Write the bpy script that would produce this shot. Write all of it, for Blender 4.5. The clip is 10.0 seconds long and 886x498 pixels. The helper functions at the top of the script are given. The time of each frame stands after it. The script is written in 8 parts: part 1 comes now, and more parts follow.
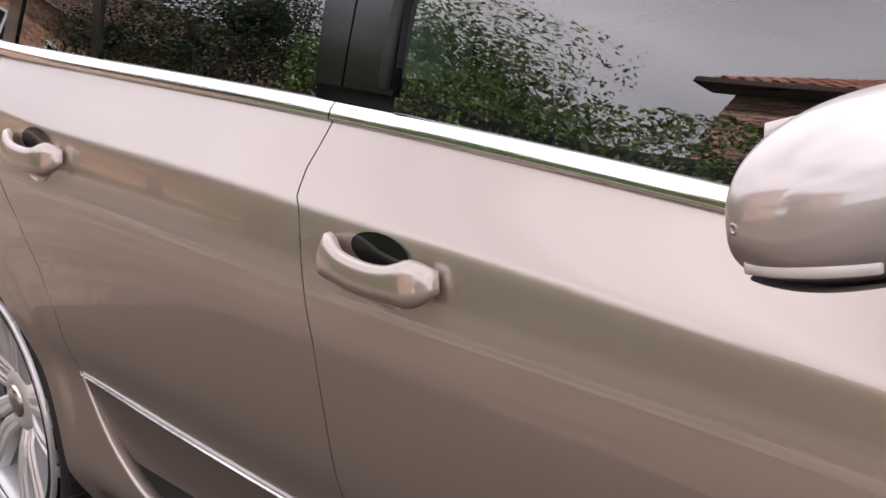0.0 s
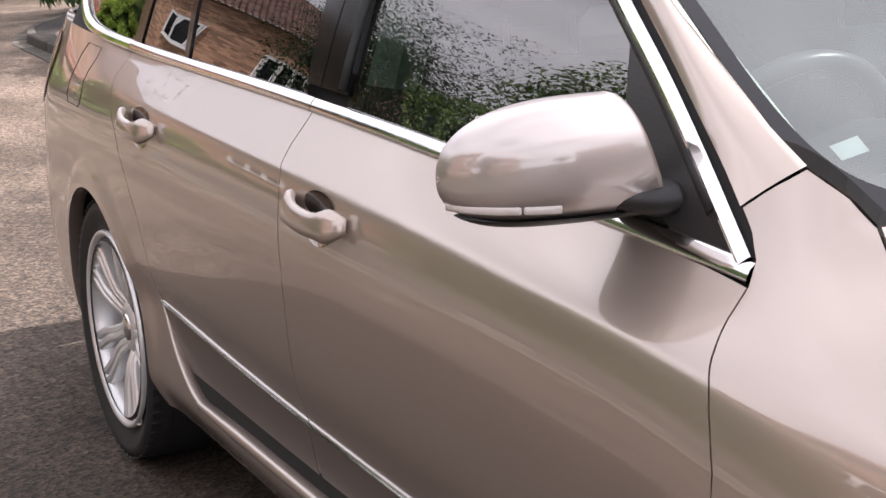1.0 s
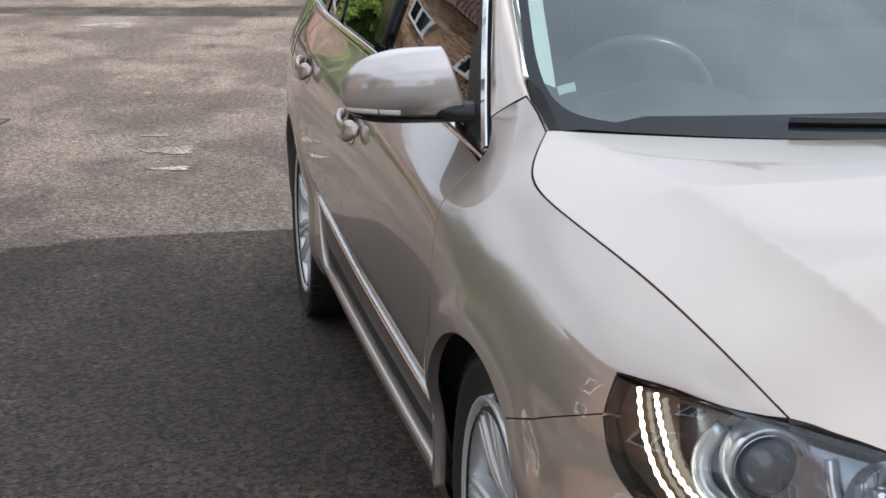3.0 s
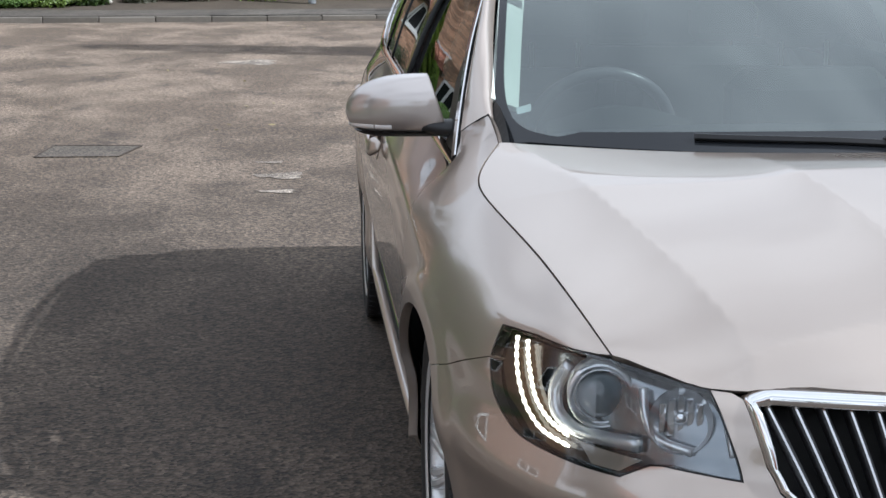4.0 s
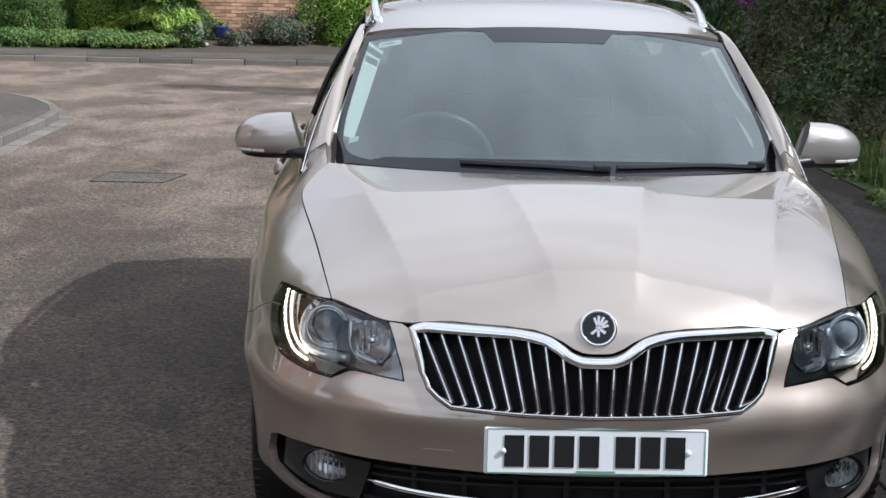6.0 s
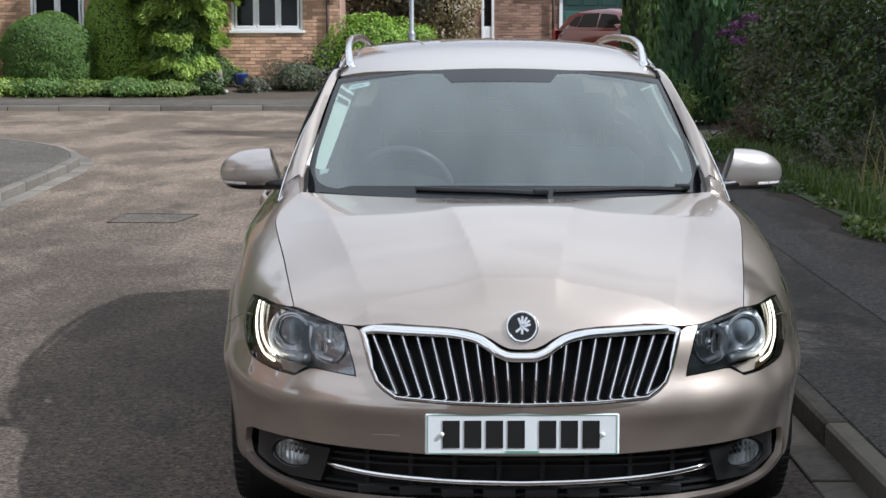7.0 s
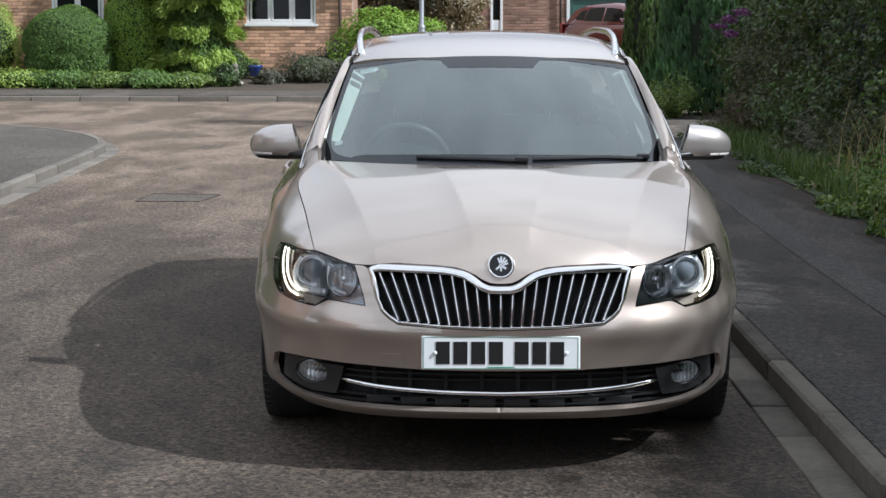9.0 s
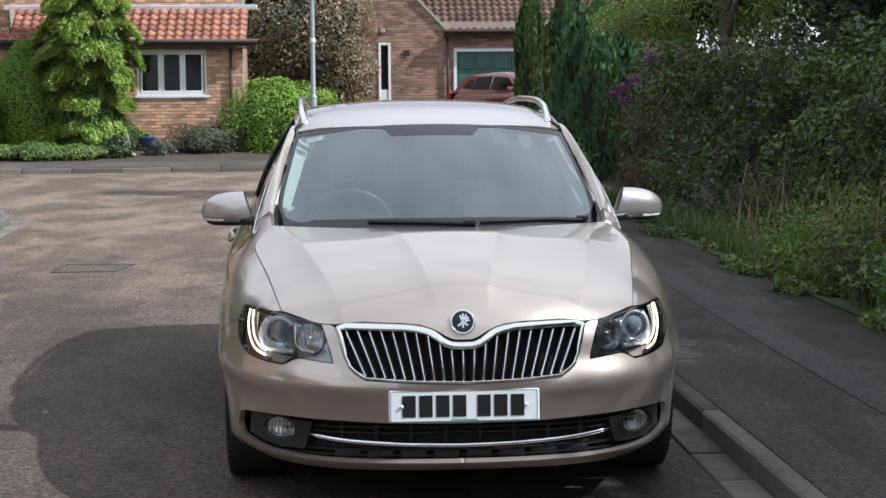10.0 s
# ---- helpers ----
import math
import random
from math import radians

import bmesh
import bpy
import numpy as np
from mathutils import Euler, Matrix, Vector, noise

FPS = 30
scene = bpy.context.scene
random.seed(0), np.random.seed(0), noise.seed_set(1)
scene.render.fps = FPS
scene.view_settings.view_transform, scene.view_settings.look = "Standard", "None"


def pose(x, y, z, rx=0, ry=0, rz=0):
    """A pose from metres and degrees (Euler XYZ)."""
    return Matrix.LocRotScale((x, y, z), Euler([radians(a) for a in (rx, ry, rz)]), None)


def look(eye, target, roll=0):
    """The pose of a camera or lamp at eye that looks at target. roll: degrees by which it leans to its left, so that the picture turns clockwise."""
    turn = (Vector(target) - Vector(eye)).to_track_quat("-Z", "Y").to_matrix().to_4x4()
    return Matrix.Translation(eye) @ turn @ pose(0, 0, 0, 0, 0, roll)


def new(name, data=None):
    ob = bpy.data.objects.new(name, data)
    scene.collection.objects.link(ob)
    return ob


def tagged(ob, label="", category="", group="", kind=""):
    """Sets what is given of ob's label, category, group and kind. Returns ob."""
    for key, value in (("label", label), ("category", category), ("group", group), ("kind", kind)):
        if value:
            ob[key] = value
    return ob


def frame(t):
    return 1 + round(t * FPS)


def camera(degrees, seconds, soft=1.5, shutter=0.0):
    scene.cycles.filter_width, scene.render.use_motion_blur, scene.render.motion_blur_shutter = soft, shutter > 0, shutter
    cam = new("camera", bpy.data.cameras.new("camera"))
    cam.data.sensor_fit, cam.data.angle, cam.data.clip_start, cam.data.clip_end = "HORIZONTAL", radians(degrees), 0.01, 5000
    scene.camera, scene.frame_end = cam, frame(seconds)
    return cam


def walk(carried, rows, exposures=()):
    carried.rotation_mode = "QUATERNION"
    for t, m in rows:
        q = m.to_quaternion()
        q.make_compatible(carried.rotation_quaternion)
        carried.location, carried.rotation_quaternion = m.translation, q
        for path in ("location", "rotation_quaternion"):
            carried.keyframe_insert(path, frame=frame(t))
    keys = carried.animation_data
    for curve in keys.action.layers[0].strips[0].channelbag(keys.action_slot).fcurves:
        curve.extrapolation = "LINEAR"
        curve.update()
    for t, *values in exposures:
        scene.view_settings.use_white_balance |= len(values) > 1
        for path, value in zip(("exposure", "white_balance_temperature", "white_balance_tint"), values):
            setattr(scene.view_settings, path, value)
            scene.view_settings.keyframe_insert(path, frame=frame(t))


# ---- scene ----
cam = camera(30.4, 10.0)
PATH = [
    (0, (-1.823, 0.766, 1.29), (-0.729, 2.365, 0.796), -6.0),
    (0.5, (-1.866, 0.336, 1.296), (-0.867, 2.016, 0.873), -5.3),
    (1, (-1.799, -0.062, 1.315), (-0.95, 1.697, 0.884), -2.7),
    (1.5, (-1.69, -0.431, 1.322), (-1.023, 1.4, 0.87), -2.4),
    (2, (-1.648, -0.831, 1.329), (-1.019, 1.011, 0.869), -1.7),
    (2.5, (-1.531, -1.166, 1.353), (-1.011, 0.718, 0.929), -1.8),
    (3, (-1.4, -1.553, 1.369), (-1.035, 0.367, 0.941), -0.3),
    (3.2, (-1.364, -1.702, 1.357), (-1.035, 0.231, 0.959), -0.3),
    (4.3, (-1.02, -2.418, 1.407), (-0.905, -0.456, 1.034), -0.0),
    (4.5, (-0.958, -2.541, 1.416), (-0.871, -0.577, 1.047), -0.1),
    (5, (-0.8, -2.999, 1.441), (-0.638, -1.037, 1.086), 0.9),
    (5.2, (-0.73, -3.105, 1.433), (-0.572, -1.141, 1.094), 1.7),
    (5.5, (-0.592, -3.301, 1.455), (-0.497, -1.33, 1.133), 1.0),
    (6, (-0.44, -3.627, 1.492), (-0.399, -1.653, 1.17), 1.2),
    (6.2, (-0.42, -3.763, 1.485), (-0.353, -1.786, 1.186), 1.3),
    (7.3, (-0.156, -4.395, 1.513), (-0.177, -2.413, 1.243), 0.1),
    (7.5, (-0.138, -4.505, 1.512), (-0.167, -2.524, 1.242), 0.7),
    (8, (-0.151, -4.787, 1.498), (-0.145, -2.805, 1.23), 0.4),
    (8.5, (-0.125, -5.015, 1.49), (-0.124, -3.034, 1.219), 0.2),
    (9, (-0.166, -5.221, 1.506), (-0.175, -3.24, 1.228), 0.1),
    (9.5, (-0.329, -5.367, 1.514), (-0.276, -3.383, 1.269), -0.3),
    (10, (-0.449, -5.484, 1.509), (-0.312, -3.498, 1.314), -0.4),
]
EXPOSURES = [(0.0, 0.82, 6350, 21), (1.5, 0.67, 6250, 19), (2.3, 0.48, 5980, 12), (3.2, 0.26, 5600, 8), (5.0, 0.12, 5600, 8), (7.5, 0.04, 5680, 8), (10.0, 0.08, 5680, 8)]
walk(cam, [(t, look(eye, to, roll)) for t, eye, to, roll in PATH], EXPOSURES)

# Daylight: a half-clouded sky and a sun from the pavement's side.
SUN_DIR = Vector((1.04, -0.36, 1.0)).normalized()
world = bpy.data.worlds.new("sky")
world.use_nodes = True
scene.world = world
wn, wl = world.node_tree.nodes, world.node_tree.links
sky = wn.new("ShaderNodeTexSky")
sky.sky_type, sky.sun_disc = "NISHITA", False
sky.sun_elevation = math.asin(SUN_DIR.z)
sky.sun_rotation = math.atan2(SUN_DIR.x, SUN_DIR.y)
sky.air_density, sky.dust_density = 1.2, 2.0
wco = wn.new("ShaderNodeTexCoord")
wsq = wn.new("ShaderNodeMapping")
wsq.inputs["Scale"].default_value = (1.0, 1.0, 2.6)
wl.new(wco.outputs["Generated"], wsq.inputs["Vector"])
wno = wn.new("ShaderNodeTexNoise")
wno.inputs["Scale"].default_value, wno.inputs["Detail"].default_value, wno.inputs["Roughness"].default_value = 1.5, 3.5, 0.5
wl.new(wsq.outputs["Vector"], wno.inputs["Vector"])
wcover = wn.new("ShaderNodeValToRGB")
wcover.color_ramp.elements[0].position, wcover.color_ramp.elements[1].position = 0.16, 0.40
wl.new(wno.outputs["Fac"], wcover.inputs["Fac"])
wshade = wn.new("ShaderNodeValToRGB")
wshade.color_ramp.elements[0].position, wshade.color_ramp.elements[1].position = 0.42, 0.70
wshade.color_ramp.elements[0].color, wshade.color_ramp.elements[1].color = (15.9, 15.7, 15.6, 1), (7.2, 7.3, 7.7, 1)
wl.new(wno.outputs["Fac"], wshade.inputs["Fac"])
wmix = wn.new("ShaderNodeMix")
wmix.data_type = "RGBA"
wl.new(wcover.outputs["Color"], wmix.inputs[0])
wl.new(sky.outputs["Color"], wmix.inputs[6])
wl.new(wshade.outputs["Color"], wmix.inputs[7])
wl.new(wmix.outputs[2], wn["Background"].inputs["Color"])
wn["Background"].inputs["Strength"].default_value = 0.074

sun = new("sun", bpy.data.lights.new("sun", "SUN"))
sun.data.energy, sun.data.angle, sun.data.color = 5.0, radians(0.6), (1.0, 0.965, 0.92)
sun.matrix_world = look(SUN_DIR * 40, (0, 0, 0))

# ---- materials ----
def mat(name, color, rough=0.5, metal=0.0, vary=0.12, fine=60.0, broad=1.6, bump=0.0, bump_scale=None, coat=0.0, spread="", dirt=None, spec=None):
    """A principled material with a fine and a broad variation of its colour, optional relief, and optional spread from piece to piece."""
    m = bpy.data.materials.new(name)
    m.use_nodes = True
    n, l = m.node_tree.nodes, m.node_tree.links
    b = n["Principled BSDF"]
    b.inputs["Roughness"].default_value, b.inputs["Metallic"].default_value = rough, metal
    b.inputs["Coat Weight"].default_value, b.inputs["Coat Roughness"].default_value = coat, 0.03
    if spec is not None:
        b.inputs["Specular IOR Level"].default_value = spec
    co = n.new("ShaderNodeTexCoord")
    vals = []
    for sc, w in ((fine, 0.5), (broad, 0.5)):
        t = n.new("ShaderNodeTexNoise")
        t.inputs["Scale"].default_value, t.inputs["Detail"].default_value = sc, 4.0
        l.new(co.outputs["Object"], t.inputs["Vector"])
        vals.append(t.outputs["Fac"])
    add = n.new("ShaderNodeMath"); add.operation = "ADD"
    l.new(vals[0], add.inputs[0]); l.new(vals[1], add.inputs[1])
    out = add.outputs[0]
    if spread:
        if spread == "island":
            g = n.new("ShaderNodeNewGeometry").outputs["Random Per Island"]
        else:
            g = n.new("ShaderNodeObjectInfo").outputs["Random"]
        mix = n.new("ShaderNodeMath"); mix.operation = "MULTIPLY_ADD"
        l.new(g, mix.inputs[0]); mix.inputs[1].default_value = 0.9; l.new(out, mix.inputs[2])
        off = n.new("ShaderNodeMath"); off.operation = "SUBTRACT"
        l.new(mix.outputs[0], off.inputs[0]); off.inputs[1].default_value = 0.45
        out = off.outputs[0]
    mr = n.new("ShaderNodeMapRange")
    mr.inputs["From Min"].default_value, mr.inputs["From Max"].default_value = 0.55, 1.45
    l.new(out, mr.inputs["Value"])
    ramp = n.new("ShaderNodeValToRGB")
    c = Vector(color)
    lo, hi = c * (1 - vary), c * (1 + vary)
    if dirt is not None:
        lo = Vector(dirt)
    ramp.color_ramp.elements[0].color, ramp.color_ramp.elements[1].color = (*lo, 1), (*[min(1, k) for k in hi], 1)
    l.new(mr.outputs[0], ramp.inputs["Fac"])
    l.new(ramp.outputs["Color"], b.inputs["Base Color"])
    if bump:
        t = n.new("ShaderNodeTexNoise")
        t.inputs["Scale"].default_value, t.inputs["Detail"].default_value = bump_scale or fine, 3.0
        l.new(co.outputs["Object"], t.inputs["Vector"])
        bn = n.new("ShaderNodeBump")
        bn.inputs["Strength"].default_value, bn.inputs["Distance"].default_value = 1.0, bump
        l.new(t.outputs["Fac"], bn.inputs["Height"])
        l.new(bn.outputs[0], b.inputs["Normal"])
    return m


def glass(name, tint, gloss_ior=1.5, gloss=(1, 1, 1)):
    """A thin pane: what lies behind shows tinted, with mirror gloss by Fresnel."""
    m = bpy.data.materials.new(name)
    m.use_nodes = True
    n, l = m.node_tree.nodes, m.node_tree.links
    n.remove(n["Principled BSDF"])
    tr, gl, fr, mx = n.new("ShaderNodeBsdfTransparent"), n.new("ShaderNodeBsdfGlossy"), n.new("ShaderNodeFresnel"), n.new("ShaderNodeMixShader")
    tr.inputs["Color"].default_value = (*tint, 1)
    gl.inputs["Color"].default_value, gl.inputs["Roughness"].default_value = (*gloss, 1), 0.0
    fr.inputs["IOR"].default_value = gloss_ior
    l.new(fr.outputs[0], mx.inputs[0]); l.new(tr.outputs[0], mx.inputs[1]); l.new(gl.outputs[0], mx.inputs[2])
    l.new(mx.outputs[0], n["Material Output"].inputs["Surface"])
    return m


def glow(name, color, strength):
    m = mat(name, (0.8, 0.8, 0.75), 0.3)
    b = m.node_tree.nodes["Principled BSDF"]
    b.inputs["Emission Color"].default_value, b.inputs["Emission Strength"].default_value = (*color, 1), strength
    return m


def metallic_paint(name, color, rough):
    """Car paint: metal flake under a clear coat."""
    m = mat(name, color, rough, 0.78, vary=0.03, fine=900, broad=1.0, coat=1.0)
    b = m.node_tree.nodes["Principled BSDF"]
    b.inputs["Coat IOR"].default_value = 2.0
    b.inputs["Coat Roughness"].default_value = 0.012
    # Flakes that lie askew scatter wider than those that lie flat.
    n, l = m.node_tree.nodes, m.node_tree.links
    wide, mx = n.new("ShaderNodeBsdfPrincipled"), n.new("ShaderNodeMixShader")
    wide.inputs["Roughness"].default_value, wide.inputs["Metallic"].default_value = rough + 0.27, 0.75
    wide.inputs["Coat Weight"].default_value, wide.inputs["Coat Roughness"].default_value, wide.inputs["Coat IOR"].default_value = 1.0, 0.012, 2.0
    l.new(b.inputs["Base Color"].links[0].from_socket, wide.inputs["Base Color"])
    mx.inputs[0].default_value = 0.36
    l.new(b.outputs[0], mx.inputs[1]); l.new(wide.outputs[0], mx.inputs[2])
    l.new(mx.outputs[0], n["Material Output"].inputs["Surface"])
    return m


def ground_mat(name, base, light, dark, fleck, patch_scale, rough=0.85, near_tone=None):
    """Worn asphalt: stone fleck, worn pale patches and dark stains."""
    m = bpy.data.materials.new(name)
    m.use_nodes = True
    n, l = m.node_tree.nodes, m.node_tree.links
    b = n["Principled BSDF"]
    b.inputs["Roughness"].default_value = rough
    co = n.new("ShaderNodeTexCoord")
    def tex(kind, scale, detail=4.0, rgh=0.55, dist=0.0):
        t = n.new(kind)
        t.inputs["Scale"].default_value = scale
        if kind == "ShaderNodeTexNoise":
            t.inputs["Detail"].default_value, t.inputs["Roughness"].default_value, t.inputs["Distortion"].default_value = detail, rgh, dist
        l.new(co.outputs["Object"], t.inputs["Vector"])
        return t
    def ramp(src, p0, p1):
        r = n.new("ShaderNodeMapRange")
        r.interpolation_type = "SMOOTHSTEP"
        r.inputs["From Min"].default_value, r.inputs["From Max"].default_value = p0, p1
        l.new(src, r.inputs["Value"])
        return r.outputs[0]
    def mix(fac, a, c):
        x = n.new("ShaderNodeMix"); x.data_type = "RGBA"
        l.new(fac, x.inputs[0])
        for k, s in ((6, a), (7, c)):
            if isinstance(s, tuple):
                x.inputs[k].default_value = (*s, 1)
            else:
                l.new(s, x.inputs[k])
        return x.outputs[2]
    # Wear runs along the road: patches are longer than they are wide.
    along = n.new("ShaderNodeMapping")
    along.inputs["Scale"].default_value = (1.0, 0.5, 1.0)
    l.new(co.outputs["Object"], along.inputs["Vector"])
    worn, tar = tex("ShaderNodeTexNoise", patch_scale, 9, 0.62, 0.2), tex("ShaderNodeTexNoise", patch_scale * 1.9, 8, 0.64, 0.2)
    for t in (worn, tar):
        l.new(along.outputs[0], t.inputs["Vector"])
    patches = ramp(worn.outputs["Fac"], 0.42, 0.61)
    stains = ramp(tar.outputs["Fac"], 0.54, 0.72)
    col = mix(patches, base, light)
    col = mix(stains, col, dark)
    if near_tone:
        # The colour darkens towards the road's near end, at low y.
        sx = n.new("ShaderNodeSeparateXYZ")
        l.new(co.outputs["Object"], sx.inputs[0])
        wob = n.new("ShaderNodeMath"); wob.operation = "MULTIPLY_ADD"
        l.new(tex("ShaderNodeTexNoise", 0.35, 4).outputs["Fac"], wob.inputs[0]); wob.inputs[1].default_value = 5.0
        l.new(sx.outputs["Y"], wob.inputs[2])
        end = ramp(wob.outputs[0], near_tone[0], near_tone[1])
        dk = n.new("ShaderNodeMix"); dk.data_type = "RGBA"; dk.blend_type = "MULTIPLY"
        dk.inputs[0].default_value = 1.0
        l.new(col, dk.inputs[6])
        l.new(mix(end, (near_tone[2],) * 3, (1.0, 1.0, 1.0)), dk.inputs[7])
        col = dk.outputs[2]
    grain = tex("ShaderNodeTexVoronoi", fleck)
    wide = tex("ShaderNodeTexNoise", fleck * 0.35, 3.0)
    stone = n.new("ShaderNodeMapRange")
    stone.inputs["To Min"].default_value, stone.inputs["To Max"].default_value = 0.10, 2.45
    l.new(grain.outputs["Color"], stone.inputs["Value"])
    wmul = n.new("ShaderNodeMapRange")
    wmul.inputs["From Min"].default_value, wmul.inputs["From Max"].default_value = 0.3, 0.7
    wmul.inputs["To Min"].default_value, wmul.inputs["To Max"].default_value = 0.5, 1.5
    l.new(wide.outputs["Fac"], wmul.inputs["Value"])
    mm = n.new("ShaderNodeMath"); mm.operation = "MULTIPLY"
    l.new(stone.outputs[0], mm.inputs[0]); l.new(wmul.outputs[0], mm.inputs[1])
    vm = n.new("ShaderNodeVectorMath"); vm.operation = "SCALE"
    l.new(col, vm.inputs[0]); l.new(mm.outputs[0], vm.inputs["Scale"])
    l.new(vm.outputs[0], b.inputs["Base Color"])
    bn = n.new("ShaderNodeBump")
    bn.inputs["Strength"].default_value, bn.inputs["Distance"].default_value = 0.9, 0.004
    l.new(grain.outputs["Distance"], bn.inputs["Height"])
    l.new(bn.outputs[0], b.inputs["Normal"])
    return m


def leaf_mat(name, color, spread=0.35, rough=0.45):
    m = mat(name, color, rough, vary=spread, fine=9.0, broad=0.7, spread="island")
    m.node_tree.nodes["Principled BSDF"].inputs["Subsurface Weight"].default_value = 0.0
    n, l = m.node_tree.nodes, m.node_tree.links
    b = n["Principled BSDF"]
    tl, mx = n.new("ShaderNodeBsdfTranslucent"), n.new("ShaderNodeMixShader")
    tl.inputs["Color"].default_value = (color[0] * 1.3, color[1] * 1.4, color[2] * 0.7, 1)
    mx.inputs[0].default_value = 0.3
    l.new(b.outputs[0], mx.inputs[1]); l.new(tl.outputs[0], mx.inputs[2])
    l.new(mx.outputs[0], n["Material Output"].inputs["Surface"])
    return m


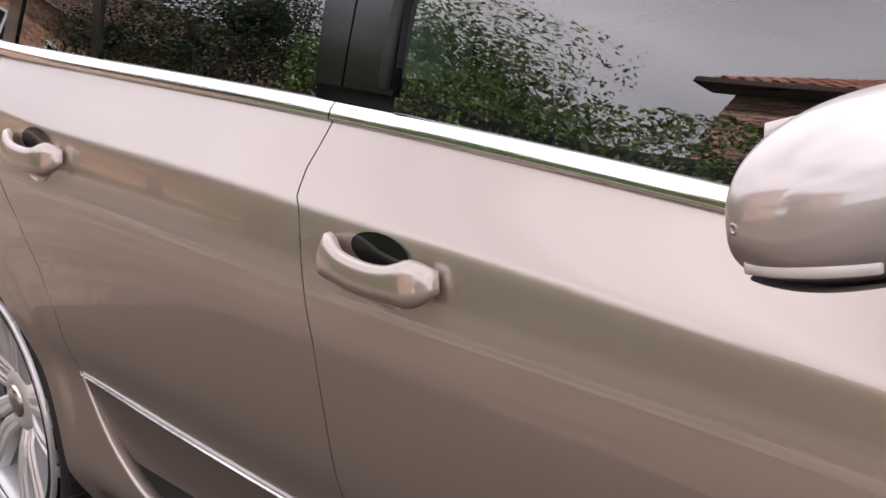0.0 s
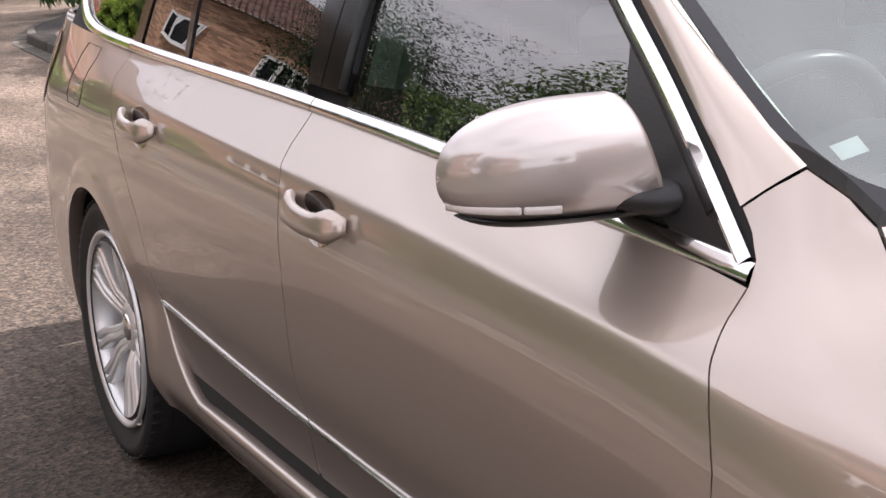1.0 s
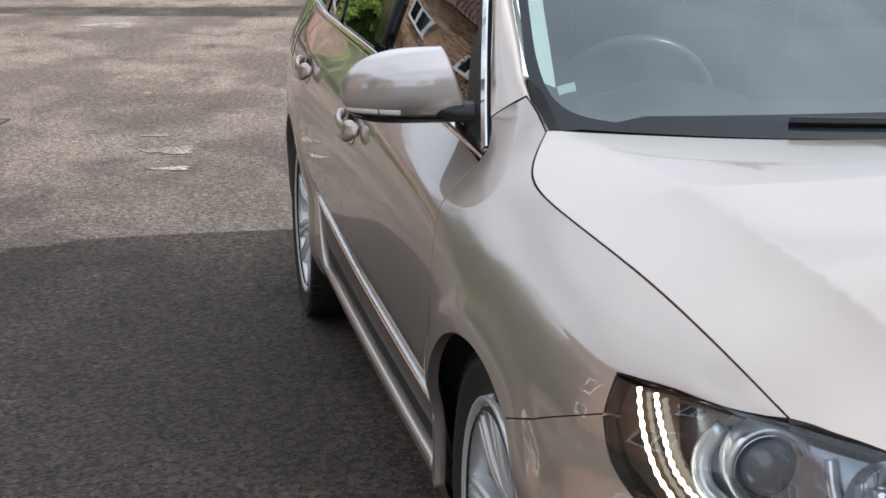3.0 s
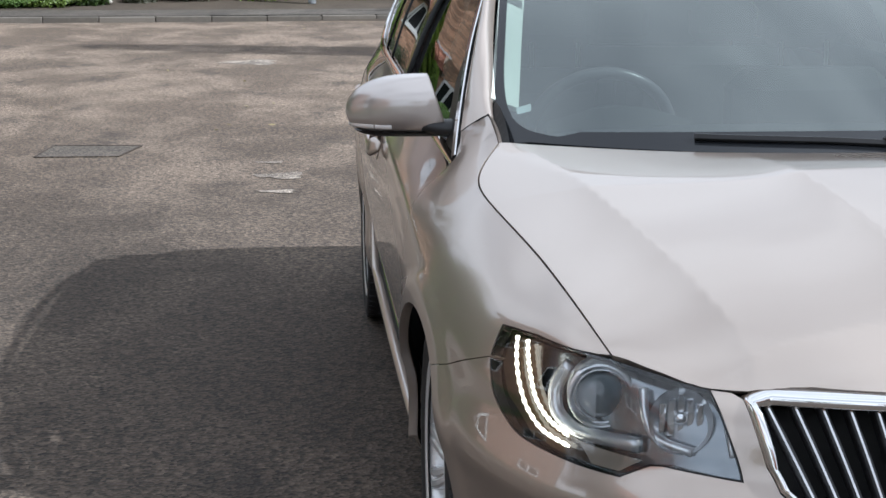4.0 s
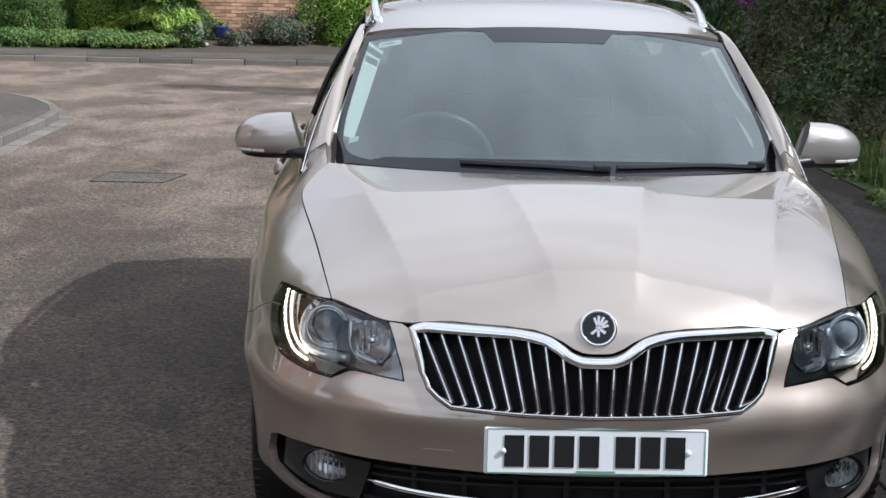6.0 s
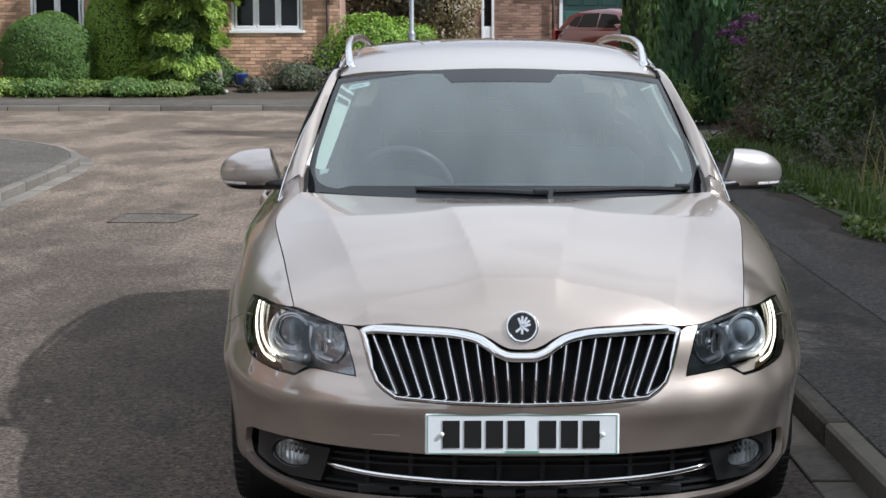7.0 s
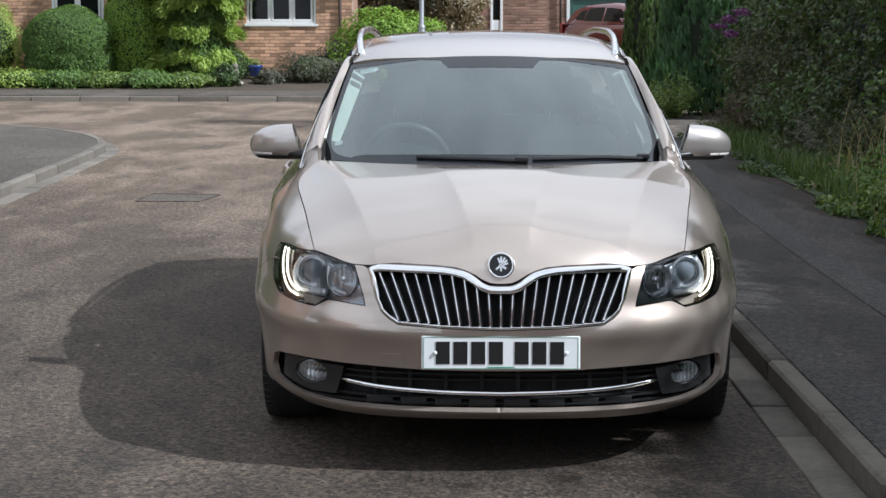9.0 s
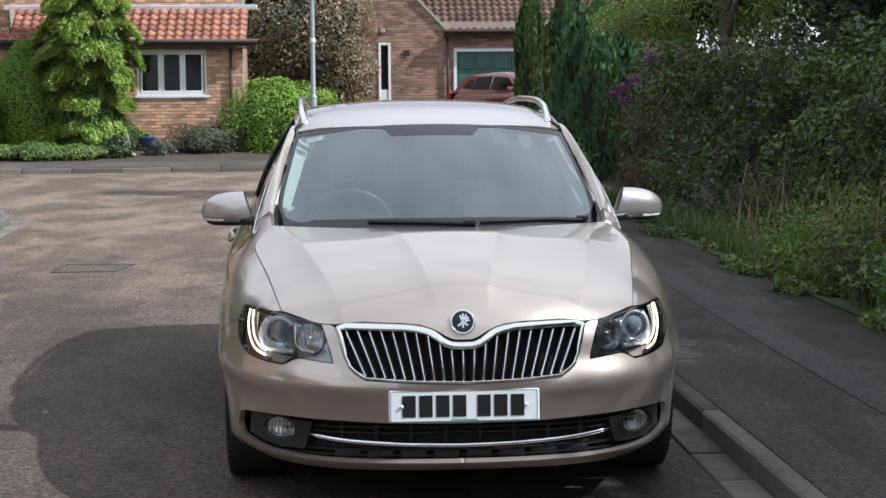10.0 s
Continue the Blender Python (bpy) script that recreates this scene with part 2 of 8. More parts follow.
M = dict(
    paint=metallic_paint("beige_metallic_paint", (0.462, 0.390, 0.335), 0.29),
    mirror_paint=metallic_paint("mirror_shell_paint", (0.51, 0.465, 0.44), 0.32),
    # The body paint's hue, darkened for the dark road mirrored in the moulding.
    moulding=mat("moulding_with_dark_reflection", (0.15, 0.125, 0.108), 0.42, 0.3, vary=0.08, fine=60, broad=2.0),
    red_paint=metallic_paint("dark_red_paint", (0.16, 0.012, 0.015), 0.4),
    chrome=mat("chrome", (0.88, 0.88, 0.88), 0.06, 1.0, vary=0.02),
    satin=mat("satin_chrome", (0.80, 0.80, 0.80), 0.16, 1.0, vary=0.03),
    alloy=mat("silver_alloy", (0.78, 0.78, 0.78), 0.36, 0.55, vary=0.05, coat=0.4),
    black=mat("black_plastic", (0.014, 0.014, 0.015), 0.42, vary=0.2, fine=300, bump=0.0003),
    gloss_black=mat("gloss_black", (0.006, 0.006, 0.007), 0.12, vary=0.1),
    shell=mat("dark_underbody", (0.008, 0.008, 0.008), 0.8, vary=0.3),
    rubber=mat("tyre_rubber", (0.018, 0.018, 0.019), 0.62, vary=0.3, fine=40, bump=0.0006, bump_scale=200),
    frit=mat("black_glass_edge", (0.012, 0.013, 0.015), 0.12, vary=0.1),
    disc=mat("brake_steel", (0.25, 0.24, 0.23), 0.4, 0.9, vary=0.2),
    glass=glass("windscreen_glass", (0.34, 0.41, 0.375), 2.85, gloss=(0.93, 1.0, 0.98)),
    side_glass=glass("side_window_glass", (0.40, 0.50, 0.45), 2.5),
    dark_glass=glass("tinted_glass", (0.06, 0.075, 0.072), 2.5),
    clear=glass("lamp_cover", (0.93, 0.95, 0.96), 1.65),
    bulb=mat("lamp_reflector", (0.85, 0.86, 0.88), 0.10, 1.0, vary=0.04),
    bright_bowl=mat("bright_reflector", (0.85, 0.87, 0.90), 0.2, 0.6, vary=0.12, fine=90),
    lamp_in=mat("lamp_housing", (0.30, 0.325, 0.355), 0.2, 0.75, vary=0.2),
    marker=mat("pale_marker_lens", (0.40, 0.34, 0.28), 0.2, vary=0.1, coat=0.8),
    post_steel=mat("bright_post_steel", (0.92, 0.93, 0.93), 0.45, vary=0.02),
    rim_leather=mat("wheel_leather", (0.11, 0.11, 0.12), 0.35, vary=0.15),
    lens=mat("projector_lens", (0.26, 0.29, 0.32), 0.03, 0.0, vary=0.1, coat=1.0),
    amber=mat("brown_amber_lens", (0.075, 0.05, 0.032), 0.15, vary=0.2, coat=0.6),
    tail=mat("red_tail_lens", (0.30, 0.01, 0.01), 0.12, vary=0.15, coat=1.0),
    led=glow("led_daylight", (1.0, 0.88, 0.66), 3.0),
    clear_white=mat("indicator_lens", (0.62, 0.58, 0.55), 0.12, vary=0.12, coat=1.0),
    plate=mat("plate_white", (0.78, 0.80, 0.80), 0.25, vary=0.03, coat=0.3),
    ink=mat("plate_black", (0.012, 0.012, 0.012), 0.35),
    green_ink=mat("plate_green", (0.10, 0.30, 0.20), 0.4),
    bolt=mat("white_cap", (0.8, 0.8, 0.8), 0.3),
    cabin=mat("dark_grey_trim", (0.022, 0.025, 0.025), 0.7, vary=0.15, fine=40),
    seat=mat("grey_seat_cloth", (0.012, 0.013, 0.0135), 0.85, vary=0.2, fine=40),
    headlining=mat("pale_lining", (0.74, 0.80, 0.74), 0.85, vary=0.08, fine=120),
    belt_trim=mat("pale_green_pillar_trim", (0.62, 0.78, 0.68), 0.8, vary=0.06, fine=60),
    sticker=mat("pale_sticker", (0.75, 0.80, 0.82), 0.4, vary=0.06),
    blue_ink=mat("sticker_blue", (0.15, 0.30, 0.38), 0.5),
    asphalt=ground_mat("worn_asphalt", (0.089, 0.0645, 0.045), (0.171, 0.129, 0.094), (0.051, 0.038, 0.028), 85.0, 0.95, near_tone=(4.0, 15.0, 0.34)),
    # Part of this darkness is the hedge's shade, put into the colour.
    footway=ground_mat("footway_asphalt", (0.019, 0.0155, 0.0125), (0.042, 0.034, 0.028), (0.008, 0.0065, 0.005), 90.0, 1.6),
    grey_walk=ground_mat("grey_footway_asphalt", (0.062, 0.052, 0.042), (0.086, 0.073, 0.060), (0.040, 0.033, 0.027), 90.0, 0.8),
    mended=ground_mat("mended_asphalt", (0.070, 0.057, 0.045), (0.090, 0.074, 0.058), (0.052, 0.042, 0.033), 110.0, 0.9),
    pale_spot=ground_mat("worn_and_sunlit_asphalt", (0.15, 0.125, 0.10), (0.26, 0.22, 0.18), (0.09, 0.075, 0.06), 95.0, 3.5),
    patchwork=ground_mat("old_road_patch", (0.027, 0.0235, 0.021), (0.036, 0.032, 0.028), (0.018, 0.0155, 0.0135), 90.0, 0.9),
    trench=ground_mat("trench_asphalt", (0.032, 0.0285, 0.026), (0.040, 0.036, 0.032), (0.024, 0.021, 0.019), 90.0, 0.9),
    concrete=mat("kerb_concrete", (0.088, 0.078, 0.062), 0.9, vary=0.55, fine=28, broad=3.0, bump=0.002, bump_scale=120, spread="object"),
    old_concrete=mat("pale_kerb_concrete", (0.17, 0.15, 0.125), 0.9, vary=0.25, fine=28, broad=2.0, bump=0.002, bump_scale=120, spread="object"),
    brown_tile=mat("dark_brown_tile", (0.125, 0.068, 0.05), 0.8, vary=0.35, fine=20, broad=0.8, bump=0.002, spread="island"),
    iron=mat("cast_iron", (0.06, 0.058, 0.055), 0.6, 0.5, vary=0.3, bump=0.002, bump_scale=60),
    brick=mat("red_brown_brick", (0.56, 0.34, 0.22), 0.85, vary=0.42, fine=40, broad=1.0, bump=0.003, bump_scale=80, spread="island"),
    brick_dark=mat("dark_brown_brick", (0.33, 0.20, 0.145), 0.85, vary=0.38, fine=40, broad=1.0, bump=0.003, bump_scale=80, spread="island"),
    mortar=mat("mortar", (0.36, 0.31, 0.25), 0.95, vary=0.12, fine=70),
    pantile=mat("terracotta_tile", (0.34, 0.150, 0.098), 0.8, vary=0.35, fine=20, broad=0.8, bump=0.002, spread="island"),
    lead=mat("pale_lead_flashing", (0.50, 0.51, 0.53), 0.55, vary=0.2, fine=10),
    upvc=mat("white_plastic_frame", (0.86, 0.86, 0.85), 0.35, vary=0.03),
    dark_wood=mat("dark_brown_fascia", (0.05, 0.03, 0.022), 0.6, vary=0.25),
    room=mat("dark_room", (0.012, 0.012, 0.013), 0.9),
    pane=mat("house_window_glass", (0.010, 0.011, 0.012), 0.06, vary=0.1, spec=0.25),
    garage_green=mat("green_garage_door", (0.055, 0.13, 0.11), 0.45, vary=0.08),
    galvanised=mat("galvanised_steel", (0.30, 0.31, 0.32), 0.5, 0.6, vary=0.15, fine=12),
    bark=mat("bark", (0.09, 0.07, 0.05), 0.9, vary=0.4, fine=25, bump=0.01, bump_scale=30),
    soil=mat("soil", (0.07, 0.052, 0.036), 0.95, vary=0.4, fine=30, bump=0.02, bump_scale=25),
    lawn=mat("rough_grass_ground", (0.05, 0.075, 0.025), 0.95, vary=0.4, fine=20, bump=0.02, bump_scale=30),
    # Two dark fillers: the shade deep inside foliage is put into their colour.
    core=mat("shade_between_leaves", (0.012, 0.016, 0.008), 0.95, vary=0.4, fine=15),
    green_core=mat("dim_green_filler", (0.045, 0.070, 0.020), 0.95, vary=0.5, fine=25, bump=0.02, bump_scale=40),
    ball_leaf=leaf_mat("clipped_shrub_leaf", (0.115, 0.195, 0.042), 0.4, 0.6),
    hedge_leaf=leaf_mat("hedge_leaf", (0.066, 0.108, 0.028), 0.75),
    dark_leaf=leaf_mat("dark_leaf", (0.018, 0.037, 0.013), 0.4, 0.7),
    light_leaf=leaf_mat("light_leaf", (0.15, 0.21, 0.045)),
    conifer_leaf=leaf_mat("conifer_leaf", (0.070, 0.140, 0.058), 0.45, 0.6),
    clip_leaf=leaf_mat("clipped_conifer_leaf", (0.23, 0.35, 0.05), 0.3, 0.6),
    litter=mat("leaf_litter_soil", (0.030, 0.020, 0.013), 0.95, vary=0.6, fine=35, bump=0.01, bump_scale=60),
    olive_leaf=leaf_mat("olive_leaf", (0.070, 0.075, 0.030), 0.5, 0.6),
    brown_leaf=leaf_mat("brown_leaf", (0.105, 0.070, 0.045), 0.5, 0.7),
    gold_leaf=leaf_mat("golden_conifer_leaf", (0.29, 0.38, 0.08), 0.35, 0.6),
    rusty_leaf=leaf_mat("rusty_green_leaf", (0.27, 0.215, 0.13), 0.5),
    grass_leaf=leaf_mat("grass_blade", (0.10, 0.15, 0.04), 0.45),
    straw=leaf_mat("dry_stalk", (0.30, 0.24, 0.13), 0.3),
    purple=leaf_mat("purple_flower", (0.17, 0.05, 0.19), 0.3),
    lavender=leaf_mat("grey_green_leaf", (0.12, 0.12, 0.085), 0.35),
    blue_pot=mat("blue_glazed_pot", (0.02, 0.04, 0.15), 0.2, vary=0.2, coat=0.8),
    stone=mat("pale_stone", (0.42, 0.39, 0.33), 0.85, vary=0.2, bump=0.003),
)


# ---- shapes of the car ----
def pchip(xs, ys, x):
    """Monotone cubic through (xs, ys); ys may hold columns."""
    xs, ys, x = np.asarray(xs, float), np.asarray(ys, float), np.asarray(x, float)
    flat = ys.ndim == 1
    if flat:
        ys = ys[:, None]
    h, d = np.diff(xs)[:, None], np.diff(ys, axis=0) / np.diff(xs)[:, None]
    m = np.zeros_like(ys)
    if len(xs) > 2:
        w1, w2 = 2 * h[1:] + h[:-1], h[1:] + 2 * h[:-1]
        same = d[:-1] * d[1:] > 0
        safe = np.where(same, w1 / np.where(same, d[:-1], 1) + w2 / np.where(same, d[1:], 1), 1)
        m[1:-1] = np.where(same, (w1 + w2) / safe, 0)
    m[0], m[-1] = d[0], d[-1]
    i = np.clip(np.searchsorted(xs, x, "right") - 1, 0, len(xs) - 2)
    hh = np.diff(xs)[i][:, None]
    t = ((x - xs[i])[:, None]) / hh
    out = ((2 * t**3 - 3 * t**2 + 1) * ys[i] + (t**3 - 2 * t**2 + t) * hh * m[i]
           + (3 * t**2 - 2 * t**3) * ys[i + 1] + (t**3 - t**2) * hh * m[i + 1])
    return out[:, 0] if flat else out


def blur(a, sigma, axis):
    """Gaussian smoothing along one axis, odd at the ends so that they stay put."""
    r = max(1, int(3 * sigma))
    k = np.exp(-0.5 * (np.arange(-r, r + 1) / sigma) ** 2)
    k /= k.sum()
    a = np.moveaxis(a, axis, 0)
    head, tail = 2 * a[:1] - a[1:r + 1][::-1], 2 * a[-1:] - a[-r - 1:-1][::-1]
    b = np.concatenate([head, a, tail])
    out = sum(k[j] * b[j:j + len(a)] for j in range(2 * r + 1))
    return np.moveaxis(out, 0, axis)


class Sheet:
    """A smooth surface over a regular table of points; called with (u, v)."""

    def __init__(self, u0, u1, v0, v1, table, sign=1):
        self.sign = sign
        self.lo, self.hi = (u0, v0), (u1, v1)
        self.t = table
        self.n = table.shape[:2]

    def __call__(self, u, v):
        u, v = np.atleast_1d(np.asarray(u, float)), np.atleast_1d(np.asarray(v, float))
        out = 0
        axes = []
        for a, lo, hi, n in ((u, self.lo[0], self.hi[0], self.n[0]), (v, self.lo[1], self.hi[1], self.n[1])):
            f = (a - lo) / (hi - lo) * (n - 1)
            i = np.clip(np.floor(f).astype(int), 1, n - 3)
            t = f - i
            w = (-0.5 * t + t**2 - 0.5 * t**3, 1 - 2.5 * t**2 + 1.5 * t**3, 0.5 * t + 2 * t**2 - 1.5 * t**3, -0.5 * t**2 + 0.5 * t**3)
            axes.append((i, w))
        (i, wu), (j, wv) = axes
        for a in range(4):
            for b in range(4):
                out = out + (wu[a] * wv[b])[:, None] * self.t[i + a - 1, j + b - 1]
        return out

    def normal(self, u, v, e=0.002):
        u, v = np.atleast_1d(np.asarray(u, float)), np.atleast_1d(np.asarray(v, float))
        n = np.cross(self(u + e, v) - self(u - e, v), self(u, v + e) - self(u, v - e))
        return self.sign * n / np.maximum(np.linalg.norm(n, axis=1), 1e-12)[:, None]

    def find(self, want, axes, rounds=25, reach=9.0):
        """The (u, v) at which the given two axes of the surface take the wanted values."""
        want = np.asarray(want, float)
        gu, gv = np.meshgrid(np.linspace(self.lo[0], min(self.hi[0], reach), 160), np.linspace(self.lo[1], self.hi[1], 60), indexing="ij")
        p = self(gu.ravel(), gv.ravel())[:, axes]
        k = [int(np.argmin(((p - w) ** 2).sum(1))) for w in want]
        u, v = gu.ravel()[k], gv.ravel()[k]
        for _ in range(rounds):
            e = 0.001
            r = self(u, v)[:, axes] - want
            a, b = (self(u + e, v)[:, axes] - self(u - e, v)[:, axes]) / (2 * e), (self(u, v + e)[:, axes] - self(u, v - e)[:, axes]) / (2 * e)
            det = a[:, 0] * b[:, 1] - a[:, 1] * b[:, 0]
            det = np.where(abs(det) < 1e-6, 1e-6, det)
            du, dv = (r[:, 0] * b[:, 1] - r[:, 1] * b[:, 0]) / det, (a[:, 0] * r[:, 1] - a[:, 1] * r[:, 0]) / det
            u, v = u - np.clip(du, -0.03, 0.03), v - np.clip(dv, -0.03, 0.03)
            u, v = np.clip(u, *(self.lo[0], self.hi[0])), np.clip(v, *(self.lo[1], self.hi[1]))
        return np.stack([u, v], 1)


# The car stands along y, its nose at y = 0; the half at negative x is built and mirrored.
HUB_F, HUB_R, HUB_Z, TYRE = 0.925, 3.705, 0.318, 0.3185
PLAN = [(0, .02), (.1, .023), (.2, .033), (.32, .053), (.45, .09), (.57, .15), (.68, .25), (.77, .385), (.84, .56), (.872, .75),
        (.889, .945), (.899, 1.2), (.9055, 1.7), (.9085, 2.4), (.9055, 3.2), (.896, 3.7), (.858, 4.3), (.815, 4.53), (.74, 4.68), (.55, 4.79), (.3, 4.825), (0, 4.83)]
# Body sections: for a place on the plan, heights and how far the skin lies inside the plan, from the sill to the belt.
STATIONS = {
    0: ([.19, .235, .30, .36, .42, .485, .60, .65, .68, .70, .72], [.06, .01, .02, .014, .003, .002, .02, .025, .03, .035, .04]),
    4: ([.19, .235, .30, .37, .435, .495, .58, .63, .67, .695, .71], [.05, .005, .012, .006, -.007, -.026, .010, .022, .038, .055, .07]),
    6: ([.19, .235, .30, .37, .435, .500, .58, .63, .68, .722, .780], [.06, .01, .01, .003, -.009, -.026, .004, .012, .022, .034, .095]),
    8: ([.20, .24, .31, .38, .45, .515, .60, .66, .715, .775, .845], [.05, .02, .012, .007, -.002, -.017, .004, .014, .038, .085, .20]),
    10: ([.20, .25, .32, .40, .48, .57, .65, .72, .785, .835, .905], [.04, .02, .012, .006, .001, .0, .003, .014, .04, .085, .172]),
    11: ([.20, .275, .34, .42, .50, .58, .68, .795, .825, .877, .985], [.06, .026, .028, .022, .006, .001, .001, .020, .040, .092, .240]),
    11.3: ([.20, .285, .342, .425, .51, .60, .70, .815, .842, .900, 1.055], [.075, .030, .033, .033, .010, .003, .0, .018, .038, .118, .225]),
    13: ([.205, .29, .345, .443, .53, .63, .735, .868, .892, .966, 1.03], [.075, .030, .034, .036, .012, .003, .0, .022, .038, .092, .13]),
    14: ([.21, .30, .355, .470, .555, .65, .755, .895, .918, .985, 1.05], [.070, .028, .031, .036, .012, .003, .0, .022, .038, .092, .13]),
    15: ([.22, .28, .37, .47, .56, .66, .77, .908, .935, 1.00, 1.06], [.05, .03, .015, .008, .002, .0, .002, .028, .045, .10, .14]),
    16: ([.24, .30, .38, .48, .58, .68, .77, .84, .90, 1.02, 1.09], [.06, .02, .01, .004, .0, .002, .006, .018, .04, .10, .14]),
    18: ([.26, .32, .40, .49, .58, .67, .77, .85, .92, 1.04, 1.10], [.06, .02, .01, .0, .0, .02, .03, .04, .06, .10, .14]),
    21: ([.26, .32, .40, .49, .58, .67, .77, .85, .92, 1.04, 1.10], [.06, .02, .01, .0, .0, .02, .03, .04, .06, .10, .14]),
}


def lower_body(tuck=False):
    """The skin below the belt. tuck: with the doors' lower mouldings drawn in under the bright strip."""
    plan = np.array(PLAN)
    chord = np.concatenate([[0], np.cumsum(np.linalg.norm(np.diff(plan, axis=0), axis=1))])
    n = 640
    s = np.linspace(0, chord[-1], n)
    step = s[1]
    p = np.stack([pchip(chord, plan[:, 0], s), pchip(chord, plan[:, 1], s)], 1)
    # Continue past the mirror plane at both ends so that smoothing keeps it square.
    ext = np.concatenate([p[1:41][::-1] * [-1, 1], p, p[-41:-1][::-1] * [-1, 1]])
    p = blur(ext, 0.035 / step, 0)[40:-40]
    tan = np.gradient(p, axis=0)
    tan /= np.linalg.norm(tan, axis=1)[:, None]
    inward = np.stack([-tan[:, 1], tan[:, 0]], 1)
    keys = sorted(STATIONS)
    at = np.interp(keys, np.arange(len(chord)), chord)
    m = 101
    vv = np.linspace(0, 10, m)
    zs = np.stack([pchip(np.arange(11), STATIONS[k][0], vv) for k in keys])
    ds = np.stack([pchip(np.arange(11), STATIONS[k][1], vv) for k in keys])
    if tuck:
        row = [i for i, k in enumerate(keys) if 11 <= k <= 14]
        fall = np.interp(vv, [0, 1, 2, 3, 3.3], [.046, .042, .022, .002, 0])
        ds[row] += fall
        ds[[i for i, k in enumerate(keys) if k == 15]] += fall * 0.6
    zs, ds = blur(zs, 2.0, 1), blur(ds, 2.0, 1)
    z, d = pchip(at, zs, s), pchip(at, ds, s)
    z, d = blur(z, 0.05 / step, 0), blur(d, 0.05 / step, 0)
    pts = np.zeros((n, m, 3))
    pts[:, :, 0] = -(p[:, 0][:, None] + inward[:, 0][:, None] * d)
    pts[:, :, 1] = p[:, 1][:, None] + inward[:, 1][:, None] * d
    pts[:, :, 2] = z
    for hub in (HUB_F, HUB_R):
        r = np.hypot(pts[:, :, 1] - hub, pts[:, :, 2] - HUB_Z)
        side = np.clip((s - 0.9) / 0.25, 0, 1)[:, None]
        pts[:, :, 0] -= 0.010 * side / (1 + np.exp(np.clip((r - 0.400) / 0.009, -30, 30))) * np.clip((0.78 - pts[:, :, 2]) / 0.06, 0, 1)
    return Sheet(0, chord[-1], 0, 1, pts, -1)


# The bonnet: along lines of constant x, from its leading edge up over the nose to the windscreen.
BONNET = {
    0.0: ([.045, .066, .140, .40, .69, .945], [.642, .712, .772, .866, .928, .962]),
    0.12: ([.052, .075, .150, .40, .70, .955], [.676, .722, .772, .862, .925, .962]),
    0.28: ([.085, .110, .185, .43, .72, .99], [.700, .728, .768, .851, .916, .961]),
    0.434: ([.148, .175, .250, .49, .77, 1.055], [.702, .727, .765, .842, .904, .960]),
    0.60: ([.225, .250, .325, .57, .84, 1.165], [.729, .743, .771, .833, .892, .958]),
    0.70: ([.29, .315, .39, .63, .90, 1.235], [.724, .741, .766, .826, .882, .954]),
    0.80: ([.36, .385, .46, .68, .95, 1.25], [.705, .718, .740, .800, .862, .93]),
}


def bonnet_sheet():
    xs = np.array(sorted(BONNET))
    knots = np.array([0, .075, .17, .48, .80, 1.13])
    n, m = 401, 161
    vv = np.linspace(0, 1.13, m)
    ys = np.stack([pchip(knots, BONNET[k][0], vv) for k in xs])
    zs = np.stack([pchip(knots, BONNET[k][1], vv) for k in xs])
    full = np.concatenate([-xs[::-1], xs[1:]])
    x = np.linspace(-0.80, 0.80, n)
    ys, zs = pchip(full, np.concatenate([ys[::-1], ys[1:]]), x), pchip(full, np.concatenate([zs[::-1], zs[1:]]), x)
    ys, zs = blur(blur(ys, 10, 0), 2.7, 1), blur(blur(zs, 10, 0), 3.3, 1)
    pts = np.zeros((n, m, 3))
    pts[:, :, 0], pts[:, :, 1], pts[:, :, 2] = x[:, None], ys, zs
    # Two pairs of creases fan out from the grille to the windscreen.
    ax = abs(x)[:, None]
    for x0, x1, lift, reach in ((0.085, 0.25, 0.015, 0.06), (0.40, 0.63, 0.028, 0.10)):
        line = x0 + (x1 - x0) * np.clip((ys - 0.08) / 1.05, 0, 1) ** 0.95
        fade = np.clip((ys - 0.07) / 0.10, 0, 1) * np.clip((1.13 - vv[None, :]) / 0.34, 0, 1)
        d = ax - line
        d = 0.5 * (d + np.sqrt(d * d + 0.0015 ** 2))
        pts[:, :, 2] += lift * fade * np.exp(-d / reach)
    return Sheet(-0.80, 0.80, 0, 1.13, pts)


def curve3(points, n):
    """A smooth curve of n points through a few."""
    p = np.array(points, float)
    c = np.concatenate([[0], np.cumsum(np.linalg.norm(np.diff(p, axis=0), axis=1))])
    return pchip(c, p, np.linspace(0, c[-1], n))


def screen_sheet():
    """The windscreen, from the cowl (v = 0) to the roof (v = 0.75)."""
    n, m = 81, 61
    x = np.linspace(-0.74, 0.74, n)
    v = np.linspace(0, 1, m)[None, :]
    t = (x / 0.66)[:, None] ** 2
    pts = np.zeros((n, m, 3))
    half = 0.69 - 0.085 * v
    pts[:, :, 0] = (x / 0.69)[:, None] * half
    pts[:, :, 1] = (0.955 + 0.30 * t) * (1 - v) + (1.765 + 0.12 * t) * v
    pts[:, :, 2] = (0.950 - 0.002 * t) * (1 - v) + (1.356 - 0.038 * t) * v + 0.035 * v * (1 - v)
    return Sheet(-0.74, 0.74, 0, 0.75, pts)


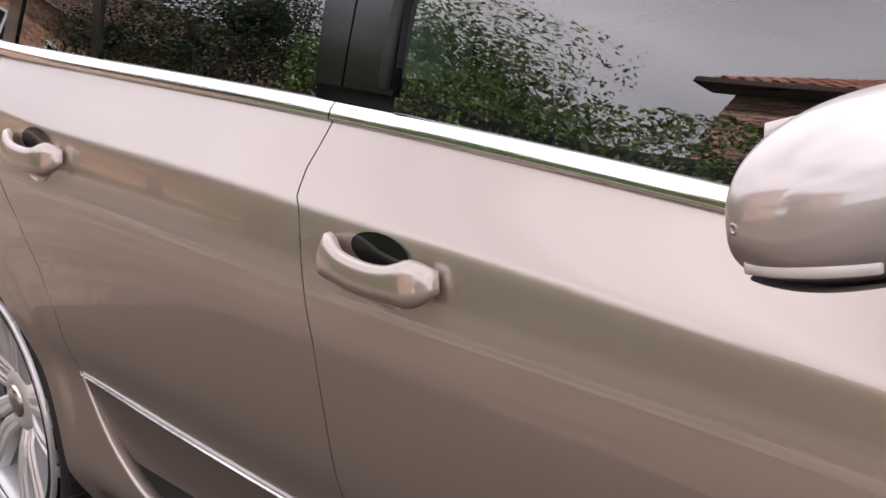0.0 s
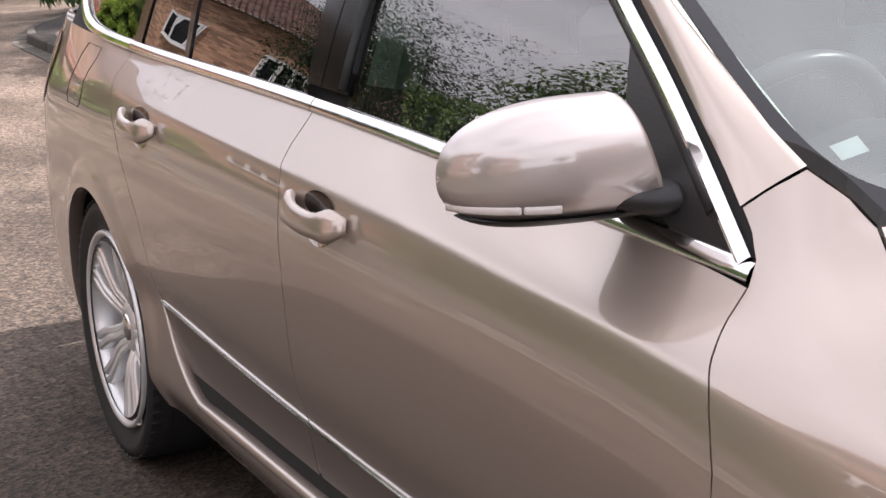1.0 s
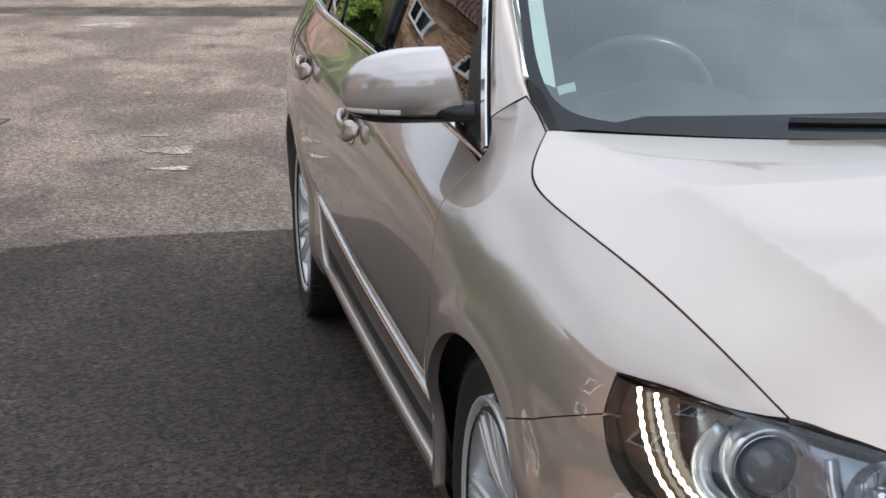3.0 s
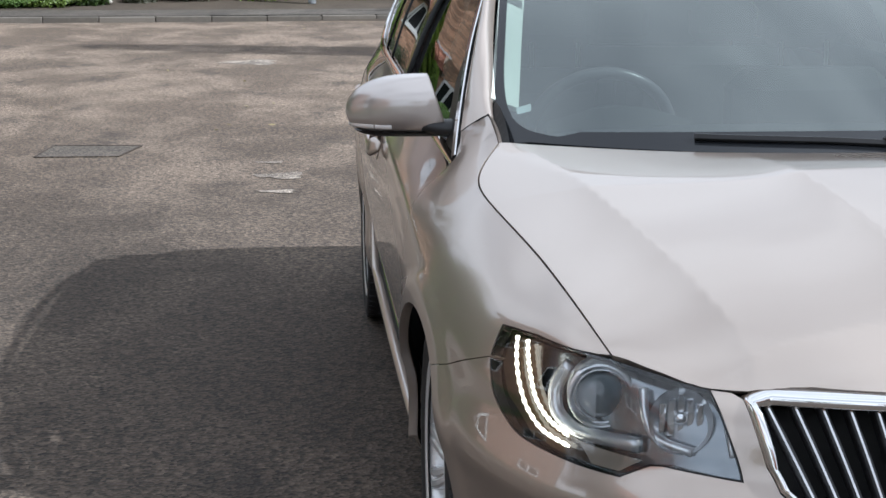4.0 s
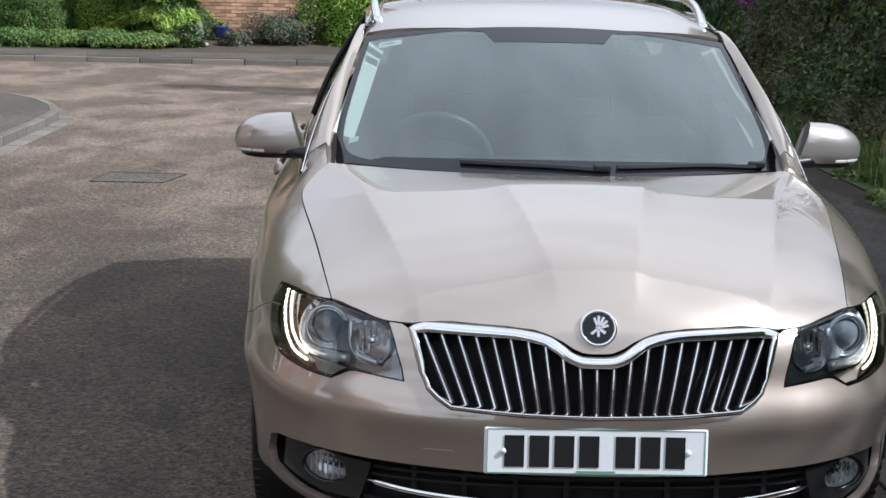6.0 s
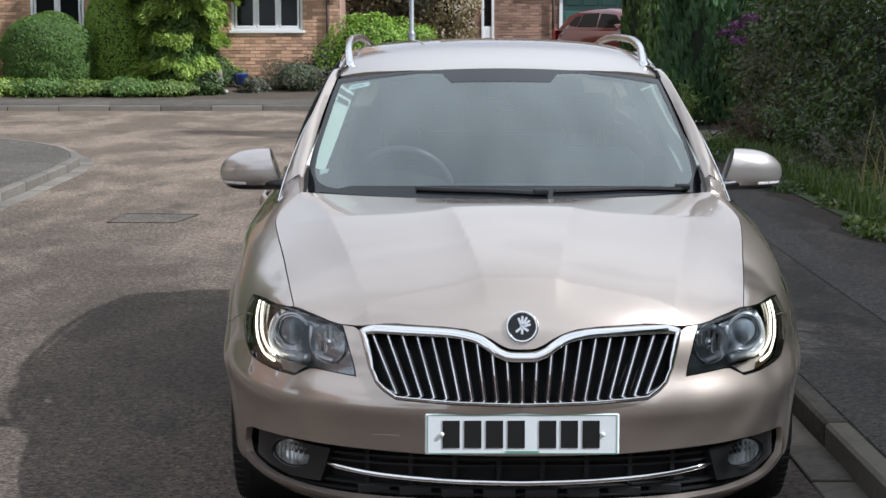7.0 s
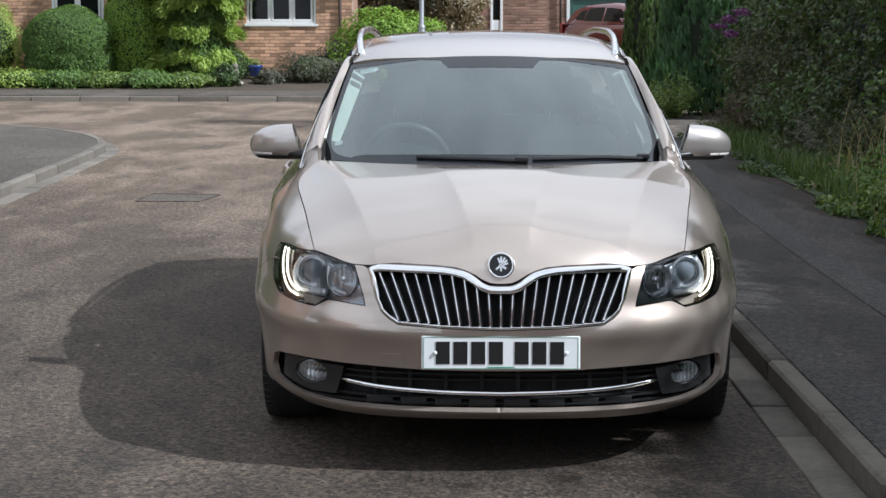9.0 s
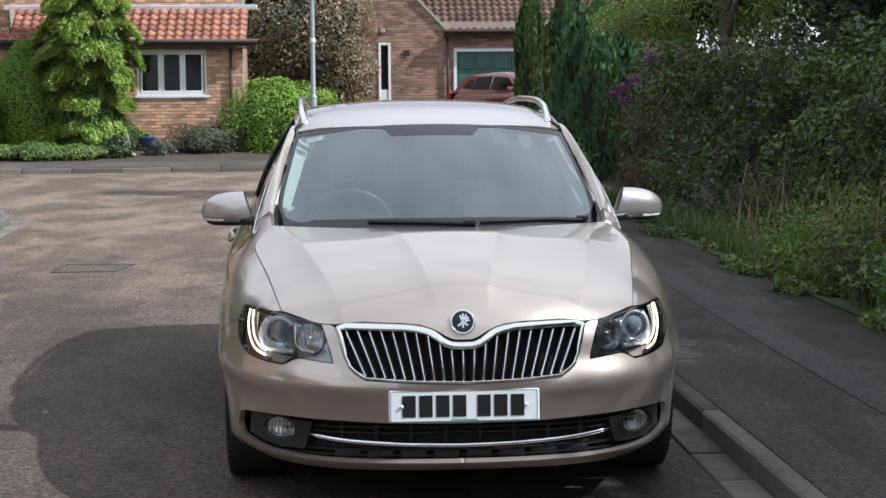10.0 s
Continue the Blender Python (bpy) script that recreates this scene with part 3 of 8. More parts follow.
def roof_sheet():
    n, m = 81, 121
    x = np.linspace(-0.66, 0.66, n)
    yy = np.linspace(1.70, 4.70, m)
    zc = pchip([1.70, 1.9, 2.3, 2.8, 3.4, 4.0, 4.5, 4.7], [1.329, 1.374, 1.432, 1.458, 1.456, 1.435, 1.395, 1.36], yy)
    zc = blur(zc, 4, 0)
    t = abs(x / 0.60)[:, None]
    pts = np.zeros((n, m, 3))
    pts[:, :, 0], pts[:, :, 1] = x[:, None], yy[None, :] + 0.0 * t
    pts[:, :, 2] = zc[None, :] - 0.036 * t**2.3 - 0.018 * t**8
    return Sheet(-0.66, 0.66, 0, 3.0, pts)


def flank_sheet():
    """The side glass and pillars of the half at negative x: u is y, v runs from the belt to the roof's edge."""
    n, m = 161, 41
    yy = np.linspace(1.20, 4.75, n)
    v = np.linspace(0, 1, m)
    low_x = pchip([1.2, 1.3, 2.4, 3.3, 4.0, 4.75], [.768, .776, .815, .812, .785, .70], yy)
    low_z = pchip([1.2, 1.3, 2.4, 3.3, 4.0, 4.75], [.880, .892, .966, .988, 1.005, 1.03], yy)
    top_x = pchip([1.2, 1.9, 2.6, 3.3, 4.0, 4.75], [.56, .575, .600, .600, .585, .54], yy)
    top_z = pchip([1.2, 1.9, 2.6, 3.3, 4.0, 4.75], [1.32, 1.36, 1.405, 1.405, 1.385, 1.33], yy)
    w = v[None, :]
    bow = 0.022 * np.sin(np.pi * w)
    pts = np.zeros((n, m, 3))
    pts[:, :, 0] = -(low_x[:, None] * (1 - w) + top_x[:, None] * w + bow)
    pts[:, :, 1] = yy[:, None]
    pts[:, :, 2] = low_z[:, None] * (1 - w) + top_z[:, None] * w + bow * 0.35
    return Sheet(1.20, 4.75, 0, 0.5, pts, -1)

# ---- mesh helpers ----
def put(name, verts, faces, material, parent=None, label="", smooth=False, normals=None, kind="", category="", group=""):
    """One mesh object from vertices and faces, under a thing or at top level."""
    me = bpy.data.meshes.new(name)
    me.from_pydata([tuple(v) for v in np.asarray(verts, float)], [], [tuple(int(i) for i in f) for f in faces])
    me.materials.append(material)
    if smooth:
        me.shade_smooth()
    if normals is not None:
        me.shade_smooth()
        me.normals_split_custom_set_from_vertices([tuple(n) for n in normals])
    ob = new(name, me)
    ob.parent = parent
    return tagged(ob, label, category, group, kind)


def thing(name, at, label, category, group="", kind=""):
    e = new(name)
    e.location = at
    e.empty_display_size = 0.2
    bpy.context.view_layer.update()
    return tagged(e, label, category, group, kind)


def join(*pieces):
    vs, fs, k = [], [], 0
    for v, f in pieces:
        v = np.asarray(v, float)
        vs.append(v)
        fs += [tuple(i + k for i in g) for g in f]
        k += len(v)
    return np.concatenate(vs), fs


def flip_x(v, f):
    v = np.array(v, float)
    v[:, 0] *= -1
    return v, [tuple(reversed(g)) for g in f]


def moved(piece, m):
    v, f = piece
    a = np.array(m)
    return np.asarray(v, float) @ a[:3, :3].T + a[:3, 3], f


def block(lo, hi, bevel=0.0):
    """A box with chamfered edges."""
    lo, hi = np.array(lo, float), np.array(hi, float)
    if bevel <= 0:
        v = [(x, y, z) for x in (lo[0], hi[0]) for y in (lo[1], hi[1]) for z in (lo[2], hi[2])]
        return np.array(v), [(0, 1, 3, 2), (4, 6, 7, 5), (0, 4, 5, 1), (2, 3, 7, 6), (0, 2, 6, 4), (1, 5, 7, 3)]
    bm = bmesh.new()
    bmesh.ops.create_cube(bm, size=1)
    for v in bm.verts:
        v.co = Vector([lo[i] + (v.co[i] + 0.5) * (hi[i] - lo[i]) for i in range(3)])
    bmesh.ops.bevel(bm, geom=bm.edges[:], offset=bevel, segments=1, affect="EDGES")
    bm.verts.index_update()
    out = np.array([v.co[:] for v in bm.verts]), [tuple(v.index for v in f.verts) for f in bm.faces]
    bm.free()
    return out


def sweep(path, profile, up=(0, 0, 1), closed=False, scale=None, caps=True):
    """A 2D profile (side, up) drawn along a path."""
    p = np.asarray(path, float)
    n, k = len(p), len(profile)
    t = np.roll(p, -1, 0) - np.roll(p, 1, 0) if closed else np.gradient(p, axis=0)
    t /= np.linalg.norm(t, axis=1)[:, None]
    u = np.broadcast_to(np.asarray(up, float), p.shape)
    side = np.cross(t, u)
    side /= np.maximum(np.linalg.norm(side, axis=1), 1e-9)[:, None]
    u = np.cross(side, t)
    pr = np.asarray(profile, float)
    sc = np.ones(n) if scale is None else np.asarray(scale, float)
    v = (p[:, None, :] + (side[:, None, :] * pr[None, :, 0:1] + u[:, None, :] * pr[None, :, 1:2]) * sc[:, None, None]).reshape(-1, 3)
    f = []
    for i in range(n if closed else n - 1):
        a, b = i * k, ((i + 1) % n) * k
        f += [(a + j, a + (j + 1) % k, b + (j + 1) % k, b + j) for j in range(k)]
    if caps and not closed:
        f += [tuple(reversed(range(k))), tuple((n - 1) * k + j for j in range(k))]
    return v, f


def ring_profile(rx, ry=None, k=10):
    a = np.linspace(0, 2 * math.pi, k, endpoint=False)
    return np.stack([np.cos(a) * rx, np.sin(a) * (ry or rx)], 1)


def lathe(profile, k=48, axis="x"):
    """Profile (along, radius) spun round an axis."""
    pr = np.asarray(profile, float)
    a = np.linspace(0, 2 * math.pi, k, endpoint=False)
    m = len(pr)
    v = np.zeros((k, m, 3))
    along, r = pr[:, 0][None], pr[:, 1][None]
    c, s = np.cos(a)[:, None] * r, np.sin(a)[:, None] * r
    if axis == "x":
        v[..., 0], v[..., 1], v[..., 2] = along, c, s
    elif axis == "y":
        v[..., 1], v[..., 2], v[..., 0] = along, c, s
    else:
        v[..., 2], v[..., 0], v[..., 1] = along, c, s
    f = []
    for i in range(k):
        j = (i + 1) % k
        f += [(i * m + q, j * m + q, j * m + q + 1, i * m + q + 1) for q in range(m - 1)]
    return v.reshape(-1, 3), f


def inside(pts, poly):
    """Which points lie inside a closed polygon."""
    x, y = pts[:, 0][:, None], pts[:, 1][:, None]
    x0, y0 = poly[:, 0][None], poly[:, 1][None]
    x1, y1 = np.roll(poly[:, 0], -1)[None], np.roll(poly[:, 1], -1)[None]
    cross = ((y0 > y) != (y1 > y)) & (x < (x1 - x0) * (y - y0) / np.where(y1 == y0, 1e-12, y1 - y0) + x0)
    return cross.sum(1) % 2 == 1


def dense(poly, step, closed=True):
    p = np.asarray(poly, float)
    q = np.concatenate([p, p[:1]]) if closed else p
    out = []
    for a, b in zip(q[:-1], q[1:]):
        n = max(1, int(round(np.linalg.norm(b - a) / step)))
        out += [a + (b - a) * i / n for i in range(n)]
    if not closed:
        out.append(q[-1])
    return np.array(out)


def inset(poly, g):
    """A closed outline drawn in by g, whichever way it runs."""
    p = np.asarray(poly, float)
    area = 0.5 * np.sum(p[:, 0] * np.roll(p[:, 1], -1) - np.roll(p[:, 0], -1) * p[:, 1])
    a, b = p - np.roll(p, 1, 0), np.roll(p, -1, 0) - p
    a /= np.maximum(np.linalg.norm(a, axis=1), 1e-9)[:, None]
    b /= np.maximum(np.linalg.norm(b, axis=1), 1e-9)[:, None]
    na, nb = np.stack([-a[:, 1], a[:, 0]], 1), np.stack([-b[:, 1], b[:, 0]], 1)
    n = na + nb
    n /= np.maximum((n * na).sum(1), 0.35)[:, None] * np.maximum(1e-9, 1)
    n = np.clip(n, -1.6, 1.6)
    return p + n * g * np.sign(area)


def skin(sheet, outline, holes=(), step=0.02, gap=0.0015, depth=0.012, lift=0.0):
    """A panel cut from a sheet: an outline in the sheet's own (u, v), with holes; its rim is folded inwards by depth.
    Returns vertices, faces and normals."""
    from mathutils.geometry import delaunay_2d_cdt
    loops = [inset(dense(outline, step), gap)] + [inset(dense(h, step), -gap) for h in holes]
    lo, hi = loops[0].min(0), loops[0].max(0)
    gx, gy = np.meshgrid(np.arange(lo[0] + step / 2, hi[0], step), np.arange(lo[1] + step / 2, hi[1], step), indexing="ij")
    g = np.stack([gx.ravel(), gy.ravel()], 1)
    keep = inside(g, loops[0])
    for h in loops[1:]:
        keep &= ~inside(g, h)
    g = g[keep]
    edge = np.concatenate(loops)
    if len(g):
        near = np.full(len(g), 9.0)
        for k in range(0, len(edge), 200):
            near = np.minimum(near, np.linalg.norm(g[:, None] - edge[None, k:k + 200], axis=2).min(1))
        g = g[near > 0.45 * step]
    pts = np.concatenate([edge, g]) if len(g) else edge
    con, k = [], 0
    for lp in loops:
        con += [(k + i, k + (i + 1) % len(lp)) for i in range(len(lp))]
        k += len(lp)
    vo, _, fo, _, _, _ = delaunay_2d_cdt([Vector(p) for p in pts], con, [], 0, 1e-7)
    uv = np.array([v[:] for v in vo])
    tri = np.array([f[:] for f in fo])
    mid = uv[tri].mean(1)
    ok = inside(mid, loops[0])
    for h in loops[1:]:
        ok &= ~inside(mid, h)
    tri = tri[ok]
    # Faces look along the sheet's normal.
    a, b, c = uv[tri[:, 0]], uv[tri[:, 1]], uv[tri[:, 2]]
    neg = (b - a)[:, 0] * (c - a)[:, 1] - (b - a)[:, 1] * (c - a)[:, 0] < 0
    tri[neg] = tri[neg][:, ::-1]
    if sheet.sign < 0:
        tri = tri[:, ::-1]
    n = sheet.normal(uv[:, 0], uv[:, 1])
    p = sheet(uv[:, 0], uv[:, 1]) + n * lift
    faces = [tuple(t) for t in tri]
    if depth:
        for nth, lp in enumerate(loops):
            q, m = sheet(lp[:, 0], lp[:, 1]) + sheet.normal(lp[:, 0], lp[:, 1]) * lift, sheet.normal(lp[:, 0], lp[:, 1])
            base, cnt = len(p), len(lp)
            p = np.concatenate([p, q, q - m * depth])
            t = np.roll(q, -1, 0) - np.roll(q, 1, 0)
            side = np.cross(t, m)
            side /= np.maximum(np.linalg.norm(side, axis=1), 1e-9)[:, None]
            if ((side * (q - q.mean(0))).sum() > 0) == (nth > 0):
                side = -side
            n = np.concatenate([n, side, side])
            rim = [(base + i, base + (i + 1) % cnt, base + cnt + (i + 1) % cnt, base + cnt + i) for i in range(cnt)]
            flat_n = np.cross(np.roll(q, -1, 0) - q, -m)
            if (flat_n * side).sum() < 0:
                rim = [tuple(reversed(r)) for r in rim]
            faces += rim
    return p, faces, n


def flip_skin(s):
    v, f, n = s
    v, n = np.array(v), np.array(n)
    v[:, 0] *= -1
    n[:, 0] *= -1
    return v, [tuple(reversed(g)) for g in f], n


def both(s):
    a, b = s, flip_skin(s)
    k = len(a[0])
    return np.concatenate([a[0], b[0]]), a[1] + [tuple(i + k for i in g) for g in b[1]], np.concatenate([a[2], b[2]])


def nearest(sheet, pts, rounds=20):
    """The (u, v) of the sheet's points that lie nearest to some places."""
    pts = np.asarray(pts, float)
    gu, gv = np.meshgrid(np.linspace(sheet.lo[0], sheet.hi[0], 260), np.linspace(sheet.lo[1], sheet.hi[1], 80), indexing="ij")
    gu, gv = gu.ravel(), gv.ravel()
    g = sheet(gu, gv)
    k = [int(np.argmin(((g - q) ** 2).sum(1))) for q in pts]
    u, v = gu[k], gv[k]
    for _ in range(rounds):
        e = 0.001
        r = sheet(u, v) - pts
        a, b = (sheet(u + e, v) - sheet(u - e, v)) / (2 * e), (sheet(u, v + e) - sheet(u, v - e)) / (2 * e)
        aa, ab, bb = (a * a).sum(1), (a * b).sum(1), (b * b).sum(1)
        ra, rb = (r * a).sum(1), (r * b).sum(1)
        det = np.maximum(aa * bb - ab * ab, 1e-9)
        u = np.clip(u - np.clip((ra * bb - rb * ab) / det, -.02, .02), sheet.lo[0], sheet.hi[0])
        v = np.clip(v - np.clip((rb * aa - ra * ab) / det, -.02, .02), sheet.lo[1], sheet.hi[1])
    return np.stack([u, v], 1)


def on(sheet, pts, n=0, lift=0.0):
    """A smooth line on a sheet through the nearest points to a few places."""
    uv = nearest(sheet, pts)
    if n:
        c = np.concatenate([[0], np.cumsum(np.linalg.norm(np.diff(np.asarray(pts, float), axis=0), axis=1))])
        uv = pchip(c, uv, np.linspace(0, c[-1], n))
    return sheet(uv[:, 0], uv[:, 1]) + sheet.normal(uv[:, 0], uv[:, 1]) * lift


# ---- foliage ----
rng = np.random.default_rng(7)


def unit(n):
    d = rng.normal(size=(n, 3))
    return d / np.linalg.norm(d, axis=1)[:, None]


def leaves(at, facing, size, aspect=0.5, wild=0.8, fold=0.15):
    """A leaf of two folded halves at each place, roughly facing a way."""
    n = len(at)
    f = facing + unit(n) * wild
    f /= np.linalg.norm(f, axis=1)[:, None]
    along = np.cross(f, unit(n))
    along /= np.maximum(np.linalg.norm(along, axis=1), 1e-6)[:, None]
    side = np.cross(f, along)
    s = (size * rng.uniform(0.6, 1.35, n))[:, None]
    base, tip = at - along * s * 0.5, at + along * s * 0.5
    w = side * s * aspect * 0.5
    v = np.stack([base, at + w - f * s * fold, tip - f * s * 0.1, at - w - f * s * fold], 1).reshape(-1, 3)
    i = np.arange(n)[:, None] * 4
    faces = np.concatenate([i + [0, 1, 2], i + [0, 2, 3]])
    return v, faces


def fast_put(name, v, faces, material, parent=None, label="", kind="", category=""):
    """As put(), quicker for very many triangles."""
    me = bpy.data.meshes.new(name)
    v, faces = np.asarray(v, np.float32), np.asarray(faces, np.int32)
    k = faces.shape[1]
    me.vertices.add(len(v))
    me.vertices.foreach_set("co", v.ravel())
    me.loops.add(faces.size)
    me.loops.foreach_set("vertex_index", faces.ravel())
    me.polygons.add(len(faces))
    me.polygons.foreach_set("loop_start", np.arange(0, faces.size, k, dtype=np.int32))
    me.materials.append(material)
    me.update(calc_edges=True)
    ob = new(name, me)
    ob.parent = parent
    return tagged(ob, label, category, "", kind)


def lumpy(at, freq, amp, seed=0.0):
    """Smooth bumps: how far each place is pushed out."""
    return np.array([noise.noise(Vector((p[0] * freq + seed, p[1] * freq, p[2] * freq + seed * 0.7))) for p in at]) * amp


def blob_points(centre, radii, n, shell=0.35, lump=0.25, freq=1.3, seed=0.0):
    """Places in the outer shell of an uneven ellipsoid, and their outward ways."""
    d = unit(n)
    c, r = np.array(centre), np.array(radii)
    push = 1 + lumpy(c + d * r, freq / max(0.2, r.mean()) , lump, seed)
    depth = 1 - shell * rng.random(n) ** 1.7
    return c + d * r * (push * depth)[:, None], d


def ball(centre, radii, lump=0.2, freq=1.3, seed=0.0, k=2):
    """An uneven closed body, for the shaded inside of a shrub."""
    bm = bmesh.new()
    bmesh.ops.create_icosphere(bm, subdivisions=k, radius=1)
    c, r = np.array(centre), np.array(radii)
    v = np.array([q.co[:] for q in bm.verts])
    v = c + v * r * (1 + lumpy(c + v * r, freq / max(0.2, r.mean()), lump, seed))[:, None]
    bm.verts.index_update()
    f = [tuple(q.index for q in g.verts) for g in bm.faces]
    bm.free()
    return v, f


def shrub(name, at, parts, leaf, size, count, label, category="shrub", aspect=0.55, wild=0.8, trunk=None, second=None, shell=0.4, core=0.72, lump=0.45, inside="core"):
    """A shrub or tree: foliage over several uneven masses (centre, radii), a dark inside, and a trunk if it shows."""
    t = thing(name, at, label, category)
    vs, fs, k = [], [], 0
    inner = []
    tot = sum(np.prod(r) ** (2 / 3) for _, r in parts)
    for j, (c, r) in enumerate(parts):
        n = int(count * np.prod(r) ** (2 / 3) / tot)
        p, d = blob_points(c, r, n, shell, lump, 1.8, j * 3.1 + at[0])
        v, f = leaves(p, d + np.array([0, 0, 0.25]), size, aspect, wild)
        vs.append(v); fs.append(f + k); k += len(v)
        inner.append(ball(c, np.array(r) * core, lump * .67, 1.8, j * 3.1 + at[0]))
    v, f = np.concatenate(vs), np.concatenate(fs)
    o = np.array(at, float)
    if second is not None:
        fast_put("foliage", v - o, f, leaf, t)
        m = int(count * second[1])
        c, r = parts[0]
        p, d = blob_points(c, np.array(r) * 1.04, m, 0.25, 0.45, 1.8, at[0])
        w, g = leaves(p, d, size, aspect, wild)
        fast_put("tinted_foliage", w - o, g, second[0], t)
    else:
        fast_put("foliage", v - o, f, leaf, t)
    # Dark solid body standing in for the shade between the leaves.
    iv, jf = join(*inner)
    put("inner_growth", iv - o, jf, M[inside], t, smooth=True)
    if trunk:
        h, rad = trunk
        path = np.array([(0, 0, -0.05), (0.03, 0.02, h * 0.35), (-0.02, 0.03, h * 0.7), (0, 0, h)])
        tv = [sweep(curve3(path, 8), ring_profile(rad, k=9), up=(1, 0, 0), scale=np.linspace(1.25, 0.5, 8))]
        for a in range(6):
            an = a * 1.05 + at[0]
            s = np.array([0, 0, h * (0.45 + 0.08 * a)])
            e = s + np.array([math.cos(an) * h * 0.35, math.sin(an) * h * 0.35, h * 0.4])
            tv.append(sweep(curve3([s, (s + e) / 2 + [0, 0, 0.1 * h], e], 6), ring_profile(rad * 0.4, k=6), up=(0.3, 1, 0.1), scale=np.linspace(1, 0.3, 6)))
        tv, tf = join(*tv)
        put("trunk", tv, tf, M["bark"], t, smooth=True)
    return t


def hedge(name, lo, hi, leaf, size, per_m2, label, lump=0.12, second=None, cap=3.0):
    """A clipped or overgrown hedge: leaves over the faces of an uneven long body."""
    lo, hi = np.array(lo, float), np.array(hi, float)
    mid = (lo + hi) / 2
    o = np.array([mid[0], mid[1], lo[2]])
    t = thing(name, o, label, "hedge")
    ext = hi - lo
    pts, ways = [], []
    for ax in range(3):
        for sg in (-1, 1):
            if ax == 2 and sg < 0:
                continue
            b, c = [i for i in range(3) if i != ax]
            n = int(per_m2 * ext[b] * ext[c])
            p = lo + rng.random((n, 3)) * ext
            p[:, ax] = hi[ax] if sg > 0 else lo[ax]
            d = np.zeros((n, 3)); d[:, ax] = sg
            p = p + d * (lumpy(p, 1.1, lump * 1.6) + lumpy(p, 3.5, lump * 0.8) - np.abs(rng.normal(0, 0.08, n)))[:, None]
            pts.append(p); ways.append(d)
    p, d = np.concatenate(pts), np.concatenate(ways)
    v, f = leaves(p, d + np.array([0, 0, 0.35]), size, 0.55, 0.9)
    if second is not None:
        take = rng.random(len(p)) < second[1]
        v, f = leaves(p[~take], d[~take] + np.array([0, 0, 0.35]), size, 0.55, 0.9)
        w, g = leaves(p[take], d[take] + np.array([0, 0, 0.35]), size * 0.9, 0.55, 0.9)
        fast_put("pale_foliage", w - o, g, second[0], t)
    fast_put("foliage", v - o, f, leaf, t)
    # Near-black block in place of the shade inside the hedge.
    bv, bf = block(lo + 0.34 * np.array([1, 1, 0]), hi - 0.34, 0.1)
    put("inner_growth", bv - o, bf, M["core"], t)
    return t

# ---- the estate car ----
LOW, BON, SCR, ROOF, FLANK = lower_body(), bonnet_sheet(), screen_sheet(), roof_sheet(), flank_sheet()
DOORS = lower_body(True)
car = thing("estate_car", (0, 2.4, 0), "beige metallic estate car with chrome grille parked by the kerb", "car")
CAR = np.array([0, 2.4, 0.0])
ARCH = 0.347


def part(name, piece, material, parent=car, label="", smooth=False):
    v, f = piece[0], piece[1]
    n = piece[2] if len(piece) > 2 else None
    return put(name, np.asarray(v) - CAR, f, material, parent, label, smooth, n)


def pair(name, piece, material, parents=(None, None), label="", smooth=False):
    """A part on either side of the car."""
    a = part(name, piece, material, parents[0] or car, label, smooth)
    m = flip_skin(piece) if len(piece) > 2 else flip_x(*piece)
    return a, part(name, m, material, parents[1] or car, label, smooth)


def pull(piece, src, dst, reach=0.05):
    """Draws a panel's rim from one line to another, fading inwards."""
    v = np.array(piece[0], float)
    src, dst = np.asarray(src, float), np.asarray(dst, float)
    for k in range(0, len(v), 2000):
        d = np.linalg.norm(v[k:k + 2000, None] - src[None], axis=2)
        i = d.argmin(1)
        w = np.exp(-(d.min(1) / reach) ** 2)[:, None]
        v[k:k + 2000] += w * (dst - src)[i]
    return (v,) + tuple(piece[1:])


def side_xyz(yz):
    """Places on the flank from (y, z), as (u, v) of the lower body."""
    return LOW.find(yz, [1, 2])


def arch_line(hub, a0, a1, n=24, r=ARCH):
    a = np.radians(np.linspace(a0, a1, n))
    return [(hub + r * math.cos(k), HUB_Z + r * math.sin(k)) for k in a]


# Lines shared by neighbouring panels.
LAMP = [(-.781, .495, .737), (-.72, .40, .731), (-.626, .258, .727), (-.555, .20, .713), (-.487, .163, .698), (-.447, .098, .568),
        (-.56, .153, .579), (-.578, .163, .577), (-.617, .19, .550), (-.66, .235, .551), (-.71, .291, .559), (-.757, .362, .571), (-.79, .44, .612), (-.798, .482, .675)]
GRILLE = [(0, .044, .645), (-.03, .044, .646), (-.055, .046, .654), (-.08, .05, .671), (-.11, .06, .688), (-.15, .07, .698), (-.21, .085, .703), (-.40, .138, .703),
          (-.439, .138, .688), (-.412, .09, .593), (-.392, .08, .553), (-.37, .07, .532), (-.335, .06, .511), (-.18, .037, .504), (0, .031, .50)]
DOOR_F = [(1.293, .893), (1.285, .866), (1.268, .840), (1.238, .790), (1.218, .730), (1.214, .66), (1.228, .58), (1.262, .51), (1.298, .455), (1.322, .41), (1.335, .366), (1.342, .304)]
DOOR_B = [(2.440, .967), (2.452, .915), (2.446, .885), (2.415, .80), (2.398, .72), (2.397, .62), (2.402, .52), (2.412, .45), (2.420, .366), (2.424, .304)]
DOOR_R = [(3.545, .992), (3.552, .94), (3.50, .875), (3.42, .815), (3.345, .745), (3.285, .67), (3.252, .59), (3.258, .52), (3.255, .487), (3.240, .452), (3.212, .414), (3.172, .376), (3.125, .346), (3.08, .326), (3.03, .313)]
lamp_uv = nearest(LOW, LAMP)
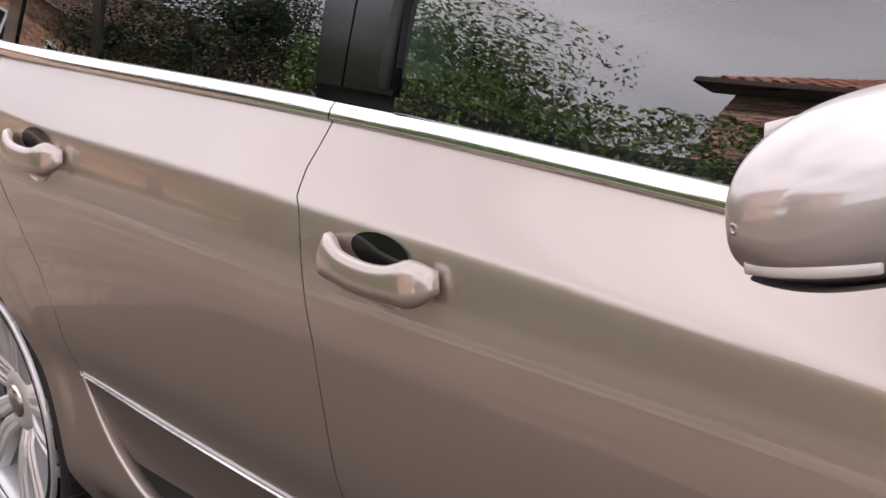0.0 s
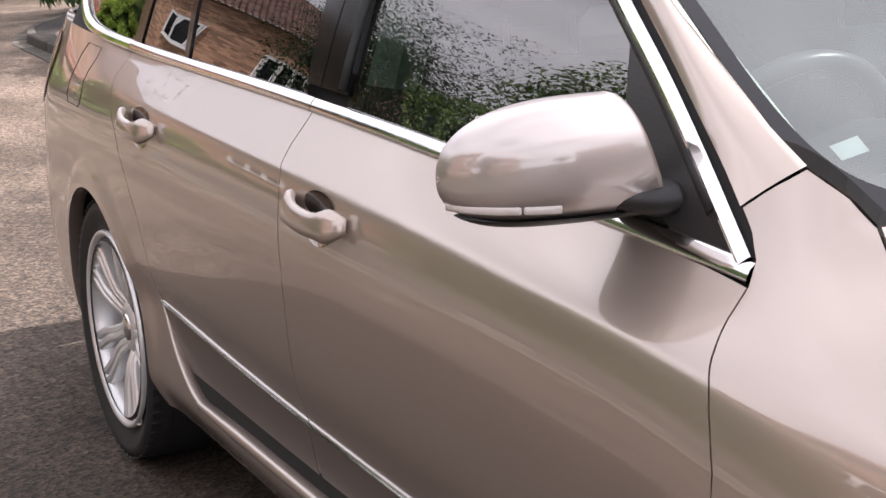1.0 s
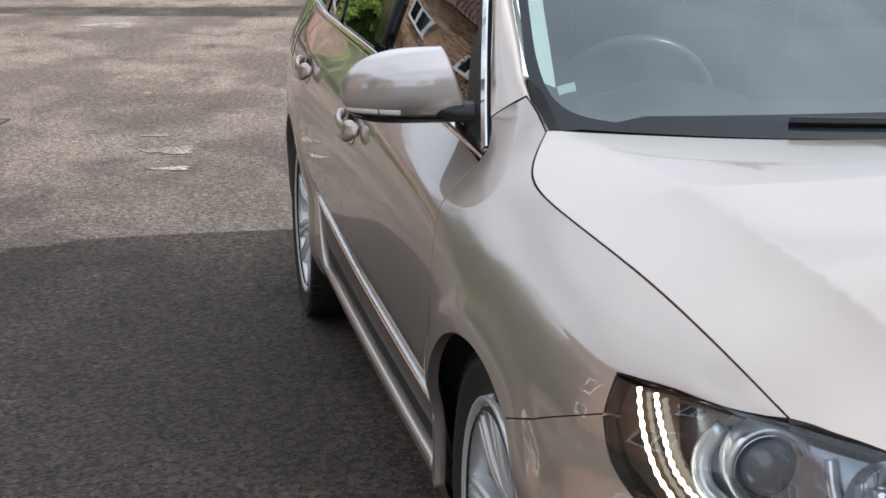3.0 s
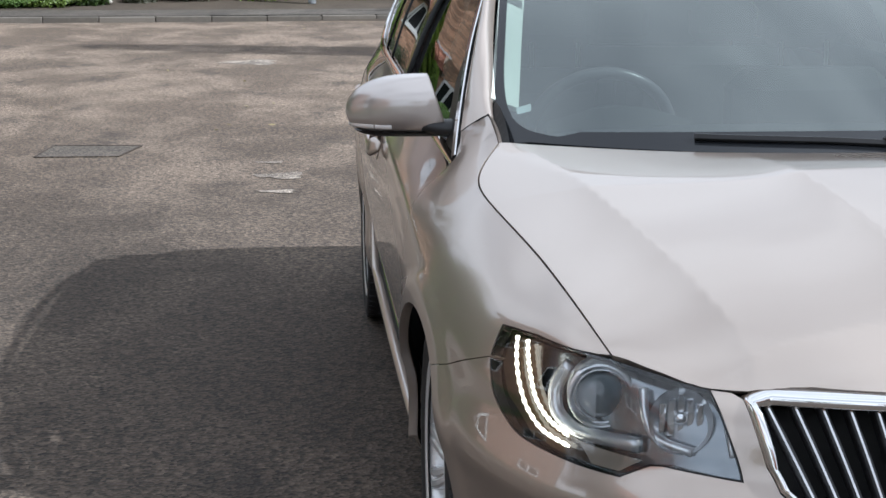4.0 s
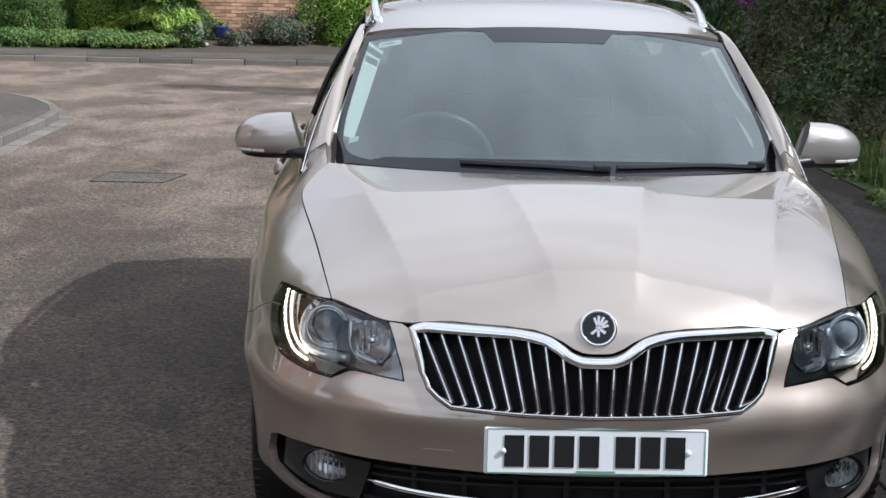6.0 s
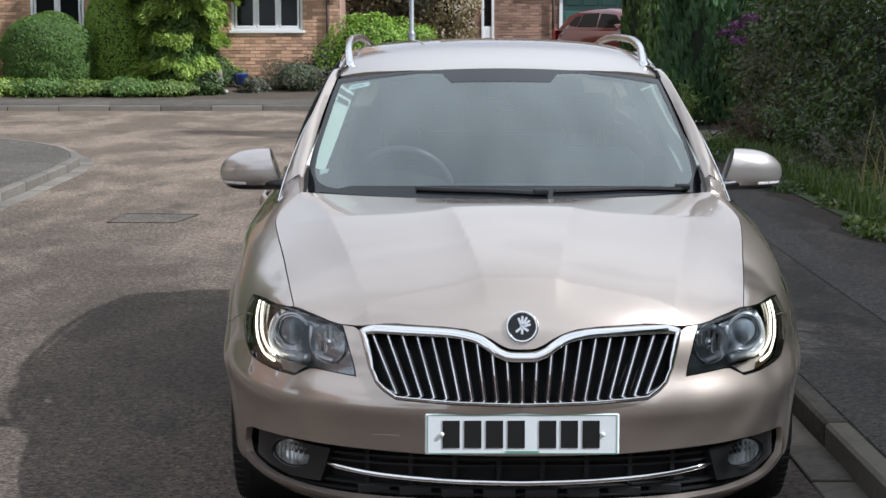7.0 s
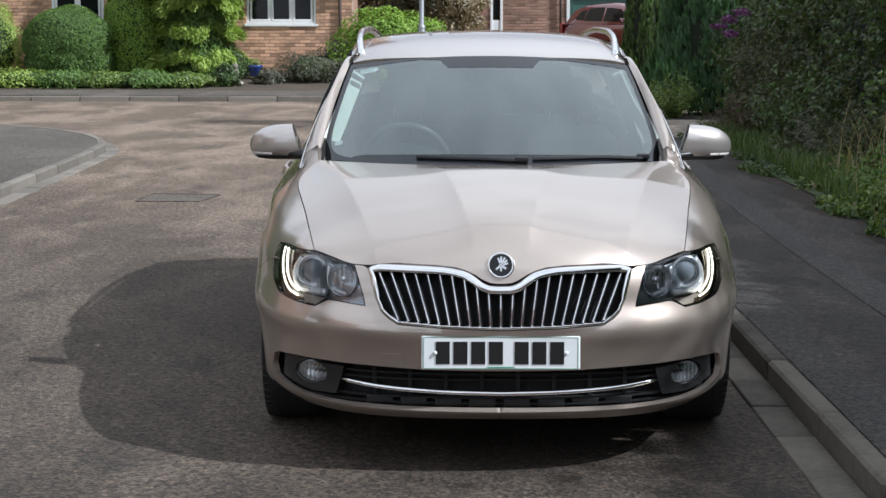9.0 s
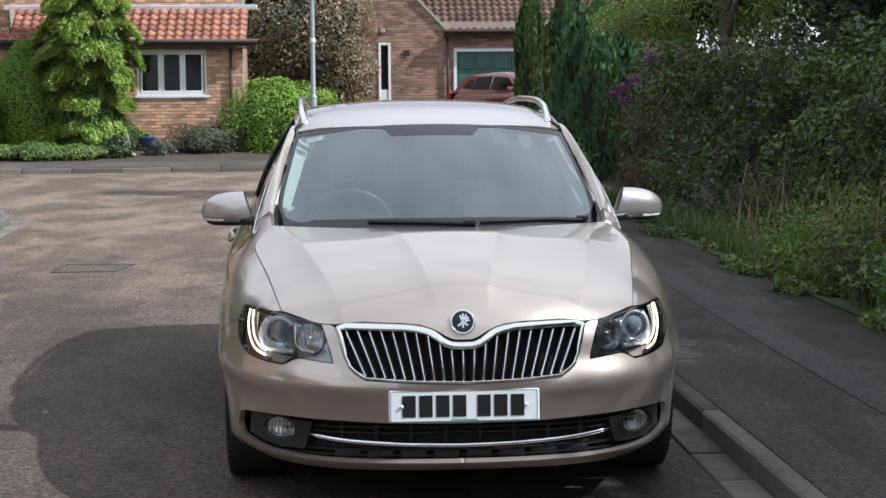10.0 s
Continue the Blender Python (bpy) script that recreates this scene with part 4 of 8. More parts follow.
grille_uv = nearest(LOW, GRILLE)
tail_c = np.concatenate([[0], np.cumsum(np.linalg.norm(np.diff(lamp_uv[8:14], axis=0), axis=1))])
lamp_tail = pchip(tail_c, lamp_uv[8:14], np.linspace(0, tail_c[-1], 40))
lamp_fine = np.concatenate([lamp_uv[:8], lamp_tail])


def low_uv(*pts):
    return list(nearest(LOW, pts))


# Inner shell, so that no gap shows daylight.
g_u, g_v = np.meshgrid(np.linspace(0, LOW.hi[0], 220), np.linspace(0.0, 0.99, 40), indexing="ij")
sh = LOW(g_u.ravel(), g_v.ravel()) - LOW.normal(np.clip(g_u.ravel(), .01, 9), np.clip(g_v.ravel(), .01, .98)) * 0.022
sf = []
for i in range(219):
    for j in range(39):
        q = sh[[i * 40 + j, (i + 1) * 40 + j + 1]].mean(0)
        if min(math.hypot(q[1] - h, q[2] - HUB_Z) for h in (HUB_F, HUB_R)) < ARCH + 0.012 and abs(q[0]) > 0.5:
            continue
        if q[1] < 0.62 and (q[2] > 0.215 and q[2] < 0.76):
            continue
        sf.append((i * 40 + j, i * 40 + j + 1, (i + 1) * 40 + j + 1, (i + 1) * 40 + j))
part("inner_shell", join((sh, sf), flip_x(sh, sf)), M["shell"])
part("underfloor", join(block((-.50, .30, .17), (.50, .56, .21)), block((-.55, .5, .17), (.55, 4.6, .22)), block((-.80, 1.30, .19), (.80, 3.33, .24)),
                        block((-.70, 4.1, .22), (.70, 4.7, .30)), block((-.5, .32, .2), (.5, .5, .68))), M["shell"])
for hub in (HUB_F, HUB_R):
    a = np.radians(np.linspace(-10, 190, 30))
    rim = [(np.cos(k) * (ARCH + 0.004) + hub, np.sin(k) * (ARCH + 0.004) + HUB_Z) for k in a]
    v = [(x, y, z) for (y, z) in rim for x in (-0.845, -0.56)]
    f = [(2 * i, 2 * i + 1, 2 * i + 3, 2 * i + 2) for i in range(29)]
    v += [(-0.56, hub, 0.30)]
    f += [(2 * i + 1, len(v) - 1, 2 * i + 3) for i in range(29)]
    pair("wheel_liner", (np.array(v), f), M["shell"])

# Front bumper.
intake = [(0, .362), (-.25, .363), (-.43, .369), (-.60, .371), (-.70, .366), (-.765, .355), (-.787, .340), (-.795, .30), (-.787, .262), (-.70, .241), (-.566, .232), (-.435, .226), (0, .224)]
intake_uv = list(LOW.find(intake, [0, 2], reach=1.2))
front_arch = list(side_xyz(arch_line(HUB_F, 198, 126, 22)))
floor_u = front_arch[0][0]
bump = [(0.0, 0.0)] + [(k, 0.0) for k in np.linspace(0.05, floor_u, 24)] + front_arch
bump += low_uv((-.855, .64, .622), (-.785, .472, .680)) + list(lamp_tail[::-1]) + [lamp_uv[i] for i in (7, 6, 5, 4)]
bump += [tuple(p) for p in low_uv((-.455, .148, .697))] + [grille_uv[i] for i in range(8, 15)] + intake_uv
bump = np.array([tuple(p) for p in bump])
bump[0, 0] = 0
for i in (len(bump) - 1, len(bump) - len(intake_uv), len(bump) - len(intake_uv) - 1):
    bump[i, 0] = -0.0015
part("front_bumper", both(skin(LOW, bump, step=0.016, depth=0.02)), M["paint"], label="painted bumper with wide lower air intake")

# Lower intake: dark mesh, chrome strip and fog lamps.
back = [(x * 0.97, y + 0.07, z) for x, y, z in on(LOW, [(0, .04, .30), (-.25, .05, .30), (-.45, .1, .30), (-.62, .21, .30), (-.74, .38, .30)], 26)]
wall = []
for x, y, z in back:
    wall += [(x, y, .21), (x, y, .38)]
wf = [(2 * i, 2 * i + 1, 2 * i + 3, 2 * i + 2) for i in range(25)]
part("intake_back", join((np.array(wall), wf), flip_x(np.array(wall), wf)), M["shell"])
for zz in (.345, .325, .265, .245):
    p = np.array(back[:21]) - [0, .025, 0]
    p[:, 2] = zz - 0.006 * np.linspace(0, 1, 21)
    q = np.concatenate([p[::-1], p[1:] * [-1, 1, 1]])
    part("intake_slat", sweep(q, [(-.014, -.003), (.014, -.003), (.014, .003), (-.014, .003)]), M["shell"])
for xx in np.linspace(-.42, .42, 8):
    y0 = float(np.interp(abs(xx), [-k[0] for k in back], [k[1] for k in back]))
    part("intake_rib", block((xx - .006, y0 - .035, .232), (xx + .006, y0 - .01, .355)), M["shell"])
for k in range(8):
    xx = -.40 + k * .114
    y0 = float(np.interp(abs(xx), [-q_[0] for q_ in back], [q_[1] for q_ in back]))
    part("intake_plate", block((xx - .045, y0 - .042, .236), (xx + .045, y0 - .030, .262), .003), M["black"])
p = on(LOW, [(-.54, .143, .309), (-.40, .088, .296), (-.2, .05, .288), (0, .035, .285)], 20, lift=-0.016)
q = np.concatenate([p, p[::-1][1:] * [-1, 1, 1]])
part("intake_strip", sweep(q, ring_profile(.006, .0075, 8), scale=np.concatenate([[.3], np.ones(len(q) - 2), [.3]])), M["chrome"], smooth=True)
fog_uv = nearest(LOW, [(-.762, .385, .347), (-.70, .29, .357), (-.53, .139, .352), (-.562, .157, .258), (-.66, .235, .251), (-.775, .41, .268)])
fog_c = np.array([-.645, .228, .318])
fog_hole = nearest(LOW, [fog_c + np.array([.052 * math.cos(k), -.052 * math.cos(k) * .85, .038 * math.sin(k)]) for k in np.linspace(0, 2 * math.pi, 26, endpoint=False)])
fa, fb = pair("fog_surround", skin(LOW, fog_uv, [fog_hole], step=0.012, gap=0, depth=0.03, lift=-0.018), M["black"], label="matt black fog lamp surround")
fc = LOW(*nearest(LOW, [(-.645, .228, .318)])[0])[0]
fn = LOW.normal(*nearest(LOW, [(-.645, .228, .318)])[0])[0]
aim = Vector((0.5 * fn[0], fn[1], 0)).normalized()
turn = Matrix.Translation(Vector(fc) - Vector(fn) * 0.026) @ aim.to_track_quat("X", "Z").to_matrix().to_4x4() @ Matrix.Diagonal((1, 1.72, 1, 1))
pair("fog_bezel", moved(lathe([(0.0, .044), (.012, .044), (.014, .040), (.004, .037)], 28), turn), M["gloss_black"], (fa, fb), smooth=True)
pair("fog_bowl", moved(lathe([(.002, .037), (-.012, .03), (-.02, .012), (-.021, 0.0)], 28), turn), M["bright_bowl"], (fa, fb), smooth=False)
for k in range(-3, 4):
    pair("fog_rib", moved(block((.003, k * .009 - .0015, -.034 + abs(k) * .004), (.008, k * .009 + .0015, .034 - abs(k) * .004)), turn), M["bulb"], (fa, fb))
pair("fog_glass", moved(lathe([(.010, .0375), (.013, .02), (.014, 0.0)], 28), turn), M["clear"], (fa, fb), smooth=True)
hatch = nearest(LOW, [(-.40, .075, .415), (-.33, .055, .415), (-.33, .055, .365 + .012), (-.40, .075, .365 + .012)])
part("tow_eye_cover", skin(LOW, hatch, step=0.012, gap=0.0, depth=0.003, lift=0.0012), M["paint"])

# Grille.
grille = part("grille", both(skin(LOW, grille_uv[np.arange(15)], step=0.02, gap=0.0, depth=0.0, lift=-0.055)), M["shell"], label="black grille with chrome frame and vertical bars")
k15 = np.linspace(0, 14, 120)
gl_line = np.where((k15 < 7)[:, None], pchip(np.arange(15), grille_uv, k15), np.stack([np.interp(k15, np.arange(15), grille_uv[:, c]) for c in (0, 1)], 1))
gp = LOW(gl_line[:, 0], gl_line[:, 1]) + LOW.normal(gl_line[:, 0], gl_line[:, 1]) * 0.004
gp[0, 0] = gp[-1, 0] = 0
g_all = np.concatenate([gp, gp[::-1][1:-1] * [-1, 1, 1]])
cen = np.array([0, 0, 0.6])
# The frame is broad along the top and slim below.
wd = []
for i, p in enumerate(g_all):
    up = p[2] > 0.625 and abs(p[0]) < 0.43
    wd.append(0.025 if up else 0.012)
wd = np.array(wd)
wd = np.convolve(np.concatenate([wd[-6:], wd, wd[:6]]), np.ones(7) / 7, "same")[6:-6]
tang = np.roll(g_all, -1, 0) - np.roll(g_all, 1, 0)
tang /= np.linalg.norm(tang, axis=1)[:, None]
fwd = np.array([0, -1.0, 0])
inn = np.cross(tang, fwd)
inn /= np.linalg.norm(inn, axis=1)[:, None]
if (inn * (cen - g_all)).sum() < 0:
    inn = -inn
ringv, ringf = [], []
N = len(g_all)
for i in range(N):
    a, w, s = g_all[i], wd[i], inn[i]
    for t, d in ((-.001, .014), (0, .004), (.14, -.003), (.86, -.013), (1.0, -.009), (1.0, .03)):
        ringv.append(a + s * w * t + np.array([0, d, 0]))
for i in range(N):
    j = (i + 1) % N
    ringf += [(i * 6 + k, i * 6 + k + 1, j * 6 + k + 1, j * 6 + k) for k in range(5)]
part("grille_frame", (np.array(ringv), ringf), M["chrome"], grille, "polished chrome frame with a dip under the badge", smooth=True)
half = np.array([(p[0], p[2]) for p in gp])
top_line = half[:int(120 * 8 / 14) + 1]
bot_line = half[int(120 * 9 / 14):]
for i in range(-10, 11):
    xt = i * 0.0405
    xb = i * 0.0335
    zt = float(np.interp(abs(xt), -top_line[:, 0], top_line[:, 1])) - 0.020
    zb = float(np.interp(-abs(xb), bot_line[:, 0], bot_line[:, 1])) + 0.008
    yt = float(LOW(*LOW.find([(-abs(xt), min(zt, .69))], [0, 2], reach=.7)[0])[0][1]) + 0.016
    yb = float(LOW(*LOW.find([(-abs(xb), zb)], [0, 2], reach=.7)[0])[0][1]) + 0.010
    n = 6
    pth = np.array([(xt + (xb - xt) * k / n, yt + (yb - yt) * k / n - 0.004 * math.sin(math.pi * k / n), zt + (zb - zt) * k / n) for k in range(n + 1)])
    bar = part("grille_bar", sweep(pth, [(-.0065, .030), (-.0065, .004), (-.0045, 0), (.0045, 0), (.0065, .004), (.0065, .030)], up=(0, 1, 0)), M["black"], grille)
    part("bar_edge", sweep(pth - [0, .001, 0], [(-.0027, .002), (-.0017, -.0015), (.0017, -.0015), (.0027, .002)], up=(0, 1, 0)), M["satin"], bar, "bright bar edge", smooth=False)

# Number plate, its writing as plain bars.
pl_t = Matrix.Translation((0, 0.016, 0.428)) @ pose(0, 0, 0, -3, 0, 0)
plate = part("number_plate", moved(block((-.26, 0, -.0555), (.26, .008, .0555), .004), pl_t), M["plate"], label="white number plate with plain dark bars")
for x0 in (-.190, -.132, -.074, -.016, .068, .126, .184):
    part("character_bar", moved(block((x0 - .023, -.002, -.037), (x0 + .023, .001, .037)), pl_t), M["ink"], plate)
part("maker_bar", moved(block((-.045, -.0012, -.0490), (.045, .001, -.0455)), pl_t), M["green_ink"], plate)
for zz in (-.0515, .0515):
    part("border_line", moved(block((-.252, -.001, zz - .0008), (.252, .001, zz + .0008)), pl_t), M["green_ink"], plate)
for xx in (-.2525, .2525):
    part("border_line", moved(block((xx - .0008, -.001, -.051), (xx + .0008, .001, .051)), pl_t), M["green_ink"], plate)
for xx in (-.215, .215):
    part("bolt_cap", moved(lathe([(0, .0065), (-.003, .0065), (-.005, .004), (-.0055, 0)], 14, "y"), pl_t @ Matrix.Translation((xx, -.002, 0))), M["bolt"], plate, smooth=True)

# Bonnet: a raised nose, creases, and a shut line along the wings.
bon_edge = [(-.003, .046, .651), (-.035, .047, .653), (-.060, .049, .664), (-.085, .053, .680), (-.115, .058, .694), (-.15, .065, .705), (-.21, .082, .7075), (-.40, .134, .7040), (-.44, .146, .6985),
            (-.487, .160, .7000), (-.555, .200, .7160), (-.627, .246, .735), (-.647, .335, .762), (-.667, .43, .785), (-.708, .68, .833), (-.735, .86, .866), (-.747, .98, .884), (-.748, 1.05, .898), (-.735, 1.12, .918), (-.712, 1.175, .937), (-.688, 1.215, .953),
            (-.60, 1.16, .958), (-.434, 1.05, .960), (-.28, .985, .961), (-.12, .95, .962)]
SHUT = blur(curve3([(-.627, .246, .735), (-.660, .43, .786), (-.690, .614, .8255), (-.722, .80, .855), (-.741, .92, .872), (-.752, 1.00, .885), (-.755, 1.05, .8955), (-.745, 1.10, .9095), (-.720, 1.153, .932), (-.688, 1.212, .957)], 90), 4, 0)
bon_edge = bon_edge[:11] + [tuple(q) for q in SHUT] + bon_edge[21:]
be = nearest(BON, bon_edge)
be[0, 0] = 0
be = np.concatenate([be, [(0.0, BON.hi[1])], (be[::-1] * [-1, 1])[:-1]])
bsk = skin(BON, be, step=0.011, gap=0.002, depth=0.03)
sh_uv = nearest(BON, SHUT)
sh3 = BON(sh_uv[:, 0], sh_uv[:, 1])
nose = curve3([bon_edge[k] for k in range(6, 11)] + [tuple(SHUT[0])], 60)
n_uv = nearest(BON, nose)
n3 = BON(n_uv[:, 0], n_uv[:, 1])
t_src = np.concatenate([n3, sh3, sh3 * [-1, 1, 1], n3 * [-1, 1, 1]])
t_dst = np.concatenate([nose, SHUT, SHUT * [-1, 1, 1], nose * [-1, 1, 1]])
part("bonnet", pull(bsk, t_src, t_dst), M["paint"], label="creased bonnet with a pointed nose")
rear_edge = on(BON, [(-.70, 1.20, .945), (-.55, 1.13, .955), (-.3, .99, .96), (0, .945, .962)], 20)
cowl = np.concatenate([rear_edge, rear_edge[::-1][1:] * [-1, 1, 1]])
cv = np.concatenate([cowl + [0, -.03, -.012], cowl + [0, .14, -.014]])
k = len(cowl)
part("cowl_panel", (cv, [(i, i + 1, k + i + 1, k + i) for i in range(k - 1)]), M["black"])

# Round badge: plain shapes.
bpos = BON(*nearest(BON, [(0, .054, .716)])[0])[0]
bnor = BON.normal(*nearest(BON, [(0, .054, .716)])[0])[0]
bt = Matrix.Translation(Vector(bpos)) @ (Vector((0, -1, 0.32))).to_track_quat("X", "Z").to_matrix().to_4x4()
badge = part("badge", moved(lathe([(0, .0445), (.006, .0445), (.009, .0425), (.010, .039), (.008, .036), (.006, .0355)], 40), bt), M["chrome"], label="round chrome badge with dark centre", smooth=True)
part("badge_face", moved(lathe([(.006, .036), (.0065, .02), (.0066, 0)], 40), bt), M["gloss_black"], badge, smooth=True)
for a, r0, r1, w in ((112, .003, .026, .006), (88, .004, .029, .006), (64, .004, .029, .006), (40, .005, .027, .006), (16, .004, .024, .006), (-35, -.006, .020, .007), (-90, .002, .020, .006), (-140, .002, .022, .006)):
    part("badge_stroke", moved(block((.0062, r0, -w / 2), (.009, r1, w / 2)), bt @ pose(0, 0, 0, a, 0, 0)), M["chrome"], badge)

# Wings, doors, rear quarters, sills.
wing_top = [(-.708, .68, .833), (-.735, .86, .866), (-.747, .98, .884), (-.748, 1.05, .898), (-.735, 1.12, .918), (-.712, 1.175, .937), (-.688, 1.215, .953)]
door_f_uv, door_b_uv, door_r_uv = side_xyz(DOOR_F), side_xyz(DOOR_B), side_xyz(DOOR_R)
FOOT_IN = [(-.695, 1.285, .996), (-.699, 1.312, 1.007), (-.714, 1.322, .997), (-.738, 1.337, .981)]
FOOT_OUT = [(-.757, 1.352, .964), (-.763, 1.327, .940), (-.772, 1.308, .915)]
wing = [lamp_uv[i] for i in (0, 1, 2)] + low_uv(*SHUT, (-.692, 1.25, .982), *FOOT_IN, *FOOT_OUT)
wing += list(door_f_uv[:-1]) + list(side_xyz([(1.342, .29), (1.342, .26), (1.34, .21)]))[:2]
wing += list(side_xyz(arch_line(HUB_F, -6, 126, 40))) + low_uv((-.855, .64, .622), (-.785, .472, .680)) + [lamp_uv[13]]
w_dst = np.concatenate([SHUT, curve3(FOOT_IN + FOOT_OUT[:1], 30), curve3(FOOT_OUT, 20)])
w_uv = nearest(LOW, w_dst)
pair("front_wing", pull(skin(LOW, np.array([tuple(p) for p in wing]), step=0.014, depth=0.02), LOW(w_uv[:, 0], w_uv[:, 1]), w_dst, .04), M["paint"])


def belt_uv(y0, y1, n=16):
    yy = np.linspace(y0, y1, n)
    lowz = pchip([1.2, 1.3, 2.4, 3.3, 4.0, 4.75], [.880, .892, .966, .988, 1.005, 1.03], yy)
    return list(side_xyz(np.stack([yy, lowz + 0.002], 1)))


sill_line = lambda y0, y1: list(side_xyz([(y, .302 + 0.010 * (y - 1.3) / 2) for y in np.linspace(y0, y1, 14)]))
fd = [tuple(p) for p in list(door_f_uv) + sill_line(1.37, 2.39) + list(door_b_uv[::-1]) + belt_uv(2.40, 1.33)]
front_doors = pair("front_door", skin(DOORS, np.array(fd), step=0.018), M["paint"], label="closed front door with a bowed pull handle")
rd = [tuple(p) for p in list(door_b_uv) + sill_line(2.46, 2.99) + list(door_r_uv[::-1]) + belt_uv(3.50, 2.48)]
rear_doors = pair("rear_door", skin(DOORS, np.array(rd), step=0.018), M["paint"], label="closed rear door with a bowed pull handle")
tail_u = LOW.find([(4.56, .7)], [1, 2])[0][0]
q_arch = list(side_xyz(arch_line(HUB_R, -12, 186, 50)))
end_u = q_arch[0][0]
qp = [tuple(p) for p in list(door_r_uv)] + [tuple(p) for p in side_xyz([(3.03, .27)])] + [(k, .012) for k in np.linspace(side_xyz([(3.03, .28)])[0][0], side_xyz([(3.33, .28)])[0][0], 10)]
qp += [tuple(p) for p in q_arch[::-1]] + [(k, 0.02) for k in np.linspace(end_u + .02, tail_u, 12)] + [(tail_u, k) for k in np.linspace(.1, .9, 20)]
qp += [tuple(p) for p in belt_uv(4.50, 3.58, 20)]
quarters = pair("rear_quarter", skin(LOW, np.array(qp), step=0.018, depth=0.035), M["paint"])
rear_u = np.concatenate([[(tail_u, k) for k in np.linspace(0.02, .9, 20)], [(k, .9) for k in np.linspace(tail_u + .02, LOW.hi[0], 20)], [(LOW.hi[0], k) for k in np.linspace(.85, .02, 16)], [(k, .02) for k in np.linspace(LOW.hi[0], tail_u, 20)][1:-1]])
part("tail", both(skin(LOW, rear_u, step=0.03)), M["paint"])
tl = side_xyz([(4.36, .83), (4.32, .90), (4.33, .965), (4.40, .99), (4.53, .98), (4.545, .90), (4.54, .80), (4.44, .79)])
pair("tail_lamp", skin(LOW, tl, step=0.02, gap=0, depth=0.0, lift=0.004), M["tail"], label="red tail lamp wrapped round the corner")
flap = side_xyz([(3.80, .862), (3.80, .96), (3.815, .982), (3.96, .984), (3.975, .96), (3.975, .862), (3.955, .845), (3.82, .845)])
flap_loop = dense(flap, .01)
fl_p = LOW(flap_loop[:, 0], flap_loop[:, 1]) + LOW.normal(flap_loop[:, 0], flap_loop[:, 1]) * 0.0004
part("fuel_flap_gap", sweep(fl_p, ring_profile(.0009, k=6), up=(-1, 0, 0), closed=True), M["shell"], quarters[0])
sl = [(y, .300 + 0.010 * (y - 1.3) / 2) for y in np.linspace(1.350, 3.026, 24)]
su = [tuple(p) for p in side_xyz(sl)] + [(k, 0.01) for k in np.linspace(side_xyz([(3.026, .29)])[0][0], side_xyz([(1.35, .29)])[0][0], 30)]
sills = pair("sill", skin(LOW, np.array(su), step=0.016, gap=0.002, depth=0.05), M["paint"])
lq = side_xyz(sl + [(3.08, .324), (3.125, .344), (3.172, .374), (3.212, .412), (3.241, .452), (3.258, .488)])
lp_ = curve3(LOW(lq[:, 0], lq[:, 1]) + LOW.normal(lq[:, 0], lq[:, 1]) * -.002, 90)
pair("sill_ledge", sweep(lp_, [(.010, -.060), (.010, -.006), (.006, .002), (-.002, .0045), (-.012, .001), (-.016, -.014)], up=(-1, 0, 0), scale=np.concatenate([np.ones(66), np.linspace(1, .25, 24)])), M["paint"], sills, smooth=True)

# Door mouldings with their bright strip.
TRIM = [(1.318, .424), (1.8, .430), (2.5, .446), (2.9, .461), (3.25, .482)]
for doors, y0, y1 in ((front_doors, 1.325, 2.4145), (rear_doors, 2.4185, 3.249)):
    yy = np.linspace(y0, y1, 30)
    zz = pchip([k[0] for k in TRIM], [k[1] for k in TRIM], yy)
    uv = side_xyz(np.stack([yy, zz], 1))
    p = LOW(uv[:, 0], uv[:, 1]) + LOW.normal(uv[:, 0], uv[:, 1]) * 0.001
    strips = pair("bright_strip", sweep(p, [(-.0028, -.004), (-.0025, .0005), (.0, .0024), (.0025, .0005), (.0028, -.004)], up=(-1, 0, 0)), M["chrome"], doors)
    ye = np.linspace(y0 + .012, y1 if y0 < 2 else 3.02, 30)
    low_edge = side_xyz(np.stack([ye, .306 + 0.010 * (ye - 1.3) / 2], 1))
    up_edge = [] if y0 < 2 else list(side_xyz([(3.239, .456), (3.210, .418), (3.170, .380), (3.123, .350), (3.078, .330)]))
    body = [tuple(q) for q in uv] + [tuple(q) for q in up_edge] + [tuple(q) for q in low_edge[::-1]]
    pair("moulding", skin(DOORS, np.array(body), step=0.016, gap=0.001, depth=0.004, lift=0.0012), M["moulding"], doors, "satin door moulding darkened for the road it reflects")

